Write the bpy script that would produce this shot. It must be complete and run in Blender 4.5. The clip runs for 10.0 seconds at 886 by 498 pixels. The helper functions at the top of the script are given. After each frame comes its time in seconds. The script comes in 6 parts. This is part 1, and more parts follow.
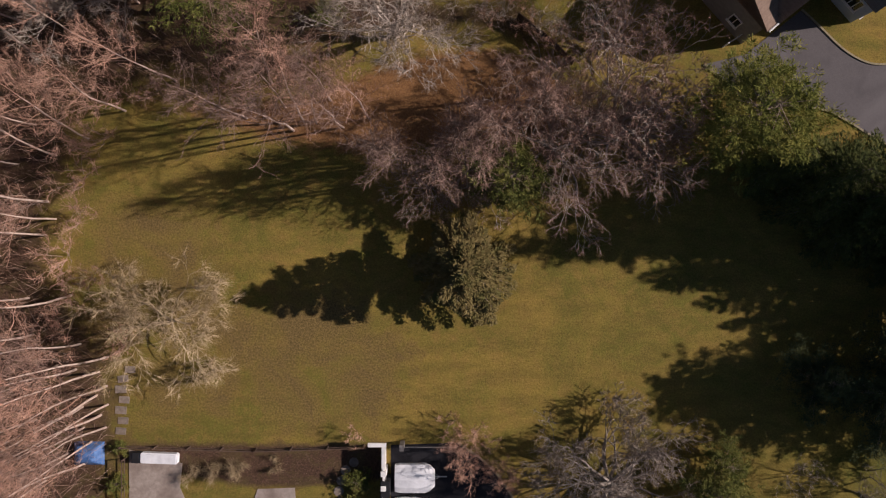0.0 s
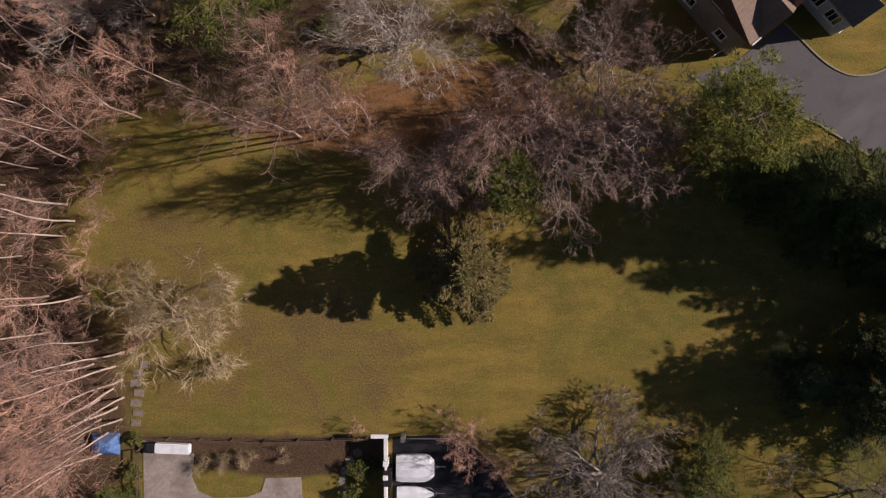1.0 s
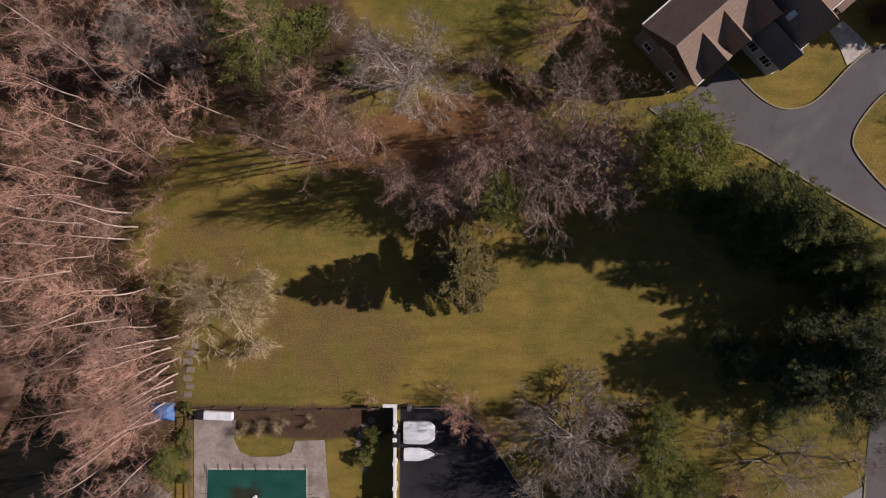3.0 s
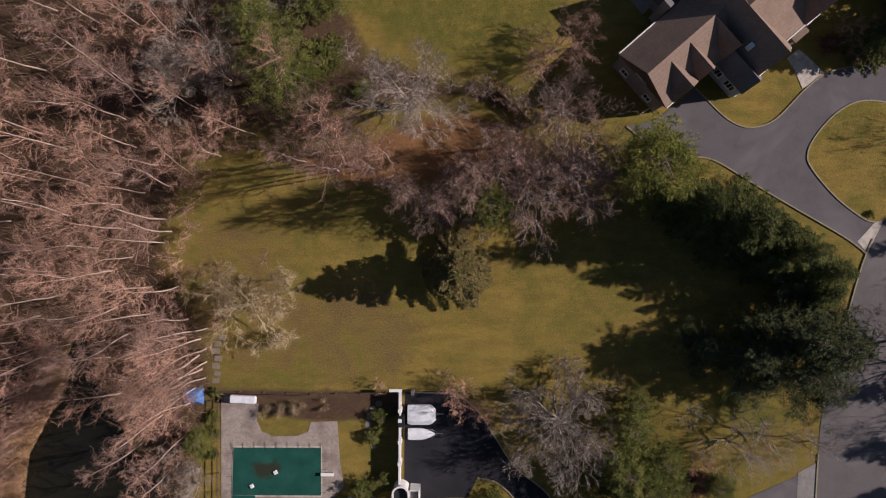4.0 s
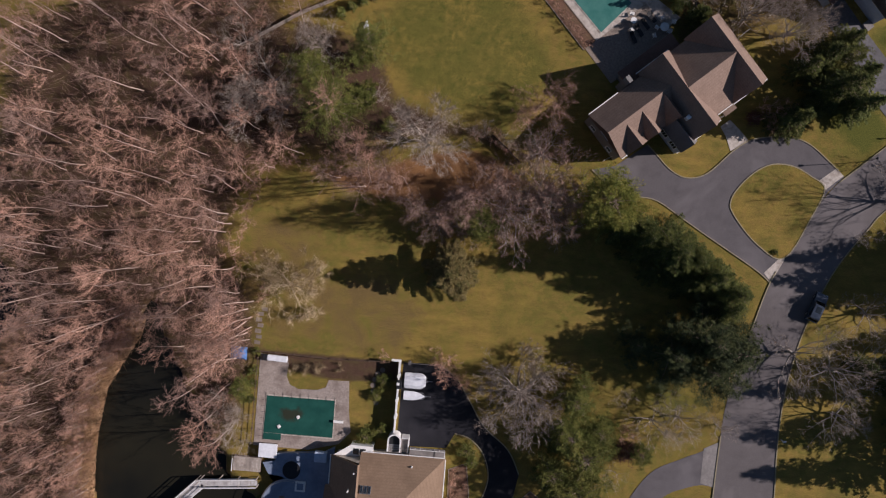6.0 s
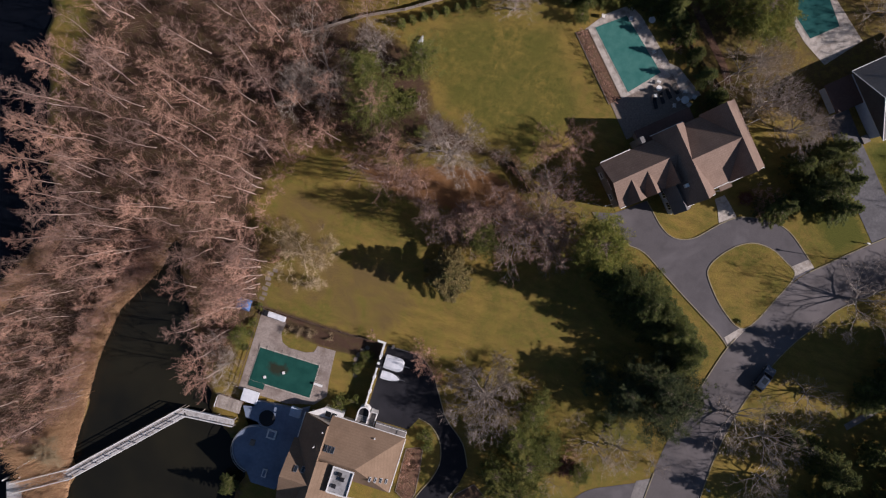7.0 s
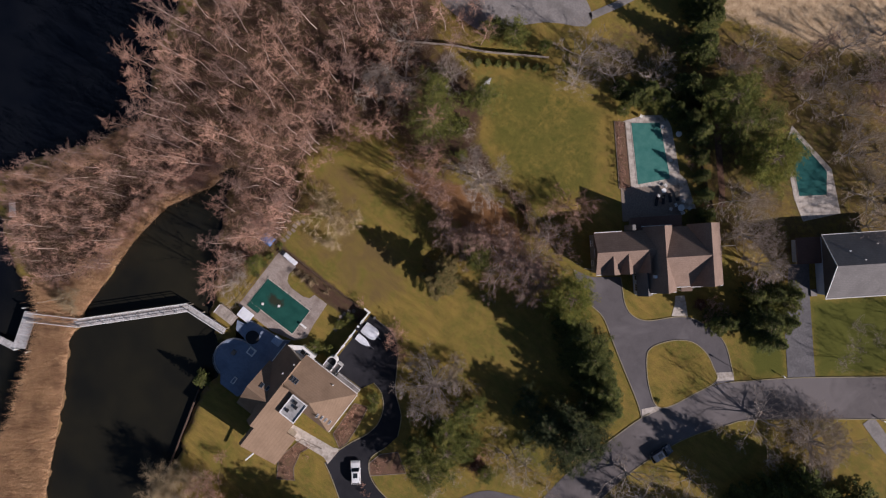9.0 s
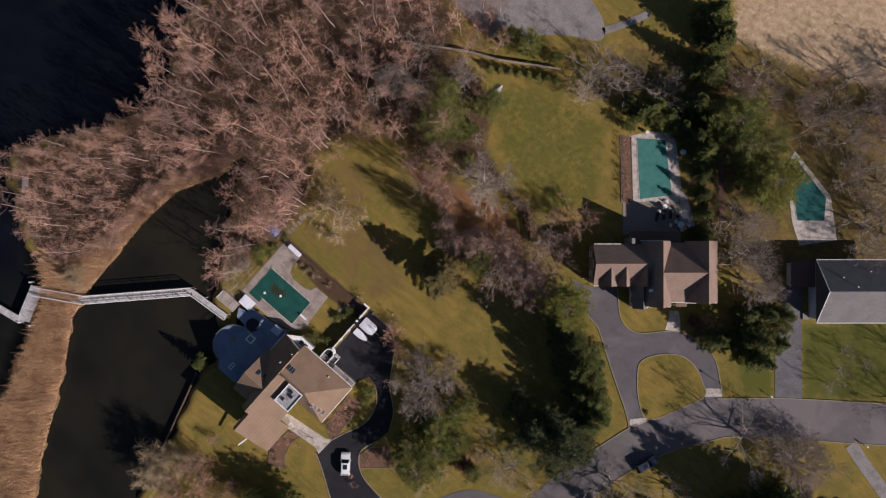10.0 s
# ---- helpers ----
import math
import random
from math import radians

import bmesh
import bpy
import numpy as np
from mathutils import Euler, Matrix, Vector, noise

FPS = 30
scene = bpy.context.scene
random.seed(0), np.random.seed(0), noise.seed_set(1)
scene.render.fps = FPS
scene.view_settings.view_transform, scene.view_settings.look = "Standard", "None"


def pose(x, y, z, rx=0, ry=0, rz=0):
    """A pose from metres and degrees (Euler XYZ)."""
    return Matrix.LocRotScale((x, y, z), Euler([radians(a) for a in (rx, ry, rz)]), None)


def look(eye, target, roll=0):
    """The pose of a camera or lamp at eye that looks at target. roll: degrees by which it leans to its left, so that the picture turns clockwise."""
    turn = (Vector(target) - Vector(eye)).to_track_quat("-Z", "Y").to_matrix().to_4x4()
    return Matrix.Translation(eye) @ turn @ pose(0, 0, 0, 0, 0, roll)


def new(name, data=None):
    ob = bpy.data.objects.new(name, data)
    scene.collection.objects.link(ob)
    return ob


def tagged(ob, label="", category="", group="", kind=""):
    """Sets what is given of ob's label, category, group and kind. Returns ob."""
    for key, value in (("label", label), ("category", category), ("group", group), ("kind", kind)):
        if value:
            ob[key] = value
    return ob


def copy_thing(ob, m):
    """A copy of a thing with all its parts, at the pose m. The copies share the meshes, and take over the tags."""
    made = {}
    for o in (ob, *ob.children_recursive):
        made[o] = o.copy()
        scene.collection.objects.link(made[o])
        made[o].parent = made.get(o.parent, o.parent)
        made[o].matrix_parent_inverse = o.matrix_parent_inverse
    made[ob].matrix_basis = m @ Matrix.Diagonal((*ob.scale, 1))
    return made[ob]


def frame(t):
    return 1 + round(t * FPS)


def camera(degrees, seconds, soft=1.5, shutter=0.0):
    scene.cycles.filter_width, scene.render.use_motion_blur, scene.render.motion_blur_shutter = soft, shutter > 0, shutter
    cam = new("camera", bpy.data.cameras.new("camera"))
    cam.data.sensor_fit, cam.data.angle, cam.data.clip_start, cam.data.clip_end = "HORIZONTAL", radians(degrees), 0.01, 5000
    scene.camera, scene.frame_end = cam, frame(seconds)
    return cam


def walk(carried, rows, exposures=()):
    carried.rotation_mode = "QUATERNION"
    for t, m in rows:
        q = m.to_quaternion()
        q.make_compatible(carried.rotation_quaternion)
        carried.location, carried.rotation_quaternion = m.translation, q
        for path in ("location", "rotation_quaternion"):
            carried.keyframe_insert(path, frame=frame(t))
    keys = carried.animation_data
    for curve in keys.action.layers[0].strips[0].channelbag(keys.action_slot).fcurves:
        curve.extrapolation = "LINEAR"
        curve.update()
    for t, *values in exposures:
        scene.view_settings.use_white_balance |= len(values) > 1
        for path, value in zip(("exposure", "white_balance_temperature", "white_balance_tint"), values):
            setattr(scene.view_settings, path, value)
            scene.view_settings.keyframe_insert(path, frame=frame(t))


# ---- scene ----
# camera: a drone over the gardens, looking straight down while it climbs and then turns
cam = camera(63.3, 10.0, soft=1.2)
PATH = [
    (0.0, 0.09, 0.09, 62.00, -0.08, 0.00, 0.00),
    (0.5, 0.08, 0.17, 63.11, -0.07, 0.00, 0.06),
    (1.0, 0.14, 0.18, 65.18, -0.05, 0.01, 0.13),
    (1.5, 0.19, 0.19, 67.97, -0.04, 0.04, 0.23),
    (2.0, 0.24, 0.17, 71.08, -0.03, 0.06, 0.31),
    (2.5, 0.25, 0.27, 74.62, -0.02, 0.08, 0.33),
    (4.0, 0.36, 0.73, 88.37, -0.02, 0.14, 0.44),
    (4.5, 0.38, 0.92, 94.41, -0.02, 0.14, 0.46),
    (5.0, 0.46, 1.14, 100.73, -0.01, 0.14, 0.49),
    (5.5, 0.44, 1.35, 107.17, 0.00, 0.11, 0.87),
    (5.7, 0.45, 1.37, 109.80, 0.00, 0.07, 1.52),
    (6.8, -0.15, 1.89, 122.43, 0.00, 0.03, 16.44),
    (7.0, -0.19, 1.99, 124.99, -0.01, 0.03, 17.51),
    (7.5, -0.49, 2.27, 131.04, -0.04, 0.01, 26.35),
    (8.0, -0.78, 2.58, 137.22, -0.07, -0.01, 29.56),
    (8.5, -1.02, 2.78, 142.91, -0.07, -0.04, 33.97),
    (9.0, -1.30, 2.80, 146.47, -0.07, -0.08, 37.98),
    (9.5, -1.56, 2.77, 148.28, -0.07, -0.10, 40.16),
    (10.0, -1.77, 2.68, 149.12, -0.06, -0.09, 41.59),
]
walk(cam, [(t, pose(x, y, z, rx, ry, rz)) for t, x, y, z, rx, ry, rz in PATH],
     exposures=[(0.0, 0.14, 6650, 10), (2.5, 0.14, 6500, 10), (5.5, 0.15, 6250, 10), (7.0, 0.17, 6100, 10), (9.0, 0.17, 6150, 10), (10.0, 0.17, 6250, 10)])

# ---- light: a low winter sun from the east, clear sky ----
SUN_FROM, SUN_HIGH = 8.0, 29.0          # degrees: direction in plan (from +x towards +y), height
SUN_POWER, SKY_POWER = 5.0, 0.050
world = bpy.data.worlds.new("world")
scene.world = world
world.use_nodes = True
wn = world.node_tree
sky = wn.nodes.new("ShaderNodeTexSky")
sky.sky_type = 'NISHITA'
sky.sun_disc = False
sky.sun_elevation = radians(SUN_HIGH)
sky.sun_rotation = radians(90 - SUN_FROM)
sky.air_density, sky.dust_density, sky.ozone_density = 0.75, 0.3, 1.6
wn.links.new(sky.outputs[0], wn.nodes["Background"].inputs[0])
wn.nodes["Background"].inputs[1].default_value = SKY_POWER
sun_data = bpy.data.lights.new("sun", 'SUN')
sun_data.energy, sun_data.angle, sun_data.color = SUN_POWER, radians(0.6), (1.0, 0.878, 0.85)
sun = new("sun", sun_data)
ce, se = math.cos(radians(SUN_HIGH)), math.sin(radians(SUN_HIGH))
sun.matrix_world = look((300 * ce * math.cos(radians(SUN_FROM)), 300 * ce * math.sin(radians(SUN_FROM)), 300 * se), (0, 0, 0))


# ---- materials ----
def material(name, base, rough=0.85, metal=0.0, spec=0.3):
    m = bpy.data.materials.new(name)
    m.use_nodes = True
    b = m.node_tree.nodes["Principled BSDF"]
    b.inputs["Base Color"].default_value = (*base, 1)
    b.inputs["Roughness"].default_value = rough
    b.inputs["Metallic"].default_value = metal
    b.inputs["Specular IOR Level"].default_value = spec
    return m, m.node_tree, b


def noise_node(nt, size, detail=4.0, rough=0.6, distort=0.0):
    """Noise whose blobs are about size metres across."""
    tc = nt.nodes.new("ShaderNodeNewGeometry")
    n = nt.nodes.new("ShaderNodeTexNoise")
    n.inputs["Scale"].default_value = 1.0 / size
    n.inputs["Detail"].default_value = detail
    n.inputs["Roughness"].default_value = rough
    n.inputs["Distortion"].default_value = distort
    nt.links.new(tc.outputs["Position"], n.inputs["Vector"])
    return n.outputs["Fac"]


def ramp(nt, fac, stops):
    r = nt.nodes.new("ShaderNodeValToRGB")
    e = r.color_ramp.elements
    while len(e) < len(stops):
        e.new(0.5)
    for k, (p, c) in enumerate(stops):
        e[k].position, e[k].color = p, (*c, 1)
    nt.links.new(fac, r.inputs[0])
    return r.outputs[0]


def mix(nt, fac, a, b, mode='MIX'):
    n = nt.nodes.new("ShaderNodeMix")
    n.data_type, n.blend_type = 'RGBA', mode
    for sock, v in ((n.inputs[0], fac), (n.inputs[6], a), (n.inputs[7], b)):
        if isinstance(v, (int, float)):
            sock.default_value = v
        elif isinstance(v, tuple):
            sock.default_value = (*v, 1)
        else:
            nt.links.new(v, sock)
    return n.outputs[2]


def bump(nt, bsdf, fac, strength, dist=0.05):
    n = nt.nodes.new("ShaderNodeBump")
    n.inputs["Strength"].default_value, n.inputs["Distance"].default_value = strength, dist
    nt.links.new(fac, n.inputs["Height"])
    nt.links.new(n.outputs[0], bsdf.inputs["Normal"])


def grained(name, c1, c2, size=0.3, rough=0.85, big=None, big_size=3.0, bumpy=0.3, metal=0.0, spec=0.3, per_thing=0.0, dist=0.05):
    """A surface with grain between two colours, larger patches of a third, relief, and a shift of tone from thing to thing."""
    m, nt, b = material(name, c1, rough, metal, spec)
    f = noise_node(nt, size)
    col = ramp(nt, f, [(0.32, c1), (0.68, c2)])
    if big:
        g = noise_node(nt, big_size, 3.0)
        fac = nt.nodes.new("ShaderNodeMapRange")
        fac.inputs[1].default_value, fac.inputs[2].default_value = 0.45, 0.7
        nt.links.new(g, fac.inputs[0])
        col = mix(nt, fac.outputs[0], col, big)
    if per_thing:
        oi = nt.nodes.new("ShaderNodeObjectInfo")
        hs = nt.nodes.new("ShaderNodeHueSaturation")
        mr = nt.nodes.new("ShaderNodeMapRange")
        mr.inputs[3].default_value, mr.inputs[4].default_value = 1 - per_thing, 1 + per_thing
        nt.links.new(oi.outputs["Random"], mr.inputs[0])
        nt.links.new(mr.outputs[0], hs.inputs["Value"])
        nt.links.new(col, hs.inputs["Color"])
        col = hs.outputs[0]
    nt.links.new(col, b.inputs["Base Color"])
    if bumpy:
        bump(nt, b, f, bumpy, dist)
    return m


def ground_material():
    m, nt, b = material("ground_earth_and_grass", (0.1, 0.08, 0.03), 0.95, spec=0.1)
    at = {}
    for k in ("litter", "marsh", "rust", "green", "sand", "straw"):
        a = nt.nodes.new("ShaderNodeAttribute")
        a.attribute_name = k
        at[k] = a.outputs["Fac"]
    fine, mid, wide = noise_node(nt, 0.16, 6.0, 0.75), noise_node(nt, 1.3, 6.0, 0.7, 0.4), noise_node(nt, 7.0, 5.0, 0.65, 0.8)
    blades = noise_node(nt, 0.07, 3.0, 0.8)
    # long uneven streaks left by the mower and by water
    geo, mp, streak = nt.nodes.new("ShaderNodeNewGeometry"), nt.nodes.new("ShaderNodeMapping"), nt.nodes.new("ShaderNodeTexNoise")
    mp.inputs["Rotation"].default_value, mp.inputs["Scale"].default_value = (0, 0, radians(14)), (0.25, 0.85, 1.0)
    streak.inputs["Scale"].default_value, streak.inputs["Detail"].default_value, streak.inputs["Roughness"].default_value = 1.0, 5.0, 0.7
    nt.links.new(geo.outputs["Position"], mp.inputs[0]), nt.links.new(mp.outputs[0], streak.inputs["Vector"])
    lawn = mix(nt, ramp(nt, wide, [(0.40, (0, 0, 0)), (0.62, (1, 1, 1))]), (0.355, 0.248, 0.062), (0.200, 0.178, 0.040))
    lawn = mix(nt, ramp(nt, mid, [(0.45, (0, 0, 0)), (0.72, (1, 1, 1))]), lawn, (0.345, 0.214, 0.068))
    lawn = mix(nt, ramp(nt, streak.outputs["Fac"], [(0.42, (0, 0, 0)), (0.66, (0.55, 0.55, 0.55))]), lawn, (0.150, 0.122, 0.034))
    lawn = mix(nt, ramp(nt, fine, [(0.33, (0, 0, 0)), (0.62, (1, 1, 1))]), mix(nt, 0.66, lawn, (0.070, 0.054, 0.013)), lawn)
    green = mix(nt, ramp(nt, fine, [(0.35, (0, 0, 0)), (0.7, (1, 1, 1))]), (0.058, 0.062, 0.013), (0.168, 0.168, 0.036))
    straw = mix(nt, ramp(nt, fine, [(0.35, (0, 0, 0)), (0.7, (1, 1, 1))]), (0.085, 0.060, 0.022), (0.285, 0.195, 0.078))
    straw = mix(nt, ramp(nt, wide, [(0.4, (0, 0, 0)), (0.6, (1, 1, 1))]), straw, lawn)
    rust = mix(nt, ramp(nt, fine, [(0.35, (0, 0, 0)), (0.7, (1, 1, 1))]), (0.150, 0.078, 0.034), (0.400, 0.205, 0.090))
    litter = mix(nt, ramp(nt, fine, [(0.35, (0, 0, 0)), (0.7, (1, 1, 1))]), (0.045, 0.026, 0.018), (0.165, 0.098, 0.066))
    litter = mix(nt, ramp(nt, mid, [(0.45, (0, 0, 0)), (0.75, (1, 1, 1))]), litter, (0.115, 0.090, 0.036))
    marsh = mix(nt, ramp(nt, mid, [(0.35, (0, 0, 0)), (0.7, (1, 1, 1))]), (0.095, 0.056, 0.032), (0.25, 0.155, 0.08))
    sand = mix(nt, ramp(nt, mid, [(0.35, (0, 0, 0)), (0.72, (1, 1, 1))]), (0.36, 0.245, 0.14), (0.64, 0.48, 0.31))
    # ragged edges between the kinds of ground
    rag = nt.nodes.new("ShaderNodeMath")
    rag.operation = 'MULTIPLY_ADD'
    rag.inputs[1].default_value, rag.inputs[2].default_value = 0.9, -0.45
    nt.links.new(mid, rag.inputs[0])

    def edge(a):
        s = nt.nodes.new("ShaderNodeMath")
        s.operation = 'ADD'
        nt.links.new(a, s.inputs[0]), nt.links.new(rag.outputs[0], s.inputs[1])
        return ramp(nt, s.outputs[0], [(0.35, (0, 0, 0)), (0.65, (1, 1, 1))])
    col = lawn
    for k, c in (("straw", straw), ("green", green), ("rust", rust), ("litter", litter), ("marsh", marsh), ("sand", sand)):
        col = mix(nt, edge(at[k]), col, c)
    col = mix(nt, ramp(nt, blades, [(0.3, (0.45, 0.45, 0.45)), (0.6, (0, 0, 0))]), col, mix(nt, 0.6, col, (0.015, 0.012, 0.006)))
    nt.links.new(col, b.inputs["Base Color"])
    h = nt.nodes.new("ShaderNodeMath")
    nt.links.new(fine, h.inputs[0]), nt.links.new(blades, h.inputs[1])
    bump(nt, b, h.outputs[0], 0.5, 0.06)
    return m


def asphalt_material(name, c1, c2):
    m, nt, b = material(name, c1, 0.9, spec=0.2)
    fine, mid, wide = noise_node(nt, 0.12, 5.0, 0.8), noise_node(nt, 2.2, 5.0, 0.6), noise_node(nt, 11.0, 3.0, 0.6, 0.8)
    col = ramp(nt, fine, [(0.3, c1), (0.7, c2)])
    col = mix(nt, ramp(nt, mid, [(0.45, (0, 0, 0)), (0.8, (0.5, 0.5, 0.5))]), col, tuple(v * 0.7 for v in c1))
    col = mix(nt, ramp(nt, wide, [(0.5, (0, 0, 0)), (0.62, (0.6, 0.6, 0.6))]), col, tuple(v * 1.25 for v in c2))
    nt.links.new(col, b.inputs["Base Color"])
    bump(nt, b, fine, 0.25, 0.02)
    return m


def shingle_material(name, c1, c2, pitch=0.14):
    """Courses of shingles: rows by height, broken tabs, blotches."""
    m, nt, b = material(name, c1, 0.9, spec=0.15)
    geo = nt.nodes.new("ShaderNodeNewGeometry")
    sep = nt.nodes.new("ShaderNodeSeparateXYZ")
    nt.links.new(geo.outputs["Position"], sep.inputs[0])
    fr = nt.nodes.new("ShaderNodeMath")
    fr.operation = 'PINGPONG'
    fr.inputs[1].default_value = pitch
    nt.links.new(sep.outputs["Z"], fr.inputs[0])
    fine, mid = noise_node(nt, 0.25, 3.0, 0.7), noise_node(nt, 2.5, 4.0, 0.6)
    col = ramp(nt, fine, [(0.3, c1), (0.7, c2)])
    col = mix(nt, ramp(nt, mid, [(0.42, (0, 0, 0)), (0.75, (0.55, 0.55, 0.55))]), col, tuple(v * 0.72 for v in c1))
    col = mix(nt, ramp(nt, fr.outputs[0], [(0.0, (0.22, 0.22, 0.22)), (0.05, (0, 0, 0))]), col, tuple(v * 0.5 for v in c1))
    nt.links.new(col, b.inputs["Base Color"])
    bump(nt, b, fine, 0.3, 0.02)
    return m


M = {}
M["ground"] = ground_material()
M["asphalt"] = asphalt_material("road_asphalt", (0.112, 0.098, 0.096), (0.150, 0.133, 0.131))
M["drive"] = asphalt_material("driveway_asphalt", (0.100, 0.090, 0.093), (0.135, 0.122, 0.125))
M["blacktop"] = asphalt_material("dark_blacktop", (0.015, 0.015, 0.019), (0.027, 0.026, 0.031))
M["concrete"] = grained("pale_concrete", (0.20, 0.18, 0.17), (0.275, 0.25, 0.235), 0.4, 0.9, (0.16, 0.145, 0.135), 2.5)
# darker copy of the concrete: a tree's shade on the drive is put into its colour
M["shaded_concrete"] = grained("shaded_grey_concrete", (0.115, 0.108, 0.112), (0.165, 0.155, 0.158), 0.4, 0.9, (0.10, 0.094, 0.096), 2.5)
M["kerb"] = grained("belgian_kerb", (0.22, 0.185, 0.115), (0.34, 0.29, 0.19), 0.25, 0.9)
M["paving"] = grained("terrace_paving", (0.27, 0.22, 0.19), (0.38, 0.32, 0.28), 0.3, 0.9, (0.20, 0.155, 0.13), 2.2)
M["coping"] = grained("pool_coping", (0.42, 0.365, 0.315), (0.56, 0.50, 0.44), 0.5, 0.8, (0.28, 0.235, 0.195), 1.2)
M["stone"] = grained("grey_stone", (0.17, 0.135, 0.11), (0.27, 0.22, 0.18), 0.3, 0.9, per_thing=0.15)
# slate made brighter and bluer: skylight on the shaded deck is put into the colour
M["bluestone"] = grained("slate_deck", (0.175, 0.215, 0.295), (0.225, 0.270, 0.355), 0.5, 0.8, (0.14, 0.175, 0.245), 3.0)
M["white"] = grained("white_paint", (0.70, 0.68, 0.65), (0.82, 0.80, 0.77), 0.6, 0.6)
M["white_cloth"] = grained("white_tarpaulin", (0.66, 0.67, 0.70), (0.80, 0.81, 0.84), 0.8, 0.55, bumpy=0.5, dist=0.15)
M["grey_wall"] = grained("grey_siding", (0.20, 0.185, 0.175), (0.25, 0.235, 0.22), 0.4, 0.8)
M["blue_wall"] = grained("blue_grey_siding", (0.38, 0.45, 0.56), (0.46, 0.53, 0.64), 0.5, 0.8)
M["cream_wall"] = grained("cream_stucco", (0.50, 0.43, 0.35), (0.60, 0.53, 0.44), 0.5, 0.85)
M["roof_brown"] = shingle_material("brown_shingles", (0.205, 0.142, 0.110), (0.285, 0.205, 0.160))
M["roof_dark"] = shingle_material("dark_brown_shingles", (0.140, 0.082, 0.064), (0.195, 0.118, 0.095))
M["roof_tan"] = shingle_material("tan_shingles", (0.215, 0.145, 0.095), (0.275, 0.190, 0.130))
M["roof_grey"] = shingle_material("grey_shingles", (0.145, 0.135, 0.132), (0.20, 0.186, 0.18))
M["membrane"] = grained("flat_roof_membrane", (0.30, 0.29, 0.29), (0.38, 0.37, 0.37), 0.7, 0.7, (0.17, 0.165, 0.16), 1.0)
M["metal"] = grained("galvanised_metal", (0.34, 0.34, 0.35), (0.46, 0.46, 0.47), 0.3, 0.4, metal=0.8)
M["black"] = grained("black_paint", (0.014, 0.014, 0.016), (0.024, 0.024, 0.027), 0.3, 0.5)
M["rubber"] = grained("tyre_rubber", (0.015, 0.015, 0.015), (0.028, 0.028, 0.028), 0.1, 0.8)
M["wood"] = grained("weathered_boards", (0.30, 0.25, 0.21), (0.46, 0.40, 0.35), 0.3, 0.85, (0.22, 0.18, 0.15), 1.5, per_thing=0.12)
M["dock"] = grained("silvered_decking", (0.42, 0.40, 0.39), (0.58, 0.56, 0.55), 0.4, 0.85, (0.30, 0.27, 0.25), 1.4, per_thing=0.12)
M["fence"] = grained("brown_fence_wood", (0.070, 0.045, 0.034), (0.130, 0.085, 0.062), 0.3, 0.9, per_thing=0.2)
M["bark"] = grained("brown_bark", (0.160, 0.115, 0.090), (0.300, 0.228, 0.180), 0.3, 0.9, per_thing=0.2)
M["pale_bark"] = grained("pale_birch_bark", (0.36, 0.26, 0.21), (0.58, 0.46, 0.39), 0.35, 0.85, per_thing=0.15)
M["grey_bark"] = grained("grey_bark", (0.25, 0.21, 0.178), (0.43, 0.37, 0.32), 0.3, 0.9, per_thing=0.15)
M["yellow_bark"] = grained("pale_yellow_bark", (0.36, 0.28, 0.175), (0.52, 0.41, 0.28), 0.3, 0.9)
M["pink_twig"] = grained("russet_twigs", (0.290, 0.160, 0.112), (0.56, 0.335, 0.242), 0.5, 0.9, bumpy=0, per_thing=0.25)
M["brown_twig"] = grained("brown_twigs", (0.175, 0.106, 0.084), (0.345, 0.222, 0.172), 0.5, 0.9, bumpy=0, per_thing=0.22)
M["grey_twig"] = grained("grey_twigs", (0.235, 0.186, 0.150), (0.41, 0.330, 0.268), 0.5, 0.9, bumpy=0, per_thing=0.18)
M["tan_twig"] = grained("straw_coloured_twigs", (0.26, 0.19, 0.105), (0.40, 0.305, 0.185), 0.5, 0.9, bumpy=0, per_thing=0.12)
M["needle"] = grained("dark_needles", (0.042, 0.054, 0.018), (0.105, 0.118, 0.036), 0.5, 0.8, (0.175, 0.172, 0.048), 1.6, bumpy=0, per_thing=0.2, spec=0.08)
M["pine_needle"] = grained("blackish_pine_needles", (0.026, 0.036, 0.018), (0.066, 0.078, 0.036), 0.5, 0.8, (0.105, 0.108, 0.042), 1.6, bumpy=0, per_thing=0.2, spec=0.08)
M["leaf"] = grained("olive_leaves", (0.062, 0.074, 0.018), (0.145, 0.155, 0.040), 0.5, 0.75, (0.225, 0.205, 0.056), 1.6, bumpy=0, per_thing=0.2, spec=0.1)
M["bright_leaf"] = grained("yellow_green_leaves", (0.085, 0.098, 0.020), (0.200, 0.205, 0.046), 0.5, 0.75, (0.29, 0.255, 0.062), 1.6, bumpy=0, spec=0.1)
M["dry_leaf"] = grained("tan_leaves", (0.13, 0.100, 0.038), (0.27, 0.205, 0.085), 0.5, 0.8, (0.11, 0.105, 0.035), 1.5, bumpy=0, spec=0.1)
M["red_leaf"] = grained("reddish_leaves", (0.075, 0.030, 0.022), (0.150, 0.060, 0.040), 0.4, 0.7, bumpy=0)
M["reed"] = grained("dry_reeds", (0.31, 0.175, 0.092), (0.62, 0.400, 0.225), 0.35, 0.9, (0.26, 0.145, 0.08), 3.0, bumpy=0)
M["grass"] = grained("lawn_blades", (0.160, 0.120, 0.030), (0.310, 0.225, 0.066), 0.5, 0.9, (0.13, 0.125, 0.03), 6.0, bumpy=0)
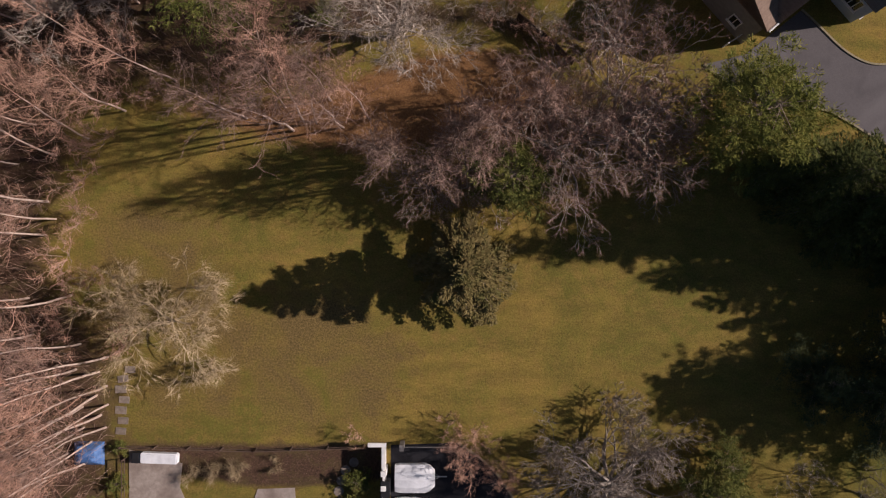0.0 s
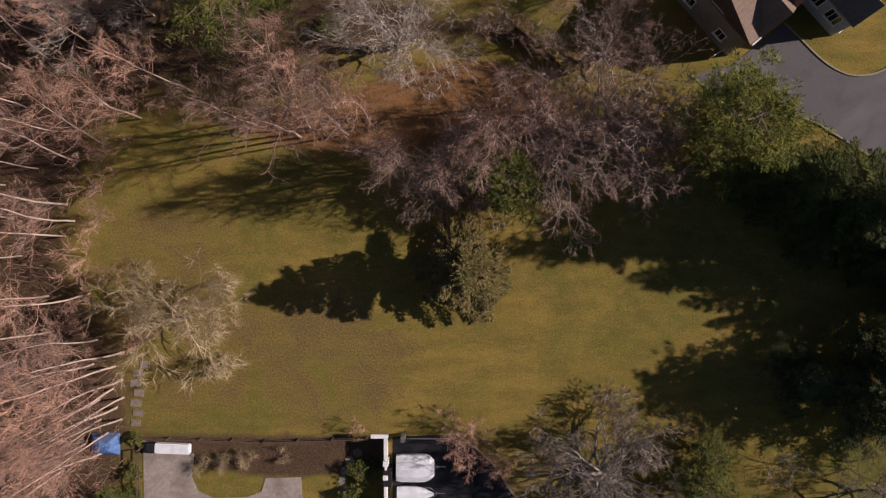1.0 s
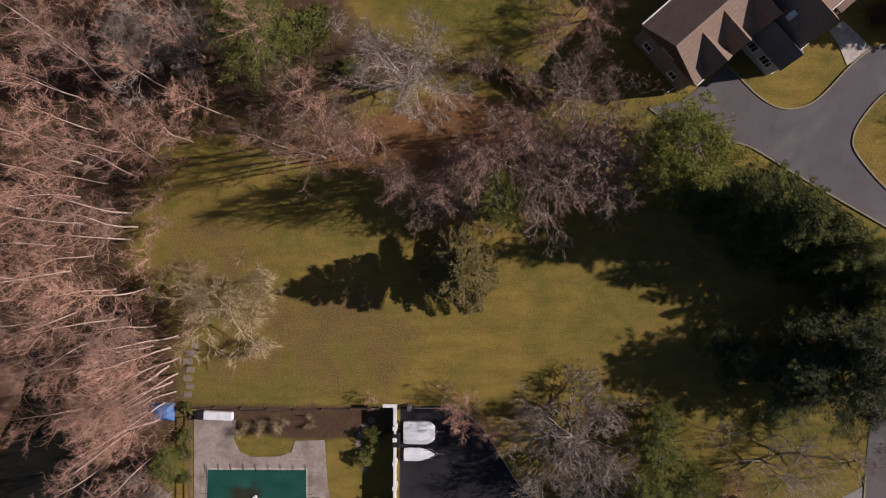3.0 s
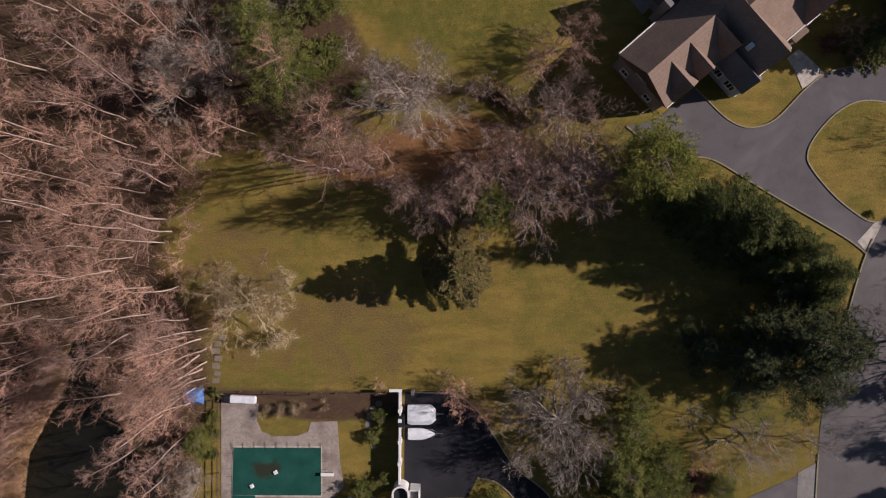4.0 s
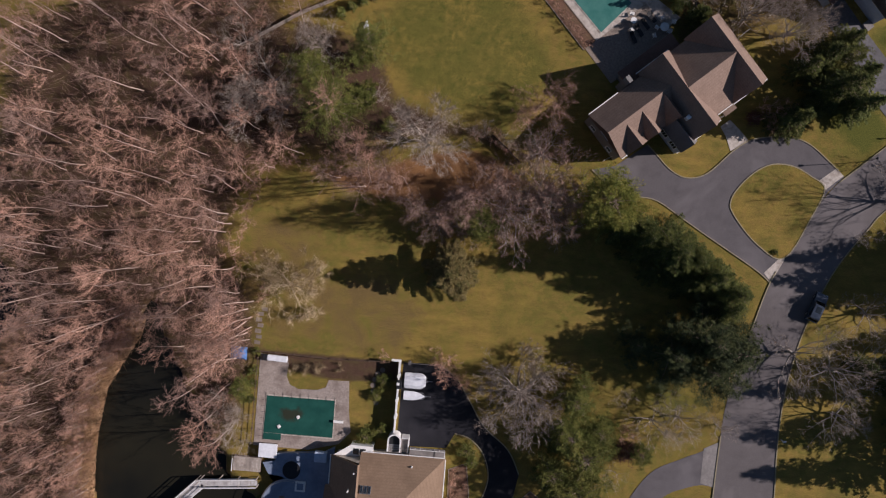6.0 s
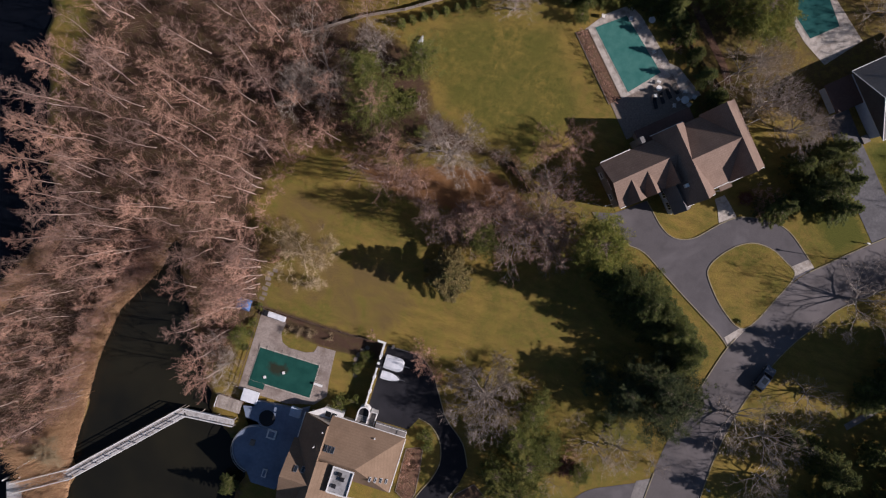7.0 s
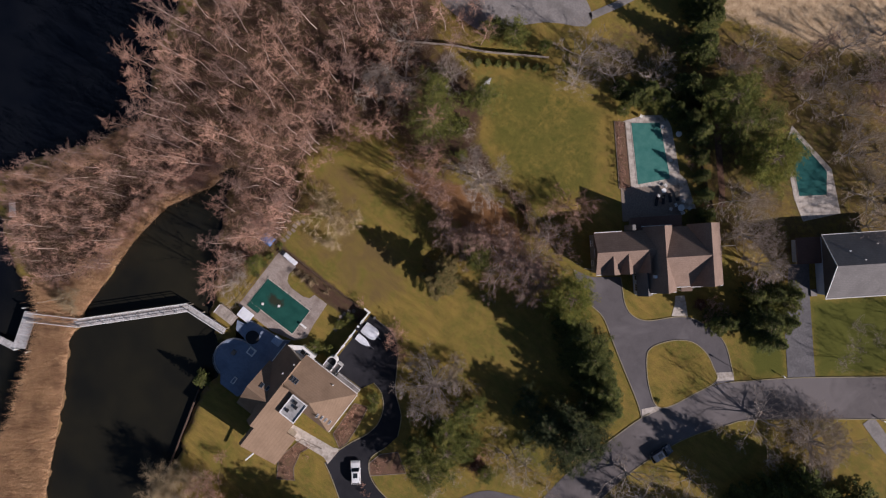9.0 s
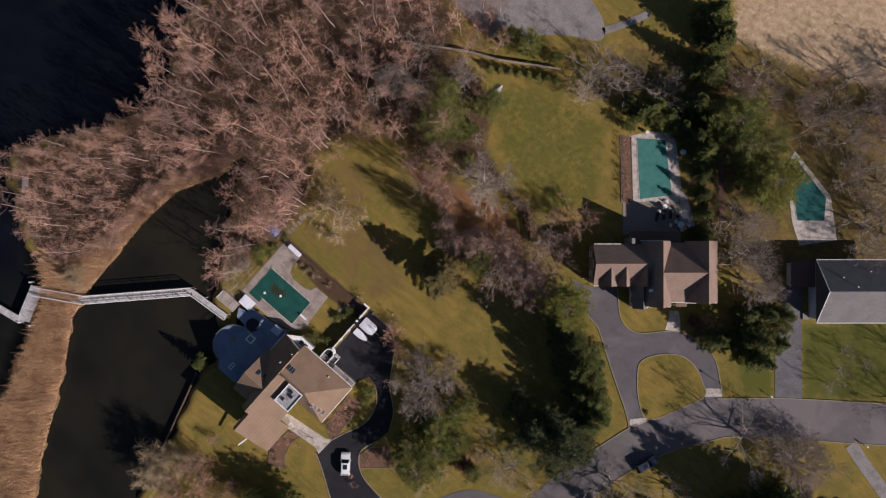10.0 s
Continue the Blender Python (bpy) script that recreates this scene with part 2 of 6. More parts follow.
M["brick"] = grained("brown_pavers", (0.13, 0.070, 0.045), (0.22, 0.125, 0.080), 0.3, 0.9, (0.09, 0.055, 0.04), 1.5)
M["sapling"] = grained("sapling_bark", (0.17, 0.105, 0.080), (0.40, 0.270, 0.205), 0.5, 0.9, (0.24, 0.18, 0.14), 2.5, bumpy=0)
M["brush"] = grained("dead_brush", (0.13, 0.075, 0.055), (0.27, 0.165, 0.12), 0.6, 0.9, bumpy=0)
M["mulch"] = grained("brown_mulch", (0.075, 0.042, 0.028), (0.215, 0.120, 0.078), 0.25, 0.95, (0.13, 0.085, 0.045), 1.2, bumpy=0.6)
M["blue_tarp"] = grained("blue_tarpaulin", (0.045, 0.11, 0.28), (0.10, 0.20, 0.42), 0.4, 0.6, bumpy=0.6, dist=0.1)
M["car_white"] = grained("white_car_paint", (0.72, 0.72, 0.72), (0.78, 0.78, 0.78), 1.0, 0.25, bumpy=0, spec=0.5)
M["car_blue"] = grained("dark_blue_car_paint", (0.045, 0.058, 0.085), (0.06, 0.075, 0.105), 1.0, 0.25, bumpy=0, spec=0.5)
M["red"] = grained("red_cushions", (0.28, 0.035, 0.03), (0.36, 0.06, 0.05), 0.3, 0.8)


def glass_material():
    m, nt, b = material("window_glass", (0.02, 0.025, 0.03), 0.06, spec=0.8)
    return m


def water_material():
    m, nt, b = material("pond_water", (0.012, 0.012, 0.008), 0.07, spec=0.5)
    b.inputs["IOR"].default_value = 1.333
    n = noise_node(nt, 1.2, 4.0, 0.6)
    w = noise_node(nt, 14.0, 3.0, 0.6)
    col = ramp(nt, w, [(0.35, (0.011, 0.011, 0.009)), (0.7, (0.021, 0.019, 0.012))])
    # the open lake: darker than the silty channel, the sky's blue reflection tinted in
    geo, sep, far = nt.nodes.new("ShaderNodeNewGeometry"), nt.nodes.new("ShaderNodeSeparateXYZ"), nt.nodes.new("ShaderNodeMapRange")
    nt.links.new(geo.outputs["Position"], sep.inputs[0]), nt.links.new(sep.outputs["X"], far.inputs[0])
    far.inputs[1].default_value, far.inputs[2].default_value = -54.0, -70.0
    col = mix(nt, far.outputs[0], col, ramp(nt, w, [(0.35, (0.003, 0.004, 0.007)), (0.7, (0.007, 0.008, 0.011))]))
    nt.links.new(col, b.inputs["Base Color"])
    bump(nt, b, n, 0.05, 0.05)
    return m


def cover_material(name, c1, c2, stain_at=None):
    """A pool cover; where stain_at is given a brown puddle of leaves lies there."""
    m, nt, b = material(name, c1, 0.75, spec=0.2)
    fine, mid = noise_node(nt, 0.2, 3.0), noise_node(nt, 2.0, 4.0)
    col = ramp(nt, mid, [(0.35, c1), (0.7, c2)])
    if stain_at:
        geo = nt.nodes.new("ShaderNodeNewGeometry")
        sub = nt.nodes.new("ShaderNodeVectorMath")
        sub.operation = 'SUBTRACT'
        sub.inputs[1].default_value = (*stain_at, 0)
        nt.links.new(geo.outputs["Position"], sub.inputs[0])
        sc = nt.nodes.new("ShaderNodeVectorMath")
        sc.operation = 'MULTIPLY'
        sc.inputs[1].default_value = (0.62, 1.0, 0)
        nt.links.new(sub.outputs[0], sc.inputs[0])
        ln = nt.nodes.new("ShaderNodeVectorMath")
        ln.operation = 'LENGTH'
        nt.links.new(sc.outputs[0], ln.inputs[0])
        ad = nt.nodes.new("ShaderNodeMath")
        ad.operation = 'MULTIPLY_ADD'
        ad.inputs[1].default_value = 0.45
        nt.links.new(ln.outputs["Value"], ad.inputs[0]), nt.links.new(mid, ad.inputs[2])
        r = nt.nodes.new("ShaderNodeMapRange")
        r.inputs[1].default_value, r.inputs[2].default_value, r.inputs[3].default_value, r.inputs[4].default_value = 0.85, 1.15, 0.85, 0.0
        nt.links.new(ad.outputs[0], r.inputs[0])
        col = mix(nt, r.outputs[0], col, (0.030, 0.026, 0.014))
    nt.links.new(col, b.inputs["Base Color"])
    bump(nt, b, fine, 0.2, 0.03)
    return m


M["glass"] = glass_material()
M["water"] = water_material()
M["cover_green"] = cover_material("green_pool_cover", (0.008, 0.058, 0.046), (0.016, 0.085, 0.066), (-21.3, -26.6))
M["cover_teal"] = cover_material("teal_pool_cover", (0.035, 0.145, 0.125), (0.070, 0.200, 0.170))
M["cover_deep"] = cover_material("deep_teal_pool_cover", (0.010, 0.080, 0.075), (0.022, 0.110, 0.098))


# ---- builders ----
def mesh_from(name, verts, faces, mats, face_mats=None, smooth=False):
    me = bpy.data.meshes.new(name)
    me.from_pydata([tuple(v) for v in verts], [], [tuple(f) for f in faces])
    for m in (mats if isinstance(mats, (list, tuple)) else [mats]):
        me.materials.append(m)
    if face_mats is not None:
        me.polygons.foreach_set("material_index", face_mats)
    if smooth:
        me.polygons.foreach_set("use_smooth", [True] * len(me.polygons))
    me.update()
    return me


def from_bm(name, bm, mat):
    me = bpy.data.meshes.new(name)
    bm.to_mesh(me)
    bm.free()
    me.materials.append(mat)
    return me


def part(name, bm, mat, parent, label=""):
    """A bmesh (or mesh) as one mesh object under a thing or a part."""
    me = bm if isinstance(bm, bpy.types.Mesh) else from_bm(name, bm, mat)
    ob = new(name, me)
    ob.parent = parent
    return tagged(ob, label)


def thing(name, at, label, category, group="", kind="", turn=0.0):
    ob = new(name)
    ob.empty_display_size = 0.3
    ob.matrix_basis = pose(*at, 0, 0, turn)
    return tagged(ob, label, category, group, kind)


def slab(points, z0, z1, bevel=0.0, bm=None):
    """A prism over an outline."""
    bm = bm or bmesh.new()
    pts = list(points)
    if sum((b[0] - a[0]) * (b[1] + a[1]) for a, b in zip(pts, pts[1:] + pts[:1])) > 0:
        pts.reverse()
    low = [bm.verts.new((x, y, z0)) for x, y in pts]
    top = [bm.verts.new((x, y, z1)) for x, y in pts]
    n = len(pts)
    bm.faces.new(top)
    bm.faces.new(low[::-1])
    for i in range(n):
        bm.faces.new((low[i], low[(i + 1) % n], top[(i + 1) % n], top[i]))
    if bevel:
        bmesh.ops.bevel(bm, geom=[e for e in bm.edges if all(v in top for v in e.verts)], offset=bevel, segments=2, affect='EDGES')
    bmesh.ops.triangulate(bm, faces=[f for f in bm.faces if len(f.verts) > 4])
    return bm


def box(x0, y0, z0, x1, y1, z1, bevel=0.0, bm=None):
    bm = bm or bmesh.new()
    vs = [bm.verts.new((x, y, z)) for z in (z0, z1) for x, y in ((x0, y0), (x1, y0), (x1, y1), (x0, y1))]
    fs = [bm.faces.new([vs[i] for i in f]) for f in ((3, 2, 1, 0), (4, 5, 6, 7), (0, 1, 5, 4), (1, 2, 6, 5), (2, 3, 7, 6), (3, 0, 4, 7))]
    if bevel:
        bmesh.ops.bevel(bm, geom=list({e for f in fs for e in f.edges}), offset=bevel, segments=2, affect='EDGES')
    return bm


def tube(points, radius, sides=6, bm=None):
    """A round bar along a polyline."""
    bm = bm or bmesh.new()
    P = [Vector(p) for p in points]
    rings = []
    for i, p in enumerate(P):
        d = ((P[min(i + 1, len(P) - 1)]) - P[max(i - 1, 0)]).normalized()
        a = d.orthogonal().normalized()
        c = d.cross(a)
        r = radius[i] if isinstance(radius, (list, tuple)) else radius
        rings.append([bm.verts.new(p + r * (math.cos(k * math.tau / sides) * a + math.sin(k * math.tau / sides) * c)) for k in range(sides)])
    for q, s in zip(rings, rings[1:]):
        for k in range(sides):
            bm.faces.new((q[k], q[(k + 1) % sides], s[(k + 1) % sides], s[k]))
    bm.faces.new(rings[0][::-1])
    bm.faces.new(rings[-1])
    return bm


def smooth_line(pts, closed=False, step=5):
    """A curve through the points."""
    n, out = len(pts), []
    for i in range(n if closed else n - 1):
        p = [Vector(pts[(i + k) % n] if closed else pts[min(max(i + k, 0), n - 1)]) for k in (-1, 0, 1, 2)]
        for s in range(step):
            u = s / step
            out.append(tuple(0.5 * ((2 * p[1]) + (p[2] - p[0]) * u + (2 * p[0] - 5 * p[1] + 4 * p[2] - p[3]) * u * u + (3 * p[1] - p[0] - 3 * p[2] + p[3]) * u ** 3)))
    if not closed:
        out.append(tuple(pts[-1]))
    return out


def ribbon(line, width, z0, z1, closed=False):
    """A kerb or wall of even width along a line in plan."""
    bm = bmesh.new()
    P = [Vector(p) for p in line]
    n, sides = len(P), []
    for i, p in enumerate(P):
        a, b = (P[i - 1], P[(i + 1) % n]) if closed else (P[max(i - 1, 0)], P[min(i + 1, n - 1)])
        d = (b - a).normalized()
        nrm = Vector((-d.y, d.x)) * width / 2
        sides.append([bm.verts.new((*(p + s * nrm), z)) for s, z in ((1, z0), (1, z1), (-1, z1), (-1, z0))])
    for i in range(n if closed else n - 1):
        q, s = sides[i], sides[(i + 1) % n]
        for k in range(4):
            bm.faces.new((q[k], s[k], s[(k + 1) % 4], q[(k + 1) % 4]))
    if not closed:
        bm.faces.new(sides[0]), bm.faces.new(sides[-1][::-1])
    bmesh.ops.recalc_face_normals(bm, faces=bm.faces)
    return bm


def inside(px, py, poly):
    """For arrays of points: which lie inside the outline."""
    res = np.zeros(np.shape(px), bool)
    n = len(poly)
    for i in range(n):
        (x0, y0), (x1, y1) = poly[i], poly[(i + 1) % n]
        if y0 != y1:
            res ^= ((y0 > py) != (y1 > py)) & (px < (x1 - x0) * (py - y0) / (y1 - y0) + x0)
    return res


def reach(px, py, poly):
    """Signed distance to an outline: positive inside."""
    d = np.full(np.shape(px), 1e9)
    n = len(poly)
    for i in range(n):
        (x0, y0), (x1, y1) = poly[i], poly[(i + 1) % n]
        ex, ey = x1 - x0, y1 - y0
        u = np.clip(((px - x0) * ex + (py - y0) * ey) / (ex * ex + ey * ey + 1e-9), 0, 1)
        d = np.minimum(d, np.hypot(px - x0 - u * ex, py - y0 - u * ey))
    return np.where(inside(px, py, poly), d, -d)


def turned(points, degrees, origin=(0, 0)):
    c, s = math.cos(radians(degrees)), math.sin(radians(degrees))
    return [(origin[0] + u * c - v * s, origin[1] + u * s + v * c) for u, v in points]


# ---- the plan: outlines in metres ----
LAKE = [(-75.3, 9), (-72.6, -0.6), (-70.9, -5.3), (-67.4, -10.0), (-66.0, -15.1), (-71.3, -23.7), (-78.1, -33.6), (-83, -41), (-79.3, -48.0), (-75.9, -48.6), (-68.6, -54.4),
        (-62.8, -55.3), (-58.3, -57.2), (-55.6, -63.8), (-52.7, -67.5), (-49.1, -76.8), (-46, -90), (-40, -130), (-300, -130), (-300, 120), (-90, 60)]
CHANNEL = [(-45.1, -10.0), (-46.3, -16), (-51.0, -24.8), (-52.0, -34.3), (-51.2, -42.7), (-50.7, -46.9), (-50.5, -51.4), (-49.7, -55.2), (-49.3, -58.6), (-44.4, -66.3),
           (-38.8, -76.7), (-35.4, -83.5), (-30.4, -92), (-20, -130), (0, -130), (-12, -92), (-15.0, -79), (-15.8, -73.9), (-17.5, -67.6), (-18.9, -62.5), (-22.5, -51.3), (-21.8, -46.3),
           (-24.6, -42.2), (-28.4, -39.3), (-31.6, -36.2), (-34.4, -31.2), (-36.4, -26.5), (-40.2, -21.5), (-43.6, -15)]
WOODS = [(-66, -12), (-71, -1), (-72, 8), (-70, 30), (-45, 45), (-31, 40), (-24, 30), (-30, 20), (-16, 19), (-10, 16), (-16, 14.5), (-24, 15.5), (-31.5, 12), (-34, 3), (-34, -3), (-29, -8.5), (-28, -16.5),
         (-29, -22), (-31, -32), (-35, -29), (-43, -14.5), (-46, -13), (-51, -24)]
PENINSULA = [(-46, -12), (-51.4, -24.4), (-52.2, -34.3), (-51.6, -42), (-57, -50), (-65, -53.2), (-74, -48), (-80, -41), (-70.5, -25), (-66, -15), (-64, -10)]
MARSH = [(-51.4, -42), (-50.5, -51), (-49.3, -58.6), (-44.4, -66.3), (-38.8, -76.7), (-35.4, -83.5), (-30, -92), (-20, -130), (-40, -130), (-46, -90), (-48.6, -77), (-52.0, -68.0), (-54.4, -63.4), (-56.4, -58.6), (-58.6, -56.2), (-62, -54), (-57, -50)]
RUST = [(-11, 13), (-4, 16.2), (3, 17.5), (9, 15.5), (12, 13), (9, 10), (1, 9), (-8, 8.5), (-15, 9.5), (-22, 12)]
SAND = [(8, 84), (15, 75.5), (24.5, 79), (31.7, 81.5), (45.3, 88.5), (70, 110), (40, 150), (-10, 120)]
GREENS = [[(25, -16), (35, -14), (46, -17), (45, -22), (37, -24), (29, -21)]] + [turned(p, 41.6) for p in ([(62.5, -27), (69.4, -27.8), (69.4, -13), (66, -11), (61.5, -17)], [(75.4, -28), (106, -28.5), (106, -12.5), (75.4, -12.5)])]
BARE = [(0, 45), (-5, 60), (20, 80), (60, 100), (90, 70), (62, 45), (48, 38), (34, 30), (30, 44), (16, 56)]
STRAW = [(-26, -15.5), (-6, -15.5), (-2, -9), (-8, -4), (-18, -4), (-20, 3), (-31, 5), (-31, -3)]
GLADE = [(-32, 20), (-20, 16), (-8, 17.5), (2, 19), (9, 17.5), (8, 21), (0, 21.5), (-9, 25), (-13, 33), (-26, 36)]
FAR_LAWN = [(-17, 36), (-8, 43), (8, 46), (18, 30), (11, 22), (0, 21), (-10, 27)]
MOIST = [(4, -2), (14, 1), (28, -6), (30, -14), (10, -16), (2, -12)]
BEDS = [(-28, -16.8), (-5, -16.8), (-5, -20), (-12.5, -20.5), (-16, -20.6), (-22.5, -19.5), (-28, -18.4)]


# ---- ground ----
def axis_steps(lo, hi, step, far):
    mid = np.arange(lo, hi + step / 2, step)
    out = [far * k / 8 for k in range(1, 9)]
    return np.concatenate([[lo - v for v in out[::-1]], mid, [hi + v for v in out]])


gx, gy = axis_steps(-110, 110, 0.9, 1500), axis_steps(-105, 112, 0.9, 1500)
GX, GY = np.meshgrid(gx, gy)


def hum(x, y, size, seed):
    """A cheap smooth unevenness."""
    a = np.sin(x / size + seed) * np.cos(y / size * 1.3 - seed) + 0.5 * np.sin(x / size * 2.3 - y / size * 1.7 + seed * 2)
    return a


water_depth = np.maximum(reach(GX, GY, LAKE), reach(GX, GY, CHANNEL)) + 0.5 * hum(GX, GY, 2.1, 1.0)
fall = np.clip((water_depth + 1.0) / 1.4, 0, 1)
GZ = -1.9 * fall * fall * (3 - 2 * fall) + 0.015 * hum(GX, GY, 5.0, 2.0) * (fall < 0.02)
nx, ny = len(gx), len(gy)
idx = np.arange(nx * ny).reshape(ny, nx)
quads = np.stack([idx[:-1, :-1], idx[:-1, 1:], idx[1:, 1:], idx[1:, :-1]], -1).reshape(-1, 4)


def soft_in(poly, wide=1.5):
    return np.clip(0.5 + reach(GX, GY, poly) / (2 * wide), 0, 1)


def ground_sheet():
    me = bpy.data.meshes.new("ground")
    me.from_pydata(np.stack([GX, GY, GZ], -1).reshape(-1, 3).tolist(), [], quads.tolist())
    marsh = np.maximum(soft_in(MARSH), np.clip((water_depth + 3.5) / 3, 0, 1) * 0.6)
    zones = {
        "litter": np.maximum.reduce([soft_in(WOODS, 4.5), soft_in(PENINSULA, 2), soft_in(BARE, 4) * 0.5, soft_in(BEDS, 0.8), soft_in(GLADE, 2) * 0.8]),
        "marsh": marsh, "rust": soft_in(RUST, 1.5), "straw": soft_in(STRAW, 3.5), "sand": soft_in(SAND, 3),
        "green": np.maximum.reduce([0.55 * soft_in(GREENS[0], 3.5), 0.52 * soft_in(FAR_LAWN, 3.0), 0.34 * soft_in(MOIST, 6.0)] + [soft_in(p, 3.5) for p in GREENS[1:]]),
    }
    for k, v in zones.items():
        a = me.attributes.new(k, 'FLOAT', 'POINT')
        a.data.foreach_set("value", v.ravel().astype(np.float32))
    me.materials.append(M["ground"])
    me.polygons.foreach_set("use_smooth", [True] * len(me.polygons))
    return tagged(new("ground", me), "winter lawn of olive and straw grass with brown leaf litter", "ground", kind="structure")


ground_sheet()
tagged(new("water", mesh_from("water", [(-1600, -1600, -0.75), (1600, -1600, -0.75), (1600, 1600, -0.75), (-1600, 1600, -0.75)], [(0, 1, 2, 3)], M["water"])),
       "still dark water of a lake and its channel", "water", kind="structure")

# ---- roads, drives and kerbs ----
KERB_N = [(45.2, -60), (45.9, -35.1), (46.3, -25.6), (46.8, -19.4), (48.0, -13.5), (49.7, -7.5), (52.2, 0.9), (55.8, 7.8), (60.1, 15.4), (64.4, 19.7), (73.0, 27.3), (88.6, 39.7), (118, 63)]
KERB_S = [(55.5, -60), (55.6, -34.9), (55.4, -26.3), (55.6, -19.6), (56.5, -12.9), (58.2, -6.1), (61.8, 2.8), (66.5, 9.8), (71.4, 15.2), (94.4, 33.2), (124, 56)]
kerb_n, kerb_s = smooth_line(KERB_N), smooth_line(KERB_S)
tagged(new("road", from_bm("road", slab(kerb_n + kerb_s[::-1], -0.15, 0.05), M["asphalt"])), "grey asphalt road with tree shadows across it", "road", kind="structure")
LOW_KERB = [(22.6, 15.9), (26, 13.4), (29.5, 12.4), (33.2, 11.9), (37.4, 9.5), (41.8, 6.9), (49.3, 2.6), (52.0, 0.6)]
ISLAND = [(54.0, 4.6), (49.5, 6.4), (45.4, 10.8), (44.85, 13.0), (46.2, 15.5), (48.5, 17.9), (51.1, 19.2), (54.3, 19.1), (57.1, 17.8), (59.4, 16.0), (57.7, 11.4)]
OUTER = [(62.3, 18.2), (60.2, 20.0), (56.3, 22.9), (52.8, 23.7), (49.3, 23.3), (46.8, 22.5), (44.4, 20.6), (40.8, 16.9), (37.7, 15.9), (35.0, 16.9), (32.3, 19.4), (31.0, 20.6)]
low_kerb, outer_kerb = smooth_line(LOW_KERB), smooth_line(OUTER)
drive = slab(low_kerb + [(55.6, 7.8), (59.9, 15.4)] + outer_kerb + [(26.2, 16.8)], -0.15, 0.056)
tagged(new("driveway", from_bm("driveway", drive, M["drive"])), "looping grey asphalt driveway round a grass island", "driveway", kind="structure")
isle = smooth_line(ISLAND, closed=True)
island = thing("grass_island", (0, 0, 0), "grass island edged with pale kerb stones", "island", kind="structure")
part("turf", slab(isle, 0.0, 0.11), M["ground"], island)
part("kerb", ribbon(isle, 0.17, 0.02, 0.16, closed=True), M["kerb"], island)
for line in (low_kerb, outer_kerb[3:], kerb_n[25:32], kerb_n[42:], kerb_s, kerb_n[4:12], kerb_n[16:26]):
    tagged(new("kerb", from_bm("kerb", ribbon(line, 0.16, -0.1, 0.15), M["kerb"])), "low pale stone kerb", "kerb", kind="structure")
FRONT_WALK = [(44.1, 20.7), (46.9, 22.5), (45.2, 24.2), (43.6, 25.6), (42.2, 24.4), (43.2, 22.9)]
tagged(new("front_walk", from_bm("front_walk", slab(FRONT_WALK, -0.1, 0.075), M["coping"])), "flared pale concrete front walk", "path", kind="structure")
for pts in ([(52.2, 0.6), (54.0, 4.2), (55.3, 8.3), (53.6, 4.9), (51.0, 2.0)], [(59.6, 15.9), (62.2, 18.3), (61.0, 19.4), (58.4, 17.2)]):
    tagged(new("apron", from_bm("apron", slab(pts, -0.1, 0.068), M["coping"])), "pale worn driveway apron", "path", kind="structure")
GREY_DRIVE = turned([(69.6, -28.2), (75.2, -28.2), (75.1, -12.4), (75.4, -4.8), (71.2, -4.8), (70.6, -12.0), (69.6, -12.2)], 41.6)
tagged(new("concrete_drive", from_bm("concrete_drive", slab(GREY_DRIVE, -0.1, 0.06), M["shaded_concrete"])), "straight grey concrete driveway with tree shade in its colour", "driveway", kind="structure")
SOUTH_DRIVE = smooth_line([(46.3, -25.2), (43.6, -26.9), (40.6, -28.3), (35.6, -31.2), (31.5, -38), (28, -47), (16, -54)]) + smooth_line([(14, -60), (30, -50), (35.0, -39), (38.2, -34.6), (41.5, -32.9), (44.0, -32.2), (46.2, -32.4)])
tagged(new("south_drive", from_bm("south_drive", slab(SOUTH_DRIVE, -0.15, 0.052), M["drive"])), "curving grey asphalt drive", "driveway", kind="structure")
tagged(new("apron", from_bm("apron", slab([(46.2, -25.2), (43.9, -26.4), (43.8, -31.9), (46.0, -32.4)], -0.1, 0.064), M["concrete"])), "pale concrete drive apron", "path", kind="structure")
COURT = [(-4.4, -16.9), (1.4, -16.7), (4.4, -19.0), (6.6, -22.2), (9.2, -26.0), (13.2, -29.3), (15.2, -33), (14.6, -36.5), (13.6, -40), (15.5, -42.6), (19, -44), (25, -44.5), (31, -44), (28, -50), (17, -52.5), (10.2, -48.2), (6.8, -46.4), (7.4, -42.8),
         (8.6, -39.5), (9.9, -36.6), (10.4, -33.5), (9.3, -30.2), (7.0, -28.0), (4.6, -27.4), (3.4, -29.8), (-2.6, -30.0), (-4.4, -28)]
tagged(new("parking_court", from_bm("parking_court", slab(COURT, -0.15, 0.045), M["blacktop"])), "dark asphalt parking court beside the tan house", "driveway", kind="structure")
for line in (smooth_line([(1.4, -16.7), (4.4, -19.0), (6.6, -22.2), (9.2, -26.0), (13.2, -29.3), (15.2, -33)]), smooth_line([(7.4, -42.8), (8.6, -39.5), (9.9, -36.6), (10.4, -33.5), (9.3, -30.2), (7.0, -28.0), (4.6, -27.4)]),
             smooth_line([(25, -44.5), (19, -44), (15.5, -42.6), (13.6, -40), (14.6, -36.5)]), smooth_line([(6.8, -46.4), (10.2, -48.2), (17, -52.5)])):
    tagged(new("kerb", from_bm("kerb", ribbon(line, 0.16, -0.1, 0.12), M["kerb"])), "thin pale kerb line", "kerb", kind="structure")
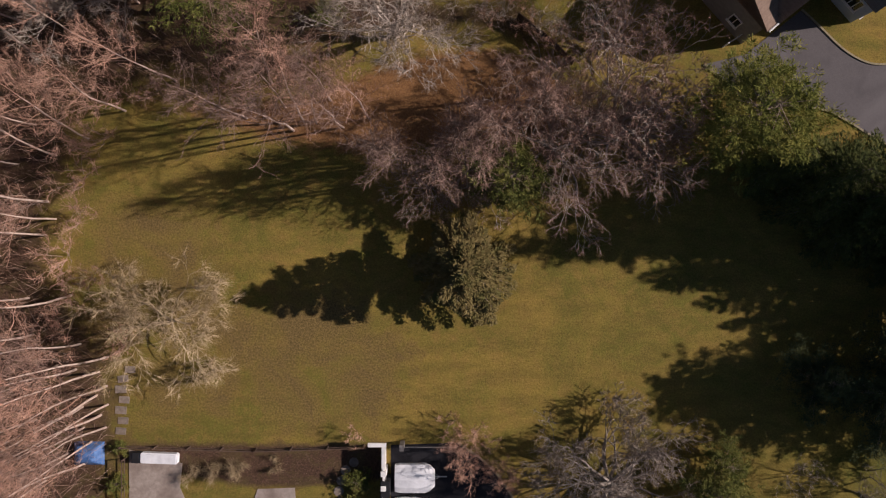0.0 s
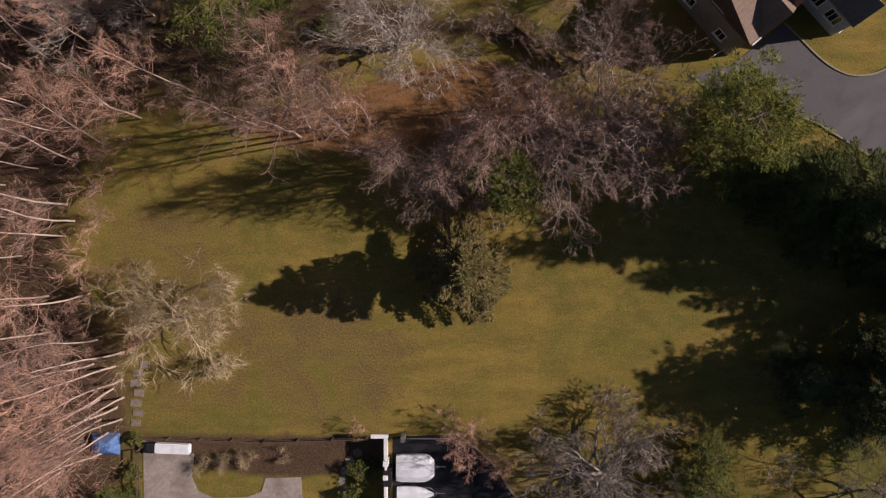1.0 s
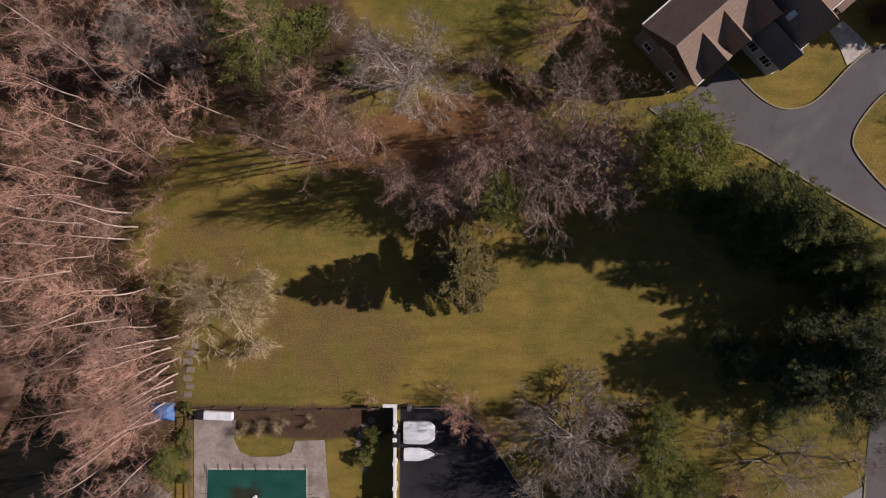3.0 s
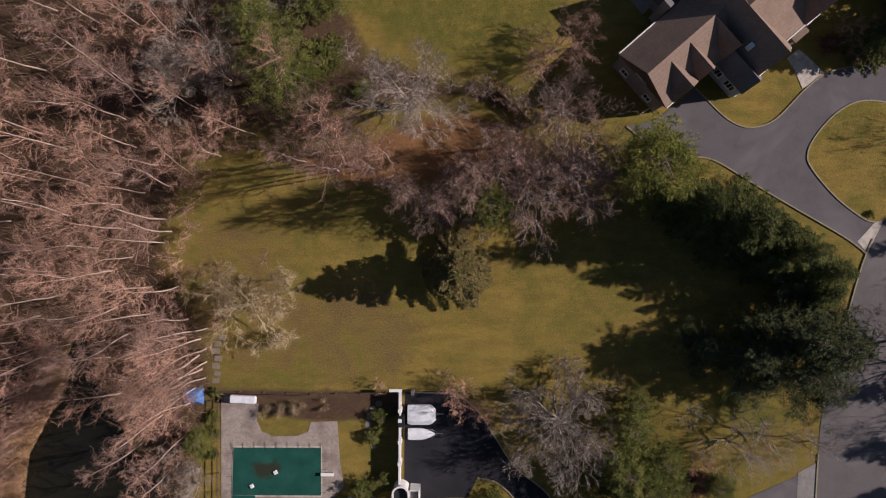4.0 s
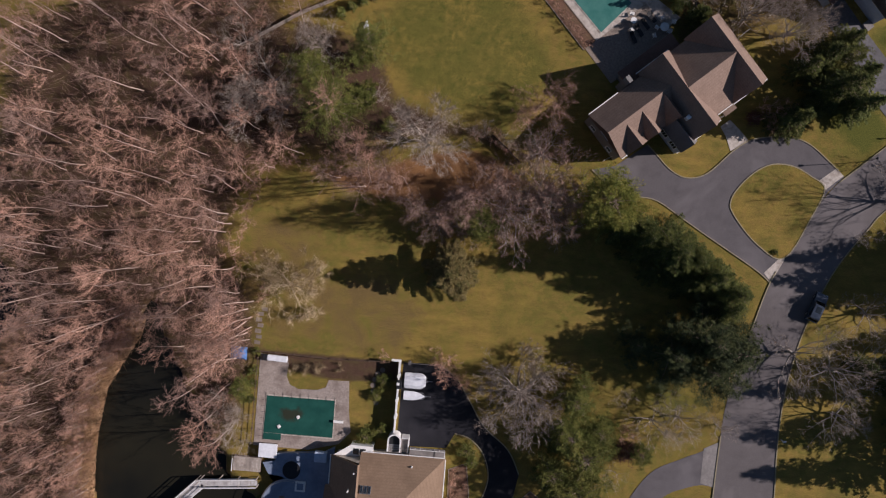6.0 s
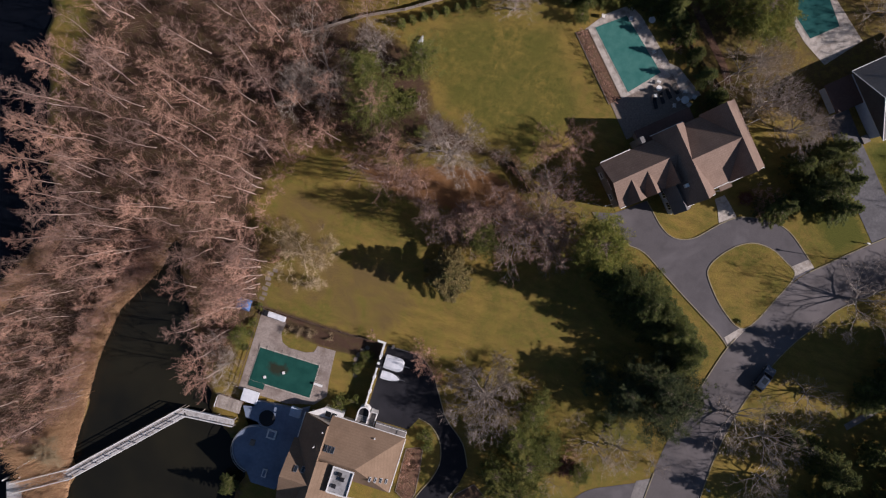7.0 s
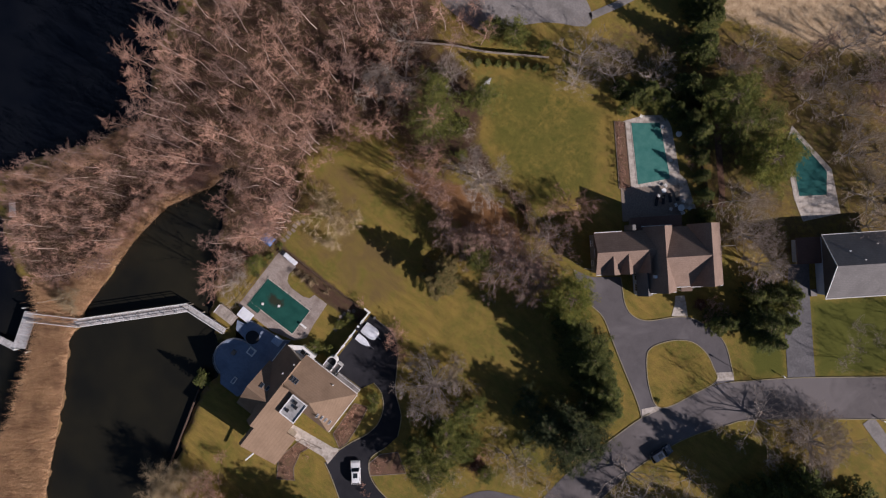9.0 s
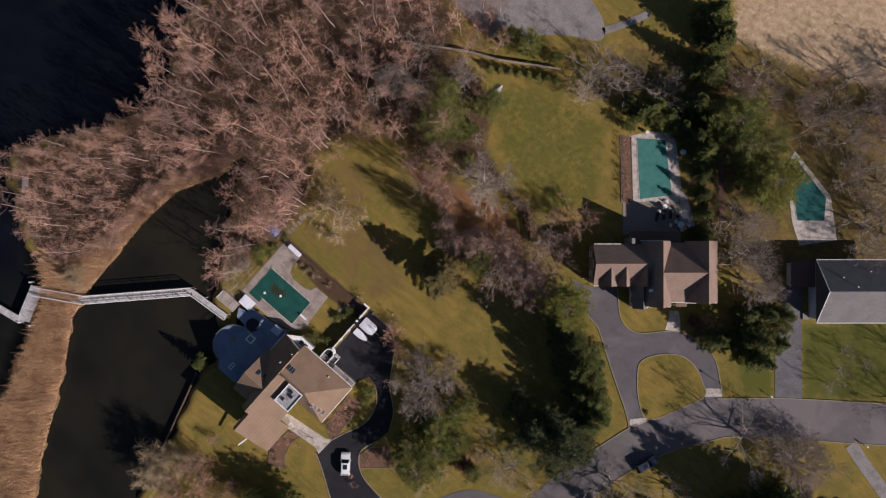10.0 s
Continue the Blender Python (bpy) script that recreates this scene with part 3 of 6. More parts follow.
ENTRY_PATH = [(-4.0, -46.6), (-3.4, -44.2), (6.2, -42.9), (7.6, -42.2), (7.4, -46.2), (6.0, -45.6), (-0.6, -46.4)]
tagged(new("entry_path", from_bm("entry_path", slab(ENTRY_PATH, -0.1, 0.09), M["coping"])), "pale stone path to the house door", "path", kind="structure")
CUL = [(-34, 43), (-26, 42.1), (-21.2, 43.5), (-13.1, 52.0), (-5.9, 56.5), (-7.7, 60.0), (-15, 62), (-26, 60), (-40, 52)]
tagged(new("turning_circle", from_bm("turning_circle", slab(smooth_line(CUL, True, 3), -0.1, 0.05), M["concrete"])), "pale paved turning place among trees", "driveway", kind="structure")
tagged(new("garden_path", from_bm("garden_path", ribbon([(-6.6, 58.5), (-3.6, 64), (-1.9, 67.7)], 1.5, -0.1, 0.05), M["concrete"])), "pale garden path through grass", "path", kind="structure")


# ---- pools ----
def pool(outline, cover, deck, deck_mat, label, straps=()):
    """A covered pool: paved deck, coping round the basin, cover with straps."""
    t = thing("swimming_pool", (0, 0, 0), label, "pool")
    if deck:
        part("deck", slab(deck, -0.1, 0.05), M[deck_mat], t, "pale paved pool deck")
    part("coping", ribbon(outline, 0.45, 0.0, 0.10, closed=True), M["coping"], t, "pale stone coping")
    part("cover", slab(outline, -0.02, 0.13), M[cover], t, "taut pool cover")
    for a, b in straps:
        part("strap", tube([(*a, 0.14), (*b, 0.14)], 0.02, 4), M["black"], t)
    return t


POOL = [(-25.4, -23.9), (-14.65, -23.85), (-14.6, -29.7), (-25.5, -29.75)]
TERRACE = [(-27.0, -17.3), (-22.4, -18.5), (-22.6, -20.6), (-22.0, -21.9), (-20.6, -22.5), (-17.6, -22.4), (-16.3, -21.9), (-15.9, -20.7), (-12.7, -20.6), (-12.3, -25.7), (-11.8, -28.6), (-13.5, -30.6), (-18.3, -31.9), (-26.9, -31.9)]
pool(POOL, "cover_green", TERRACE, "paving", "pool under a dark green winter cover with a brown puddle",
     [((-25.6 + 1.36 * k, -23.2), (-25.6 + 1.36 * k, -24.2)) for k in range(9)] + [((-26.3, -24.6 - 0.95 * k), (-25.2, -24.6 - 0.95 * k)) for k in range(7)]
     + [((-14.9, -24.6 - 0.95 * k), (-14.0, -24.6 - 0.95 * k)) for k in range(6)])
tagged(new("step_cover", from_bm("step_cover", slab([(-25.5, -29.78), (-22.7, -29.78), (-22.7, -30.8), (-25.5, -30.8)], -0.02, 0.125), M["cover_green"])), "green cover over the pool steps", "pool cover")
POOL_2 = [(13.4, 46.6), (18.0, 50.2), (26.6, 42.6), (22.2, 37.6)]
pool(POOL_2, "cover_teal", [(11.8, 45.8), (14.4, 49.4), (18.0, 52.2), (20.4, 51.0), (27.6, 44.6), (29.4, 44.4), (34.5, 41.0), (25.0, 32.2), (20.6, 35.4)], "coping", "pool under a teal cover beside the brown house")
POOL_3 = [(40.6, 65.4), (50.9, 63.4), (53.8, 59.6), (49.6, 56.0), (45.6, 59.4), (42.4, 60.4)]
pool(POOL_3, "cover_deep", [(39.6, 66.4), (51.4, 64.4), (58.4, 58.4), (53.4, 52.4), (49.0, 55.0), (45.2, 58.4), (41.6, 59.6)], "coping", "kite-shaped pool under a deep teal cover")


# ---- houses ----
def roof_prism(u0, u1, v0, v1, ridge_axis, eave, top, thick=0.22, over=0.0, ridge_at=None, hip0=0.0, hip1=0.0, eave1=None):
    """A closed gable roof over a rectangle; ridge along u or v. hip0, hip1 pull the ridge's ends in. eave1: other side's eave height."""
    bm = bmesh.new()
    e1 = eave if eave1 is None else eave1
    if ridge_axis == 'u':
        m = (v0 + v1) / 2 if ridge_at is None else ridge_at
        a = [(u0, v0, eave), (u1, v0, eave), (u1, v1, e1), (u0, v1, e1)]
        r = [(u0 + hip0, m, top), (u1 - hip1, m, top)]
        sides = [(0, 1, 5, 4), (2, 3, 4, 5), (1, 2, 5), (3, 0, 4)]
    else:
        m = (u0 + u1) / 2 if ridge_at is None else ridge_at
        a = [(u0, v0, eave), (u1, v0, e1), (u1, v1, e1), (u0, v1, eave)]
        r = [(m, v0 + hip0, top), (m, v1 - hip1, top)]
        sides = [(1, 2, 5, 4), (3, 0, 4, 5), (0, 1, 4), (2, 3, 5)]
    up = [bm.verts.new(p) for p in a + r]
    dn = [bm.verts.new((p[0], p[1], p[2] - thick)) for p in a + r]
    for f in sides:
        bm.faces.new([up[i] for i in f])
        bm.faces.new([dn[i] for i in f][::-1])
    for i in range(4):
        j = (i + 1) % 4
        bm.faces.new((dn[i], dn[j], up[j], up[i]))
    bmesh.ops.recalc_face_normals(bm, faces=bm.faces)
    return bm


def gable_wall(bm, u0, u1, v0, v1, eave, top=None, axis='u', ridge_at=None):
    """Walls of a block, with pointed ends where top is given."""
    pts = [(u0, v0), (u1, v0), (u1, v1), (u0, v1)]
    lo = [bm.verts.new((*p, -0.3)) for p in pts]
    hi = [bm.verts.new((*p, eave)) for p in pts]
    for i in range(4):
        j = (i + 1) % 4
        bm.faces.new((lo[i], lo[j], hi[j], hi[i]))
    if top:
        if axis == 'u':
            m = (v0 + v1) / 2 if ridge_at is None else ridge_at
            a, b = bm.verts.new((u0, m, top)), bm.verts.new((u1, m, top))
            bm.faces.new((hi[3], hi[0], a)), bm.faces.new((hi[1], hi[2], b))
        else:
            m = (u0 + u1) / 2 if ridge_at is None else ridge_at
            a, b = bm.verts.new((m, v0, top)), bm.verts.new((m, v1, top))
            bm.faces.new((hi[0], hi[1], a)), bm.faces.new((hi[2], hi[3], b))
    return bm


def window_on(parent, at, width, height, facing, mullions=1):
    """A window with frame, sill and panes set on a wall; facing: degrees of its outward side in the house's plan."""
    m = pose(*at, 0, 0, facing + 90)

    def put(name, bm, mat, above):
        bmesh.ops.transform(bm, matrix=m, verts=bm.verts)
        return part(name, bm, mat, above)
    w, h, f = width / 2, height / 2, 0.09
    fr = box(-w, -0.02, h - f, w, 0.08, h)
    box(-w, -0.02, -h, w, 0.08, -h + f, bm=fr), box(-w, -0.02, -h + f, -w + f, 0.08, h - f, bm=fr), box(w - f, -0.02, -h + f, w, 0.08, h - f, bm=fr)
    for k in range(mullions):
        x = -w + width * (k + 1) / (mullions + 1)
        box(x - 0.03, -0.01, -h + f, x + 0.03, 0.07, h - f, bm=fr)
    bmesh.ops.transform(fr, matrix=Matrix.Scale(-1, 4, (0, 1, 0)), verts=fr.verts)
    bmesh.ops.reverse_faces(fr, faces=fr.faces)
    win = put("window", fr, M["white"], parent)
    for k in range(mullions + 1):
        x0 = -w + f + (width - 2 * f) * k / (mullions + 1) + 0.03
        x1 = -w + f + (width - 2 * f) * (k + 1) / (mullions + 1) - 0.03
        put("pane", box(x0, -0.035, -h + f, x1, -0.012, h - f), M["glass"], win)
    put("sill", box(-w - 0.08, -0.16, -h - 0.07, w + 0.08, 0.0, -h), M["white"], win)
    return win


def brown_house():
    h = thing("brown_house", (0, 0, 0), "grey-walled house with steep brown shingled gables", "house", turn=41.6)
    # garage wing
    part("wall", gable_wall(bmesh.new(), 31.0, 42.0, -3.9, 3.7, 4.9, 7.3, 'u', 0.1), M["grey_wall"], h, "grey siding")
    part("roof", roof_prism(30.9, 42.6, -4.3, 4.0, 'u', 4.7, 7.55, ridge_at=0.1), M["roof_brown"], h, "brown shingle roof")
    # two cross gables and the hall between them
    for u0, u1, ur, v0, v1, top in ((40.7, 46.6, 43.6, -8.5, 4.6, 9.3), (49.4, 55.9, 52.5, -7.7, 4.6, 9.3)):
        part("wall", gable_wall(bmesh.new(), u0 + 0.4, u1 - 0.4, v0 + 0.35, v1 - 0.35, 5.0, top - 0.3, 'v', ur), M["grey_wall"], h)
        part("roof", roof_prism(u0, u1, v0, v1, 'v', 4.7, top, ridge_at=ur), M["roof_brown"], h)
    part("wall", gable_wall(bmesh.new(), 46.0, 50.0, -7.2, 4.0, 4.9), M["grey_wall"], h)
    part("roof", roof_prism(43.6, 52.5, -7.6, 4.3, 'u', 4.7, 9.25, ridge_at=-1.6), M["roof_brown"], h)
    # gabled dormers over the garage doors
    for u, w, v1, top in ((34.0, 2.0, -0.6, 7.1), (36.95, 1.6, -0.4, 7.25), (41.0, 1.7, -0.2, 7.5)):
        d = part("dormer", gable_wall(bmesh.new(), u - w + 0.25, u + w - 0.25, -4.0, v1, 5.2, top - 0.2, 'v'), M["grey_wall"], h, "gabled dormer")
        part("roof", roof_prism(u - w, u + w, -4.45, v1, 'v', 4.75, top, 0.15), M["roof_brown"], d)
        window_on(d, (u, -4.02, 5.3), 1.0, 0.9, -90)
    # entrance bay with a tall glazed front
    bay = part("entrance_bay", gable_wall(bmesh.new(), 39.3, 41.9, -8.8, -3.0, 3.9, 5.9, 'v'), M["blue_wall"], h, "blue-grey entrance bay")
    # grey, not brown, shingles: this roof's bluish shade is put into its colour
    part("roof", roof_prism(39.05, 42.15, -9.05, -2.4, 'v', 3.75, 6.15, 0.15), M["roof_grey"], bay)
    for u in (39.6, 40.4, 41.2):
        window_on(bay, (u + 0.2, -8.82, 2.2), 0.72, 2.1, -90)
    for v in (-5.2, -7.4):
        window_on(bay, (39.3, v, 2.2), 1.5, 1.7, 180, 2)
    part("porch_roof", box(47.9, -8.7, 3.1, 50.2, -7.2, 3.35, 0.05), M["roof_brown"], h)
    for u in (48.1, 50.0):
        part("porch_post", tube([(u, -8.5, 0), (u, -8.5, 3.1)], 0.1, 8), M["white"], h)
    window_on(h, (31.0, 0.1, 5.6), 1.7, 1.3, 180, 1)
    for v in (-2.0, 2.0):
        window_on(h, (31.0, v, 1.9), 1.1, 1.4, 180)
    for u in (33.2, 36.6):
        part("garage_door", box(u - 1.3, -3.82, 0.0, u + 1.3, -3.70, 2.3, 0.03), M["white"], h)
    for u, v in ((44.6, -8.17), (52.6, -7.37)):
        window_on(h, (u, v, 1.9), 1.6, 1.5, -90, 2), window_on(h, (u - 0.6, v, 4.7), 1.4, 1.3, -90)
    part("door", box(46.9, -7.3, 0.1, 47.9, -7.18, 2.2, 0.02), M["roof_dark"], h, "dark front door")
    # gutters, chimney, rear steps
    for p in (((31.0, -4.36, 4.72), (38.4, -4.36, 4.72)), ((31.0, 4.06, 4.72), (36.5, 4.06, 4.72)), ((46.6, -7.68, 4.72), (49.4, -7.68, 4.72)), ((40.8, -8.62, 4.7), (46.5, -8.62, 4.7)), ((49.5, -7.82, 4.7), (55.8, -7.82, 4.7)), ((40.4, 4.7, 4.7), (46.4, 4.7, 4.7))):
        part("gutter", tube(p, 0.08, 6), M["white"], h)
    part("chimney", box(38.2, 4.1, 0.0, 38.9, 5.2, 6.4, 0.04), M["grey_wall"], h, "pale chimney")
    part("roof_vent", box(41.6, -5.5, 6.2, 42.2, -4.9, 7.35, 0.04), M["white"], h)
    part("rear_roof", box(38.8, 3.6, 3.0, 49.0, 6.6, 3.2), M["roof_dark"], h)
    part("rear_wall", box(39.2, 3.6, -0.2, 48.6, 6.2, 3.0), M["grey_wall"], h)
    # frame of a terrace awning
    part("terrace", box(38.0, 6.0, -0.1, 50.0, 12.8, 0.07), M["stone"], h, "grey stone terrace")
    return h


def grey_house():
    h = thing("grey_house", (0, 0, 0), "house with blue-grey walls and a wide grey shingle roof", "house", turn=41.6)
    part("wall", gable_wall(bmesh.new(), 76.6, 87.6, -11.2, 0.3, 4.3, 8.9, 'u', -5.3), M["blue_wall"], h, "blue-grey siding")
    part("roof", roof_prism(76.2, 92.0, -11.9, 0.8, 'u', 4.0, 9.1, ridge_at=-5.3), M["roof_grey"], h, "grey shingles")
    part("wall", gable_wall(bmesh.new(), 72.0, 76.6, -4.4, 0.1, 2.6), M["blue_wall"], h)
    part("garage_roof", box(71.6, -4.8, 2.6, 76.6, 0.5, 2.8, 0.04), M["roof_dark"], h)
    for v in (-2.0, -8.6):
        window_on(h, (76.6, v, 4.0), 1.0, 1.2, 180)
    part("bargeboard", tube([(76.15, -11.9, 4.05), (76.15, -5.3, 9.15), (76.15, 0.8, 4.05)], 0.09, 5), M["white"], h)
    for v in (-11.95, 0.85):
        part("gutter", tube([(76.2, v, 3.95), (92.0, v, 3.95)], 0.08, 6), M["white"], h)
    for u, v in ((80.0, -2.6), (82.0, -4.4), (86, -1.5)):
        part("roof_vent", tube([(u, v, 5.2), (u, v, 9.1 - 0.84 * (v + 5.3) + 0.35)], 0.11, 8), M["white"], h)
    part("step", box(75.2, -11.6, 0.0, 76.5, -10.2, 0.35, 0.03), M["concrete"], h)
    return h


def tan_house():
    h = thing("tan_house", (0, 0, 0), "large tan-roofed house with skylights and pale walls", "house")
    W, R = M["cream_wall"], M["roof_tan"]
    part("wall", gable_wall(bmesh.new(), -9.3, 2.7, -39.6, -30.9, 4.25), W, h, "cream stucco")
    part("wall", gable_wall(bmesh.new(), -13.4, -9.35, -39.6, -31.4, 4.3, 8.5, 'v', -9.6), W, h)
    part("wall", gable_wall(bmesh.new(), -10.3, -3.5, -44.9, -39.65, 5.6), W, h)
    part("wall", gable_wall(bmesh.new(), -8.5, -1.4, -50.4, -44.95, 4.6), W, h)
    part("wall", gable_wall(bmesh.new(), -14.0, -9.0, -45.2, -35.8, 4.3, 8.2, 'u', -41.2), W, h)
    # main ridge north to south, steep to the water, shallow to the court
    part("roof", roof_prism(-13.9, -9.2, -41.0, -31.0, 'v', 4.5, 8.9, ridge_at=-9.4, eave1=8.2), R, h, "tan shingle roof")
    part("roof", roof_prism(-9.5, 3.3, -39.4, -30.3, 'u', 5.6, 8.7, ridge_at=-36.4, hip1=6.4, eave1=4.3), R, h)
    part("roof", roof_prism(-10.9, -3.0, -44.4, -36.9, 'v', 7.4, 8.9, ridge_at=-9.4, eave1=6.11), R, h)
    part("roof", roof_prism(-10.6, -0.9, -46.7, -44.37, 'v', 7.5, 8.86, ridge_at=-9.4, eave1=5.16), R, h)
    part("roof", roof_prism(-9.1, -0.9, -51.0, -46.67, 'v', 7.6, 8.5, ridge_at=-8.5, eave1=5.1), R, h)
    part("roof", roof_prism(-14.5, -9.0, -46.2, -35.6, 'u', 4.6, 8.7, ridge_at=-41.2), R, h)
    # flat roof deck with parapet
    deck = part("roof_deck", box(-6.5, -41.2, 4.6, -3.1, -37.0, 8.45), M["membrane"], h, "grey flat roof deck")
    rail = box(-6.6, -41.3, 8.42, -3.0, -41.1, 8.7)
    box(-6.6, -37.1, 8.42, -3.0, -36.9, 8.7, bm=rail), box(-6.6, -41.1, 8.42, -6.4, -37.1, 8.7, bm=rail), box(-3.2, -41.1, 8.42, -3.0, -37.1, 8.7, bm=rail)
    part("parapet", rail, M["white"], deck)
    for u, v in ((-5.6, -40.0), (-4.6, -38.6), (-5.2, -37.9)):
        part("roof_unit", box(u - 0.35, v - 0.3, 8.45, u + 0.35, v + 0.3, 8.85, 0.03), M["black"], deck)
    # skylights
    for u, v, axis, hw, hl in ((-12.4, -39.6, 'n', 0.3, 0.55), (-11.2, -39.4, 'n', 0.3, 0.55), (-8.7, -34.9, 'm', 0.22, 0.6), (-8.1, -34.9, 'm', 0.22, 0.6), (-7.5, -34.9, 'm', 0.22, 0.6),
                               (-0.4, -37.6, 's', 0.2, 0.42), (0.5, -37.6, 's', 0.2, 0.42), (1.4, -37.6, 's', 0.2, 0.42), (2.3, -37.6, 's', 0.2, 0.42)):
        if axis == 'n':
            z, m = 8.7 - 4.1 * (v + 41.2) / 5.6, pose(u, v, 0, -36.2, 0, 0)
        elif axis == 'm':
            z, m = 8.7 - 4.4 * (v + 36.4) / 6.1, pose(u, v, 0, -35.8, 0, 0)
        else:
            z, m = 8.87 - 0.552 * (u + 3.1), pose(u, v, 0, 0, 28.9, 0)
        bm = box(-hw, -hl, 0.0, hw, hl, 0.16, 0.02)
        bmesh.ops.transform(bm, matrix=Matrix.Translation((0, 0, z)) @ m, verts=bm.verts)
        sk = part("skylight", bm, M["metal"], h)
        gl = box(-hw + 0.07, -hl + 0.08, 0.14, hw - 0.07, hl - 0.08, 0.18)
        bmesh.ops.transform(gl, matrix=Matrix.Translation((0, 0, z)) @ m, verts=gl.verts)
        part("pane", gl, M["glass"], sk)
    # white glazed bay at the north end
    bay = part("glazed_bay", box(-11.3, -31.2, -0.2, -7.9, -29.8, 3.2), M["white"], h, "white glazed bay")
    part("roof", slab([(-13.7, -31.3), (-11.2, -29.6), (-7.7, -29.7), (-8.2, -31.3)], 3.2, 3.4), M["white"], bay)
    part("pane", box(-10.8, -31.0, 3.38, -8.9, -30.1, 3.44), M["glass"], bay)
    part("mullion", box(-9.9, -31.0, 3.42, -9.8, -30.1, 3.48), M["white"], bay)
    # stair landing with an arched white parapet at the court
    st = part("stair_landing", box(-5.7, -30.6, -0.2, -2.5, -28.2, 2.1, 0.04), M["concrete"], h, "pale stair landing")
    arch = [(-4.7 + 0.95 * math.cos(a), -28.7 + 0.95 * math.sin(a)) for a in np.linspace(0, math.pi, 14)]
    part("parapet", ribbon([(-3.75, -30.4)] + arch + [(-5.65, -30.4)], 0.2, -0.2, 2.7), M["white"], st)
    # flat black sheet on the landing, painting the dark of a stairwell
    part("well", slab(arch + [(-5.6, -29.4), (-3.8, -29.4)], 2.1, 2.14), M["black"], st)
    for k in range(3):
        part("step", box(-5.5, -30.2 + 0.34 * k, 2.12, -3.9, -30.0 + 0.34 * k, 2.2), M["metal"], st)
    part("parapet", ribbon([(-2.5, -30.4), (-2.5, -28.2), (-3.6, -28.2)], 0.16, 0.0, 2.6), M["white"], st)
    part("balcony", box(-2.2, -30.8, 2.6, 3.2, -29.4, 2.8), M["concrete"], h, "pale balcony slab")
    for p in (((-2.2, -29.45, 3.7), (3.2, -29.45, 3.7)), ((3.2, -29.45, 3.7), (3.2, -30.8, 3.7))):
        part("rail", tube(p, 0.05, 6), M["white"], h)
    for k in range(8):
        part("baluster", tube([(-2.1 + 0.75 * k, -29.45, 2.8), (-2.1 + 0.75 * k, -29.45, 3.7)], 0.03, 5), M["white"], h)
    for v in (-33.0, -36.5):
        window_on(h, (2.6, v, 2.0), 1.8, 1.5, 0, 2)
    for u in (-7.2, -4.2):
        window_on(h, (u, -50.4, 2.0), 1.5, 1.4, -90, 1)
    for v in (-38.0, -41.2, -43.5):
        window_on(h, (-14.0, v, 4.9), 1.3, 1.5, 180, 1)
    for p in (((-14.0, -35.4, 4.5), (-14.0, -31.0, 4.5)), ((3.38, -39.3, 5.5), (3.38, -30.4, 4.25)), ((-9.2, -30.22, 4.3), (3.3, -30.22, 4.3))):
        part("gutter", tube(p, 0.08, 6), M["white"], h)
    part("canopy", tube([(-5.4, -50.6, 4.1), (-6.2, -54.6, 3.2)], 0.18, 6), M["white"], h)
    for u, v in ((-9.9, -32.3), (-10.6, -35.0), (-1.6, -31.6)):
        part("roof_vent", tube([(u, v, 4.6), (u, v, 8.8 if u < -5 else 5.6)], 0.12, 8), M["white"], h)
    return h


brown_house()
grey_house()
tan_house()

# raised slate deck of the tan house, with a round end over the water
def slate_deck():
    d = thing("raised_deck", (0, 0, 0), "raised blue-grey slate deck with a round end", "deck")
    ring = [(-20.6 + 4.1 * math.cos(a), -40.6 + 4.1 * math.sin(a)) for a in np.linspace(radians(70), radians(262), 22)]
    outline = [(-14.0, -31.0), (-15.6, -31.9), (-22.8, -32.6), (-23.2, -33.8), (-25.0, -34.2), (-24.0, -35.9), (-20.6, -36.3)] + ring[1:] + [(-19.8, -46.4), (-15.5, -46.4), (-14.0, -44.0)]
    part("floor", slab(outline, -0.9, 1.0), M["bluestone"], d, "blue slate paving")
    part("edge", ribbon([*ring], 0.22, 1.0, 1.18), M["metal"], d)
    for k in range(0, 22, 3):
        part("post", tube([(*ring[k], 1.0), (*ring[k], 2.0)], 0.05, 6), M["metal"], d)
    part("rail", tube([(*p, 2.0) for p in ring], 0.04, 6), M["metal"], d)
    hatch = part("hatch", box(-19.6, -38.2, 1.0, -18.0, -36.6, 1.35, 0.04), M["white"], d, "white-framed hatch")
    part("pane", box(-19.3, -37.9, 1.33, -18.3, -36.9, 1.38), M["bluestone"], hatch)
    h2 = part("hatch", box(-18.4, -44.9, 1.0, -17.6, -43.4, 1.3, 0.04), M["white"], d)
    part("pane", box(-18.2, -44.7, 1.28, -17.8, -43.6, 1.33), M["bluestone"], h2)
    part("bench", box(-21.9, -40.2, 1.0, -21.1, -39.2, 1.5, 0.05), M["stone"], d)
    part("step_unit", box(-16.9, -33.2, 1.0, -15.0, -31.6, 1.9, 0.05), M["blue_wall"], d)
    part("tub", tube([(-20.4, -35.0, 0.9), (-20.4, -35.0, 1.15)], 1.4, 24), M["black"], d, "dark round tub")
    part("tub_rim", tube([(-20.4, -35.0, 0.9), (-20.4, -35.0, 1.08)], 1.75, 24), M["bluestone"], d)
    return d


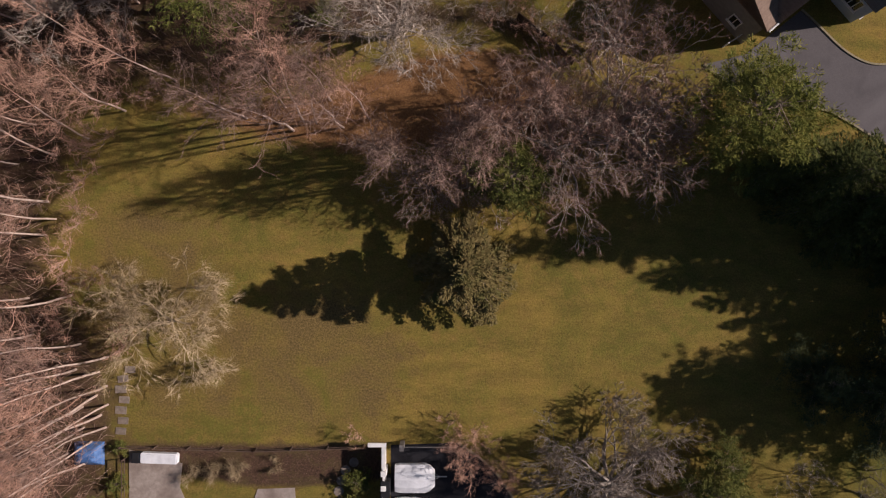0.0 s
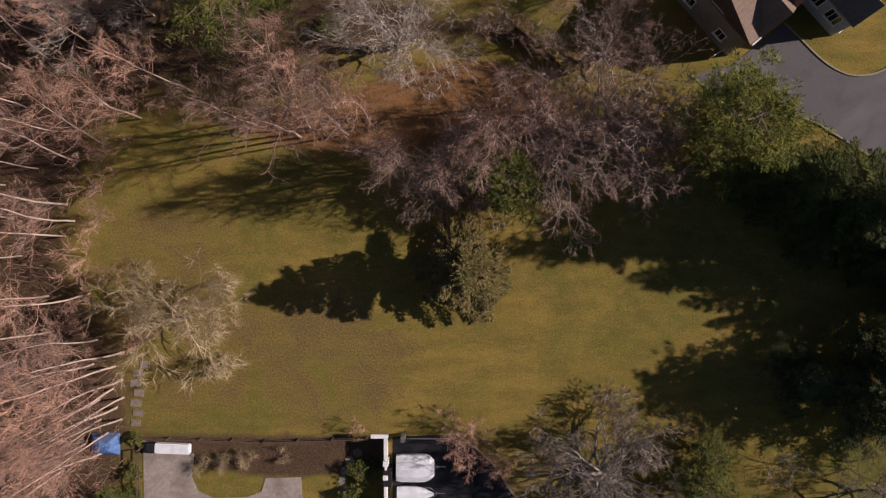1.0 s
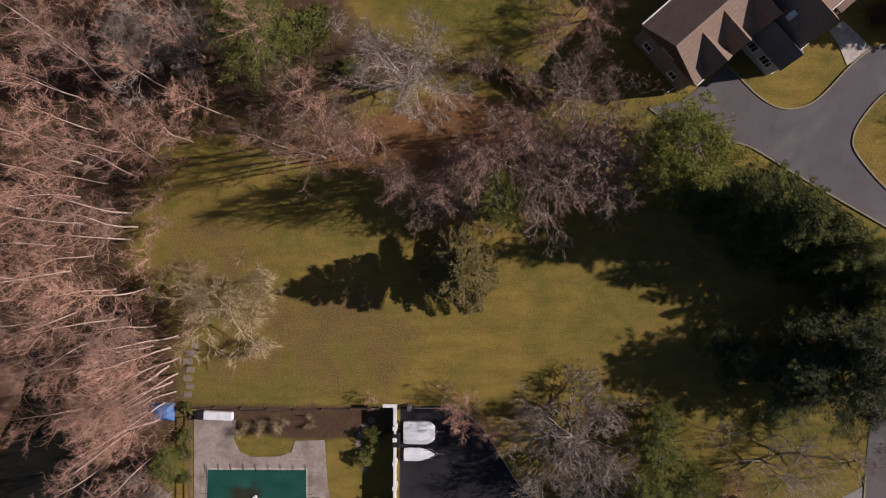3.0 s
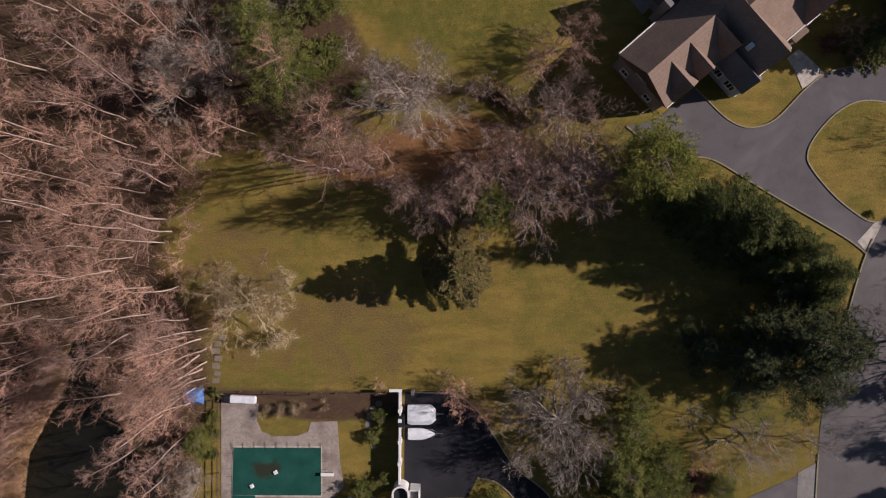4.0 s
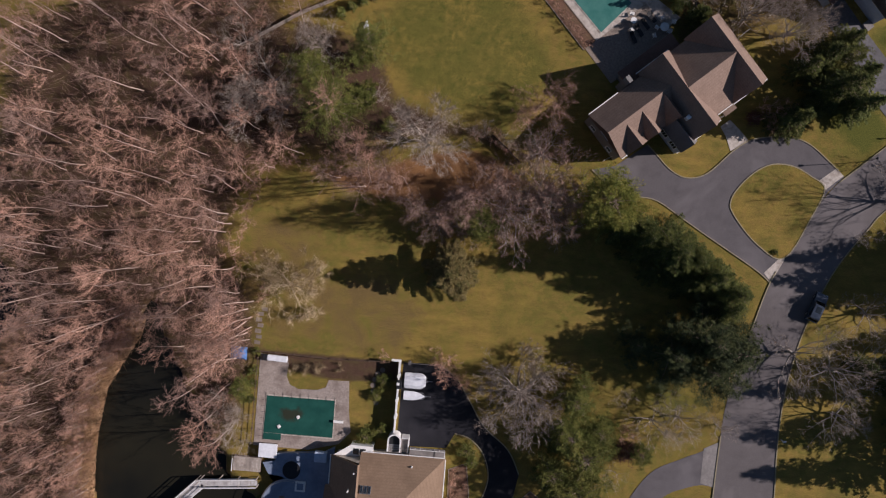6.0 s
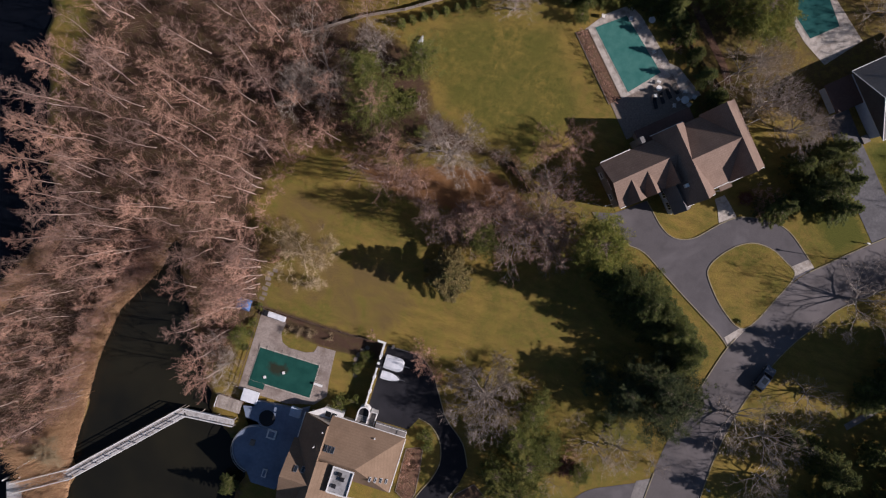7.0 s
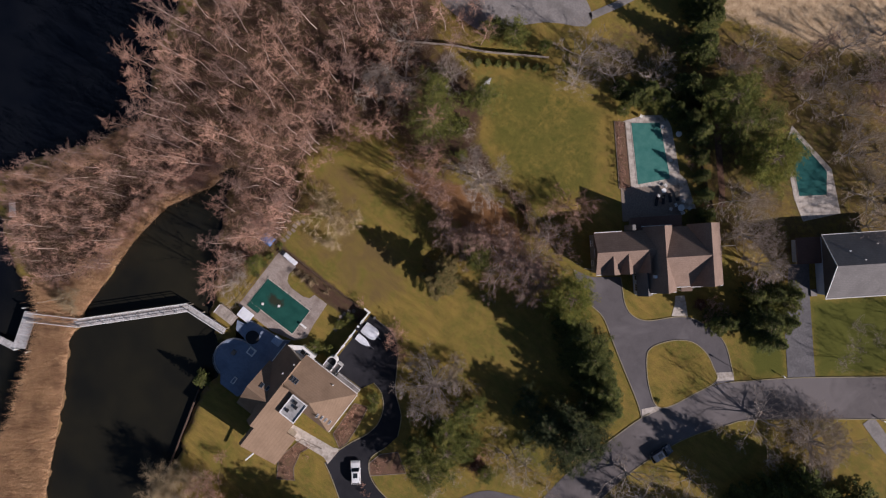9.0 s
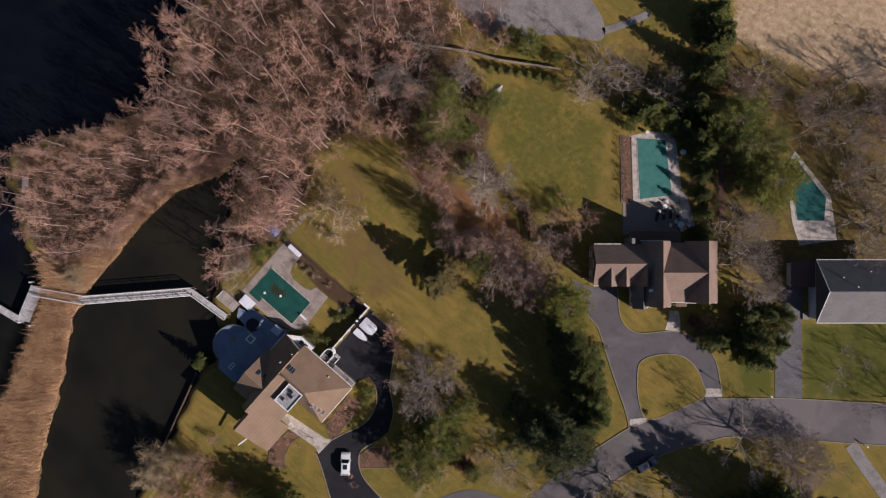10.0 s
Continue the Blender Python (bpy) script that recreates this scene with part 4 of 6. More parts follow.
slate_deck()
tub = thing("hot_tub_cover", (-24.5, -32.3, 0.05), "white covered hot tub beside the pool", "hot tub")
part("body", box(-1.2, -1.0, 0, 1.5, 1.0, 0.9, 0.08), M["stone"], tub)
part("lid", box(-1.3, -1.1, 0.9, 1.6, 1.1, 1.08, 0.06), M["white_cloth"], tub, "white lid")
land = thing("dock_landing", (0, 0, 0), "weathered wooden landing where the footbridge begins", "landing")
for k in range(12):
    x = -29.6 + 0.36 * k
    part("board", slab([(x, -35.8), (x + 0.34, -35.8), (x + 0.34, -33.6), (x, -33.6)], 0.85, 0.95), M["wood"], land)
part("frame", box(-29.6, -35.8, -0.9, -25.3, -33.6, 0.84), M["fence"], land)
part("rail", tube([(-29.6, -33.7, 1.7), (-29.6, -35.7, 1.7)], 0.06, 6), M["white"], land)


# footbridge and dock
def footbridge():
    b = thing("footbridge", (0, 0, 0), "long narrow grey wooden footbridge with white rails over the channel", "footbridge")
    line = [(-25.6, -37.4), (-34.4, -38.2), (-49.8, -54.2), (-58.6, -59.6)]
    for a, c, half in zip(line, line[1:], (0.6, 0.8, 0.85)):
        A, B = Vector(a), Vector(c)
        L, d = (B - A).length, (B - A).normalized()
        n = Vector((-d.y, d.x))
        k = int(L / 0.5)
        for i in range(k):
            p = A + d * (i + 0.5) * L / k
            q = [p + d * (0.46 * L / k) * s + n * half * w for s, w in ((-1, -1), (1, -1), (1, 1), (-1, 1))]
            part("plank", slab([tuple(v) for v in q], 0.88, 0.95), M["dock"], b)
        for w in (-1, 1):
            for off, z, r in ((half, 1.85, 0.09), (half, 1.4, 0.05)):
                part("rail", tube([(*(A + n * off * w), z), (*(B + n * off * w), z)], r, 5), M["white"], b)
            m = max(2, int(L / 2.4))
            for i in range(m + 1):
                p = A + d * L * i / m + n * half * w
                part("post", tube([(*p, -2.0), (*p, 1.9)], 0.08, 6), M["wood"], b)
        part("stringer", tube([(*(A + n * 0.3), 0.8), (*(B + n * 0.3), 0.8)], 0.1, 4), M["black"], b)
        part("stringer", tube([(*(A - n * 0.3), 0.98), (*(B - n * 0.3), 0.98)], 0.06, 4), M["wood"], b)
    return b


footbridge()
dock = thing("floating_dock", (0, 0, 0), "pale floating dock at the end of the footbridge", "dock")
for k in range(15):
    a = Vector((-60.0, -59.4)) + Vector((2.55, -7.35)) * (k / 15)
    d, n = Vector((2.55, -7.35)).normalized() * 0.24, Vector((2.3, 1.25))
    part("plank", slab([tuple(a - d), tuple(a + d), tuple(a + d + n), tuple(a - d + n)], 0.78, 0.9), M["dock"], dock)
for k in range(9):
    a = Vector((-57.6, -65.6)) + Vector((-0.6, -0.12)) * k
    part("plank", slab([(a.x, a.y), (a.x + 0.56, a.y + 0.1), (a.x + 0.8, a.y - 1.3), (a.x + 0.24, a.y - 1.4)], 0.72, 0.84), M["dock"], dock)
for x, y in ((-60.6, -58.9), (-58.0, -57.6), (-56.8, -66.6), (-54.6, -65.6)):
    part("pile", tube([(x, y, -2.2), (x, y, 1.3)], 0.14, 8), M["white"], dock)

# bulkhead along the water below the tan house
tagged(new("bulkhead", from_bm("bulkhead", ribbon([(-22.6, -50.6), (-19.0, -62.4), (-17.6, -67.4)], 0.2, -2.0, 0.06), M["fence"])), "weathered timber bulkhead along the water", "bulkhead", kind="structure")

# garden wall with white caps between court and garden
gw = thing("garden_wall", (0, 0, 0), "white-capped garden wall between the court and the garden", "wall")
part("wall", box(-4.97, -27.9, -0.2, -4.80, -17.0, 1.9), M["white"], gw)
part("cap", box(-5.02, -27.9, 1.9, -4.76, -20.2, 2.0, 0.02), M["white"], gw)
part("cap", box(-5.05, -18.4, 1.9, -4.7, -16.2, 2.05, 0.02), M["white"], gw)
part("cap", box(-6.2, -16.55, 1.88, -4.65, -16.2, 2.06, 0.02), M["white"], gw)
for y in (-18.8, -20.0, -22.6, -25.2):
    part("pier", box(-5.12, y - 0.22, 0, -4.66, y + 0.22, 2.12, 0.03), M["white"], gw)
part("gate_block", box(-5.15, -20.8, 0, -4.35, -19.4, 2.08, 0.05), M["black"], gw)
part("pier", box(-3.6, -17.0, 0, -3.2, -16.5, 1.7, 0.04), M["concrete"], gw)
part("rail", tube([(-3.4, -16.75, 1.3), (1.3, -16.75, 1.3)], 0.05, 6), M["concrete"], gw)


def covered_boat(at, length, width, height, label, pointed, turn=0.0, wheels=True):
    """A boat under a fitted white cover on a trailer."""
    t = thing("covered_boat", at, label, "boat", turn=turn)
    bm = bmesh.new()
    n, rings = 9, []
    for i in range(n):
        u = i / (n - 1)
        x = length * (u - 0.5)
        w = width / 2 * (1 - (max(0, u - (0.35 if pointed else 0.72)) / (0.66 if pointed else 0.4)) ** 2.2) * (0.93 if i == 0 else 1)
        w = max(w, 0.08)
        hgt = height * (0.85 + 0.15 * math.sin(u * 3))
        rings.append([bm.verts.new((x, s * w, 0.45 + hgt * z)) for s, z in ((-1, 0), (-1.0, 0.55), (-0.55, 0.9), (0, 1.0), (0.55, 0.9), (1.0, 0.55), (1, 0))])
    for q, s in zip(rings, rings[1:]):
        for k in range(6):
            bm.faces.new((q[k], s[k], s[k + 1], q[k + 1]))
    bm.faces.new(rings[0]), bm.faces.new(rings[-1][::-1])
    bmesh.ops.recalc_face_normals(bm, faces=bm.faces)
    part("cover", bm, M["white_cloth"], t, "white fitted cover")
    if not wheels:
        part("keel", box(-length * 0.45, -0.05, 0.15, length * 0.4, 0.05, 0.5), M["wood"], t)
        return t
    tr = part("trailer", tube([(-length * 0.45, -0.5, 0.4), (length * 0.4, -0.5, 0.4), (length * 0.62, 0, 0.4), (length * 0.4, 0.5, 0.4), (-length * 0.45, 0.5, 0.4)], 0.05, 6), M["metal"], t)
    part("tongue", tube([(length * 0.4, 0, 0.4), (length * 0.8, 0, 0.4)], 0.05, 6), M["metal"], tr)
    for s in (-1, 1):
        part("wheel", tube([(-length * 0.1, s * width * 0.42, 0.28), (-length * 0.1, s * (width * 0.42 + 0.16), 0.28)], 0.28, 14), M["rubber"], tr)
    return t


covered_boat((-2.3, -19.5, 0.05), 3.4, 2.4, 1.0, "wide boat under a white cover on a trailer", False)
covered_boat((-2.3, -21.9, 0.05), 3.3, 1.4, 0.5, "slim boat under a white cover on a trailer", True)

tagged(new("side_drive", from_bm("side_drive", ribbon([(88.8, 28.6), (93, 27.4), (99.5, 26.0), (112, 23)], 2.7, -0.1, 0.058), M["concrete"])), "narrow pale concrete drive off the road", "driveway", kind="structure")
tagged(new("garden_path", from_bm("garden_path", ribbon([(26.5, 58.6), (28.3, 56.0), (36.3, 47.4), (38.5, 44.5)], 1.3, -0.1, 0.04), M["brick"])), "brown paved garden path between the pools", "path", kind="structure")


# ---- plants ----
def sticks(segs, sides=3):
    """Tapered bars from rows of (p0, p1, r0, r1); a bar with r1 = 0 ends in a point."""
    V, F, n = [], [], 0
    for p0, p1, r0, r1 in segs:
        d = p1 - p0
        ln = math.sqrt(d[0] * d[0] + d[1] * d[1] + d[2] * d[2]) + 1e-9
        d = d / ln
        a = np.array((-d[1], d[0], 0.0)) if abs(d[2]) < 0.95 else np.array((1.0, 0.0, 0.0))
        a = a / math.sqrt(a[0] * a[0] + a[1] * a[1])
        c = np.array((d[1] * a[2] - d[2] * a[1], d[2] * a[0] - d[0] * a[2], d[0] * a[1] - d[1] * a[0]))
        s = sides if r0 > 0.05 else 3
        w = [math.cos(k * math.tau / s) * a + math.sin(k * math.tau / s) * c for k in range(s)]
        V += [p0 + r0 * v for v in w]
        if r1 > 0:
            V += [p1 + r1 * v for v in w]
            F += [(n + k, n + (k + 1) % s, n + s + (k + 1) % s, n + s + k) for k in range(s)]
            n += 2 * s
        else:
            V.append(p1)
            F += [(n + k, n + (k + 1) % s, n + s) for k in range(s)]
            n += s + 1
    return V, F


def unit(v):
    return v / (np.linalg.norm(v) + 1e-9)


def bare_tree(rng, height, spread, clear, stems=1, limbs=14, rise=0.5, twigs=900, twig_len=1.0, trunk_r=0.2, droop=0.0, tw=0.016, splay=0.25, forks=2, lift=0.12, taper=0.92, limb=0.013, sway=0.09):
    """A leafless tree: stems, limbs, branches and a haze of twigs. Returns rows of wood and rows of twigs."""
    wood, ends, fine = [], [], []
    UP = np.array((0, 0, 1.0))
    for s in range(stems):
        ang = rng.uniform(0, math.tau)
        lean = np.array((math.cos(ang), math.sin(ang), 0)) * (splay if stems > 1 else 0.06)
        p = np.array((0.25 * math.cos(ang) * (stems > 1), 0.25 * math.sin(ang) * (stems > 1), -0.3))
        d, spine, n = unit(lean + UP), [], 8
        h = height * (1 if s == 0 else rng.uniform(0.75, 1.0))
        r = trunk_r * (1 if stems == 1 else 0.7)
        for k in range(n):
            q = p + d * (h + 0.3) / n
            r0, r1 = r * (1 - taper * k / n), r * (1 - taper * (k + 1) / n)
            wood.append((p, q, r0 * (1.15 if k == 0 else 1), r1))
            spine.append((p, q, r0))
            p, d = q, unit(d + rng.normal(0, sway, 3) + 0.06 * UP)
        ends.append((p, d, 1.0))
        for b in range(limbs // stems):
            u = clear + (0.98 - clear) * ((b + rng.uniform(0, 1)) / max(1, limbs // stems))
            i = min(n - 1, int(u * n))
            o = spine[i][0] + (spine[i][1] - spine[i][0]) * (u * n - i)
            a = b * 2.4 + rng.uniform(-0.6, 0.6)
            e = unit(np.array((math.cos(a), math.sin(a), (rise + 0.8 * max(0, u - 0.5)) * rng.uniform(0.6, 1.3))))
            L = spread * (1.15 - 0.75 * max(0, (u - clear) / (1.001 - clear)) ** 1.5) * rng.uniform(0.7, 1.1)
            rr = min(max(0.020, spine[i][2] * 0.5), limb * L + 0.015)
            m, pts = 5, []
            for k in range(m):
                q = o + e * L / m
                wood.append((o, q, rr * (1 - 0.75 * k / m), max(0.010, rr * (1 - 0.75 * (k + 1) / m))))
                pts.append((o, q, e, rr * (1 - 0.75 * k / m)))
                o, e = q, unit(e + rng.normal(0, 0.20, 3) + (0.10 - droop) * UP)
                if k or not forks:
                    ends.append((o, e, L / m * 1.6))
            for k in range(1, m):
                for c in range(forks):
                    po = pts[k][0] + (pts[k][1] - pts[k][0]) * rng.uniform(0, 1)
                    f = unit(pts[k][2] * 0.9 + rng.normal(0, 0.6, 3) + (lift - droop) * UP)
                    l2 = L * rng.uniform(0.20, 0.42)
                    mid = po + f * l2 * 0.5
                    f2 = unit(f + rng.normal(0, 0.3, 3) + 0.5 * lift * UP)
                    end = mid + f2 * l2 * 0.5
                    r2 = max(0.012, pts[k][3] * 0.5)
                    wood.append((po, mid, r2, r2 * 0.7)), wood.append((mid, end, r2 * 0.7, 0.007))
                    ends += [(mid, f, l2), (end, f2, l2)]
    per = max(1, round(twigs / len(ends)))
    for p, d, l2 in ends:
        for k in range(per):
            o = p - d * rng.uniform(0, 0.9) * max(0.5, l2 * 0.6)
            f = unit(d * 0.8 + rng.normal(0, 0.55, 3) + (lift - 1.6 * droop) * UP)
            l = twig_len * rng.uniform(0.5, 1.25)
            j = o + f * l * 0.45
            fine.append((o, o + f * l, tw * rng.uniform(0.7, 1.2), 0))
            fine.append((j, j + unit(f + rng.normal(0, 0.6, 3)) * l * 0.55, tw * 0.8, 0))
    return wood, fine


def domed_tree(rng, height, radius, clear=0.18, first=6, depth=6, trunk_r=0.3, open_angle=0.5, steep=0.0, up=0.10, droop=0.0, twigs=4, twig_len=0.9, tw=0.014, shrink=0.84, wander=0.16, thin=0.011):
    """A leafless tree whose limbs fork again and again, filling a dome. Returns rows of wood and rows of twigs."""
    UP = np.array((0, 0, 1.0))
    wood, tips = [], []
    top = np.array((0.0, 0.0, clear * height))
    todo = []
    for k in range(first + 1):
        a = k * 2.4 + rng.uniform(-0.3, 0.3)
        slope = (steep + 0.15 + 1.1 * (k * 0.618 % 1)) if k < first else 4.0
        todo.append((top * rng.uniform(0.75, 1.0), unit(np.array((math.cos(a), math.sin(a), slope))), 1.0 * rng.uniform(0.8, 1.15), 0.52, 0))
    while todo:
        p, d, ln, r, lev = todo.pop()
        for half in range(2):
            q = p + d * ln / 2
            wood.append((p, q, r, r * 0.88))
            p, r = q, r * 0.88
            d = unit(d + rng.normal(0, wander, 3) + (up - droop * lev / depth) * UP)
        if lev >= depth:
            tips.append((p, d))
            continue
        axis = unit(np.cross(d, rng.normal(0, 1, 3)))
        for s in (-1, 1):
            t = s * open_angle * rng.uniform(0.5, 1.3) * (0.7 if s > 0 else 1.1)
            e = unit(d * math.cos(t) + np.cross(axis, d) * math.sin(t))
            todo.append((p, e, ln * shrink * rng.uniform(0.75, 1.15), r * (0.82 if s > 0 else 0.70), lev + 1))
        if lev >= 2 and rng.uniform() < 0.5:
            tips.append((p, unit(d + rng.normal(0, 0.8, 3))))
    far = np.array([p for p, d in tips])
    k = radius / np.percentile(np.hypot(far[:, 0], far[:, 1]), 93)
    kz = (height * (1 - clear)) / (far[:, 2].max() - top[2])
    sc = np.array((k, k, kz))
    rows = [((a - top) * sc + top, (b - top) * sc + top, max(thin, r0 * trunk_r), max(thin * 0.9, r1 * trunk_r)) for a, b, r0, r1 in wood]
    rows.append((np.array((0, 0, -0.3)), top * 1.02, trunk_r, trunk_r * 0.75))
    fine = []
    for p, d in tips:
        p = (p - top) * sc + top
        for _ in range(twigs):
            f = unit(d * 0.9 + rng.normal(0, 0.5, 3) + (0.1 - droop) * UP)
            o = p - f * 0.1
            fine.append((o, o + f * twig_len * rng.uniform(0.5, 1.2), tw * rng.uniform(0.7, 1.2), 0))
    return rows, fine


def make_domed(name, seed, bark, twig, label, **kw):
    wood, fine = domed_tree(np.random.default_rng(seed), **kw)
    t = thing(name, (0, 0, -500), label, "tree")
    part("trunk", mesh_from("trunk", *sticks(wood, 4), M[bark]), None, t)
    part("crown", mesh_from("crown", *sticks(fine), M[twig]), None, t)
    return t


def leaf_faces(centres, axes, sizes, rng, slim=0.3):
    """Narrow folded sprays of needles or leaves at the centres, each along its axis."""
    n = len(centres)
    a = axes / (np.linalg.norm(axes, axis=1, keepdims=True) + 1e-9)
    b = np.cross(a, rng.normal(0, 0.7, (n, 3)) + np.array((0, 0, 1.0)))
    b /= np.linalg.norm(b, axis=1, keepdims=True) + 1e-9
    c = np.cross(a, b)
    s = np.asarray(sizes)[:, None]
    V = np.stack([centres - a * s, centres + b * s * slim + c * s * 0.10, centres + a * s, centres - b * s * slim + c * s * 0.10], 1).reshape(-1, 3)
    i = np.arange(n) * 4
    F = np.concatenate([np.stack([i, i + 1, i + 2], 1), np.stack([i, i + 2, i + 3], 1)])
    return V, F


def evergreen(rng, height, radius, leaves, size, shape="cone", low=0.08):
    """Trunk and boughs with sprays in flat fans (cone) or in clumps (pine, round); uneven outline. Returns wood rows, centres, axes and sizes."""
    wood = [(np.array((0, 0, -0.3)), np.array((0.05, 0.03, height * 0.5)), 0.022 * height, 0.014 * height), (np.array((0.05, 0.03, height * 0.5)), np.array((0, 0, height * 0.97)), 0.014 * height, 0.02)]
    boughs = int(60 + height * 12.0) if shape == "cone" else int(50 + height * 5.0)
    rs, rows = [], []
    bulge = rng.uniform(0, math.tau)
    for k in range(boughs):
        u = (k + rng.uniform(0, 1)) / boughs
        a = k * 2.4 + rng.uniform(-0.5, 0.5)
        wob = 1 + 0.16 * math.sin(2 * a + bulge + 5 * u) + 0.10 * math.sin(5 * a - bulge)
        if shape == "cone":
            r = radius * (1 - u) ** 0.75 * rng.uniform(0.62, 1.18) * wob + 0.2
            dip = -0.22 + 0.55 * u
        elif shape == "pine":
            r = radius * (0.75 + 0.5 * math.sin(u * 9)) * (1 - u ** 3) * rng.uniform(0.5, 1.15) * wob + 0.3
            dip = 0.18
        else:
            r = radius * math.sqrt(max(0.05, 1 - (2 * u - 0.85) ** 2 / 1.5)) * rng.uniform(0.55, 1.15) * wob
            dip = 0.25
        rows.append((height * (low + (0.97 - low) * u), a, r, dip))
        rs.append(r)
    share = leaves / sum(v ** 1.35 for v in rs)
    C, A, S = [], [], []
    for z, a, r, dip in rows:
        d = np.array((math.cos(a), math.sin(a), dip))
        lat = np.array((-math.sin(a), math.cos(a), 0.0))
        o = np.array((0, 0, z))
        wood.append((o, o + d * r * 0.92, 0.012 + 0.010 * r, 0.008))
        m = max(8, int(share * r ** 1.35))
        if shape == "cone":
            t = rng.uniform(0.10, 1.0, m) ** 0.75
            w = (0.12 + 0.42 * r * t * (1.08 - t)) * rng.uniform(-1, 1, m)
            p = o + d * (r * t)[:, None] + lat * w[:, None]
            p[:, 2] += rng.normal(0, 0.07, m) - 0.10 * np.abs(w)
            ax = d + lat * (np.sign(w) * rng.uniform(0.3, 1.1, m))[:, None] + rng.normal(0, 0.22, (m, 3))
        else:
            tufts = max(3, int(2 + r * 2.2))
            tt = rng.uniform(0.25, 1.0, tufts) ** 0.6
            ctr = o + d * (r * tt)[:, None] + rng.normal(0, 1, (tufts, 3)) * np.array((0.16, 0.16, 0.09)) * r
            q = rng.normal(0, 1, (m, 3))
            q /= np.linalg.norm(q, axis=1, keepdims=True)
            q[:, 2] = np.abs(q[:, 2]) * 0.6 - 0.1
            p = ctr[rng.integers(0, tufts, m)] + q * (0.16 + 0.075 * r) * rng.uniform(0.35, 1.25, (m, 1))
            ax = q + d * 0.35 + rng.normal(0, 0.3, (m, 3))
        C.append(p), A.append(ax), S.append(size * rng.uniform(0.6, 1.3, m))
    return wood, np.concatenate(C), np.concatenate(A), np.concatenate(S)


def make_bare(name, seed, bark, twig, label, trunk_label="", stout=0.0, **kw):
    """stout: wood thinner than this belongs to the crown and has the twigs' colour."""
    rng = np.random.default_rng(seed)
    wood, fine = bare_tree(rng, **kw)
    fine = [w for w in wood if w[2] < stout] + fine
    wood = [w for w in wood if w[2] >= stout]
    t = thing(name, (0, 0, -500), label, "shrub" if "shrub" in name else "tree")
    part("trunk", mesh_from("trunk", *sticks(wood, 6), M[bark]), None, t, trunk_label)
    part("crown", mesh_from("crown", *sticks(fine), M[twig]), None, t)
    return t


def make_green(name, seed, bark, leaf, label, height, radius, leaves, size, shape, slim=0.32, low=0.08):
    rng = np.random.default_rng(seed)
    wood, c, ax, sz = evergreen(rng, height, radius, leaves, size, shape, low)
    t = thing(name, (0, 0, -500), label, "shrub" if "shrub" in name else "tree")
    part("trunk", mesh_from("trunk", *sticks(wood, 6), M[bark]), None, t)
    V, F = leaf_faces(c, ax, sz, rng, slim)
    part("crown", mesh_from("crown", V.tolist(), F.tolist(), M[leaf]), None, t)
    return t


rnd = random.Random(7)


class Kind:
    """Some grown forms of one plant, handed out by turns and set down at a place with a size."""
    def __init__(self, forms, group=""):
        self.forms, self.used, self.k, self.group = forms, set(), 0, group

    def put(self, x, y, scale=1.0, turn=None, z=0.0, tall=1.0, label=""):
        f = self.forms[self.k % len(self.forms)]
        self.k += 1
        m = pose(x, y, z, rnd.uniform(-3, 3), rnd.uniform(-3, 3), rnd.uniform(0, 360) if turn is None else turn)
        if f in self.used:
            ob = copy_thing(f, m)
        else:
            self.used.add(f)
            ob = f
            ob.matrix_basis = m
        ob.scale = (scale, scale, scale * tall)
        return tagged(ob, label, group=self.group)

    def done(self):
        """Forms that were never set down are taken away."""
        for f in self.forms:
            if f not in self.used:
                for o in (*f.children_recursive, f):
                    bpy.data.objects.remove(o)


birch = Kind([make_bare("birch_tree", 11 + k, "pale_bark", "brown_twig" if k in (1, 4, 6) else "pink_twig", "slender leafless birch with pale trunk and russet twigs",
                        height=16.5 + 1.2 * (k % 3), spread=4.4 + 0.5 * (k % 2), clear=0.24 + 0.10 * (k % 3), limbs=19, rise=1.25, twigs=800, twig_len=0.9, trunk_r=0.10, tw=0.0115, lift=0.3, forks=1, taper=0.8, limb=0.005, sway=0.045, stout=0.048) for k in range(7)], "birch wood")
maple = Kind([make_domed("bare_tree", 31 + k, "grey_bark", "brown_twig", "broad leafless tree with dense brown twigs", height=10.5, radius=7.0, depth=7, first=7, trunk_r=0.32, twigs=6, twig_len=0.75, tw=0.014, wander=0.2, thin=0.013) for k in range(3)])
oak = Kind([make_domed("bare_tree", 41 + k, "grey_bark", "grey_twig", "spreading leafless tree with grey branches", height=11.5, radius=7.2, depth=6, first=5, trunk_r=0.30, twigs=4, twig_len=1.0) for k in range(3)])
pale_tree = Kind([make_domed("bare_tree", 51, "yellow_bark", "tan_twig", "leafless tree with straw-coloured drooping twigs at the lawn's edge", height=7.5, radius=5.6, depth=6, first=7, trunk_r=0.16, droop=0.25, twigs=9, twig_len=1.2, tw=0.013, wander=0.26)])
bush = Kind([make_bare("bare_shrub", 61 + k, "bark", "pink_twig", "leafless russet shrub with many thin stems",
                       height=3.0, spread=1.9, clear=0.15, stems=4, limbs=12, rise=0.8, twigs=240, twig_len=0.75, trunk_r=0.05, tw=0.014, splay=0.5, forks=1) for k in range(3)], "undergrowth")
grey_bush = Kind([make_bare("bare_shrub", 71 + k, "grey_bark", "grey_twig", "leafless grey shrub tree",
                            height=6.0, spread=3.8, clear=0.12, stems=3, limbs=24, rise=0.8, twigs=430, twig_len=1.0, trunk_r=0.10, tw=0.015, splay=0.45, forks=1) for k in range(3)])
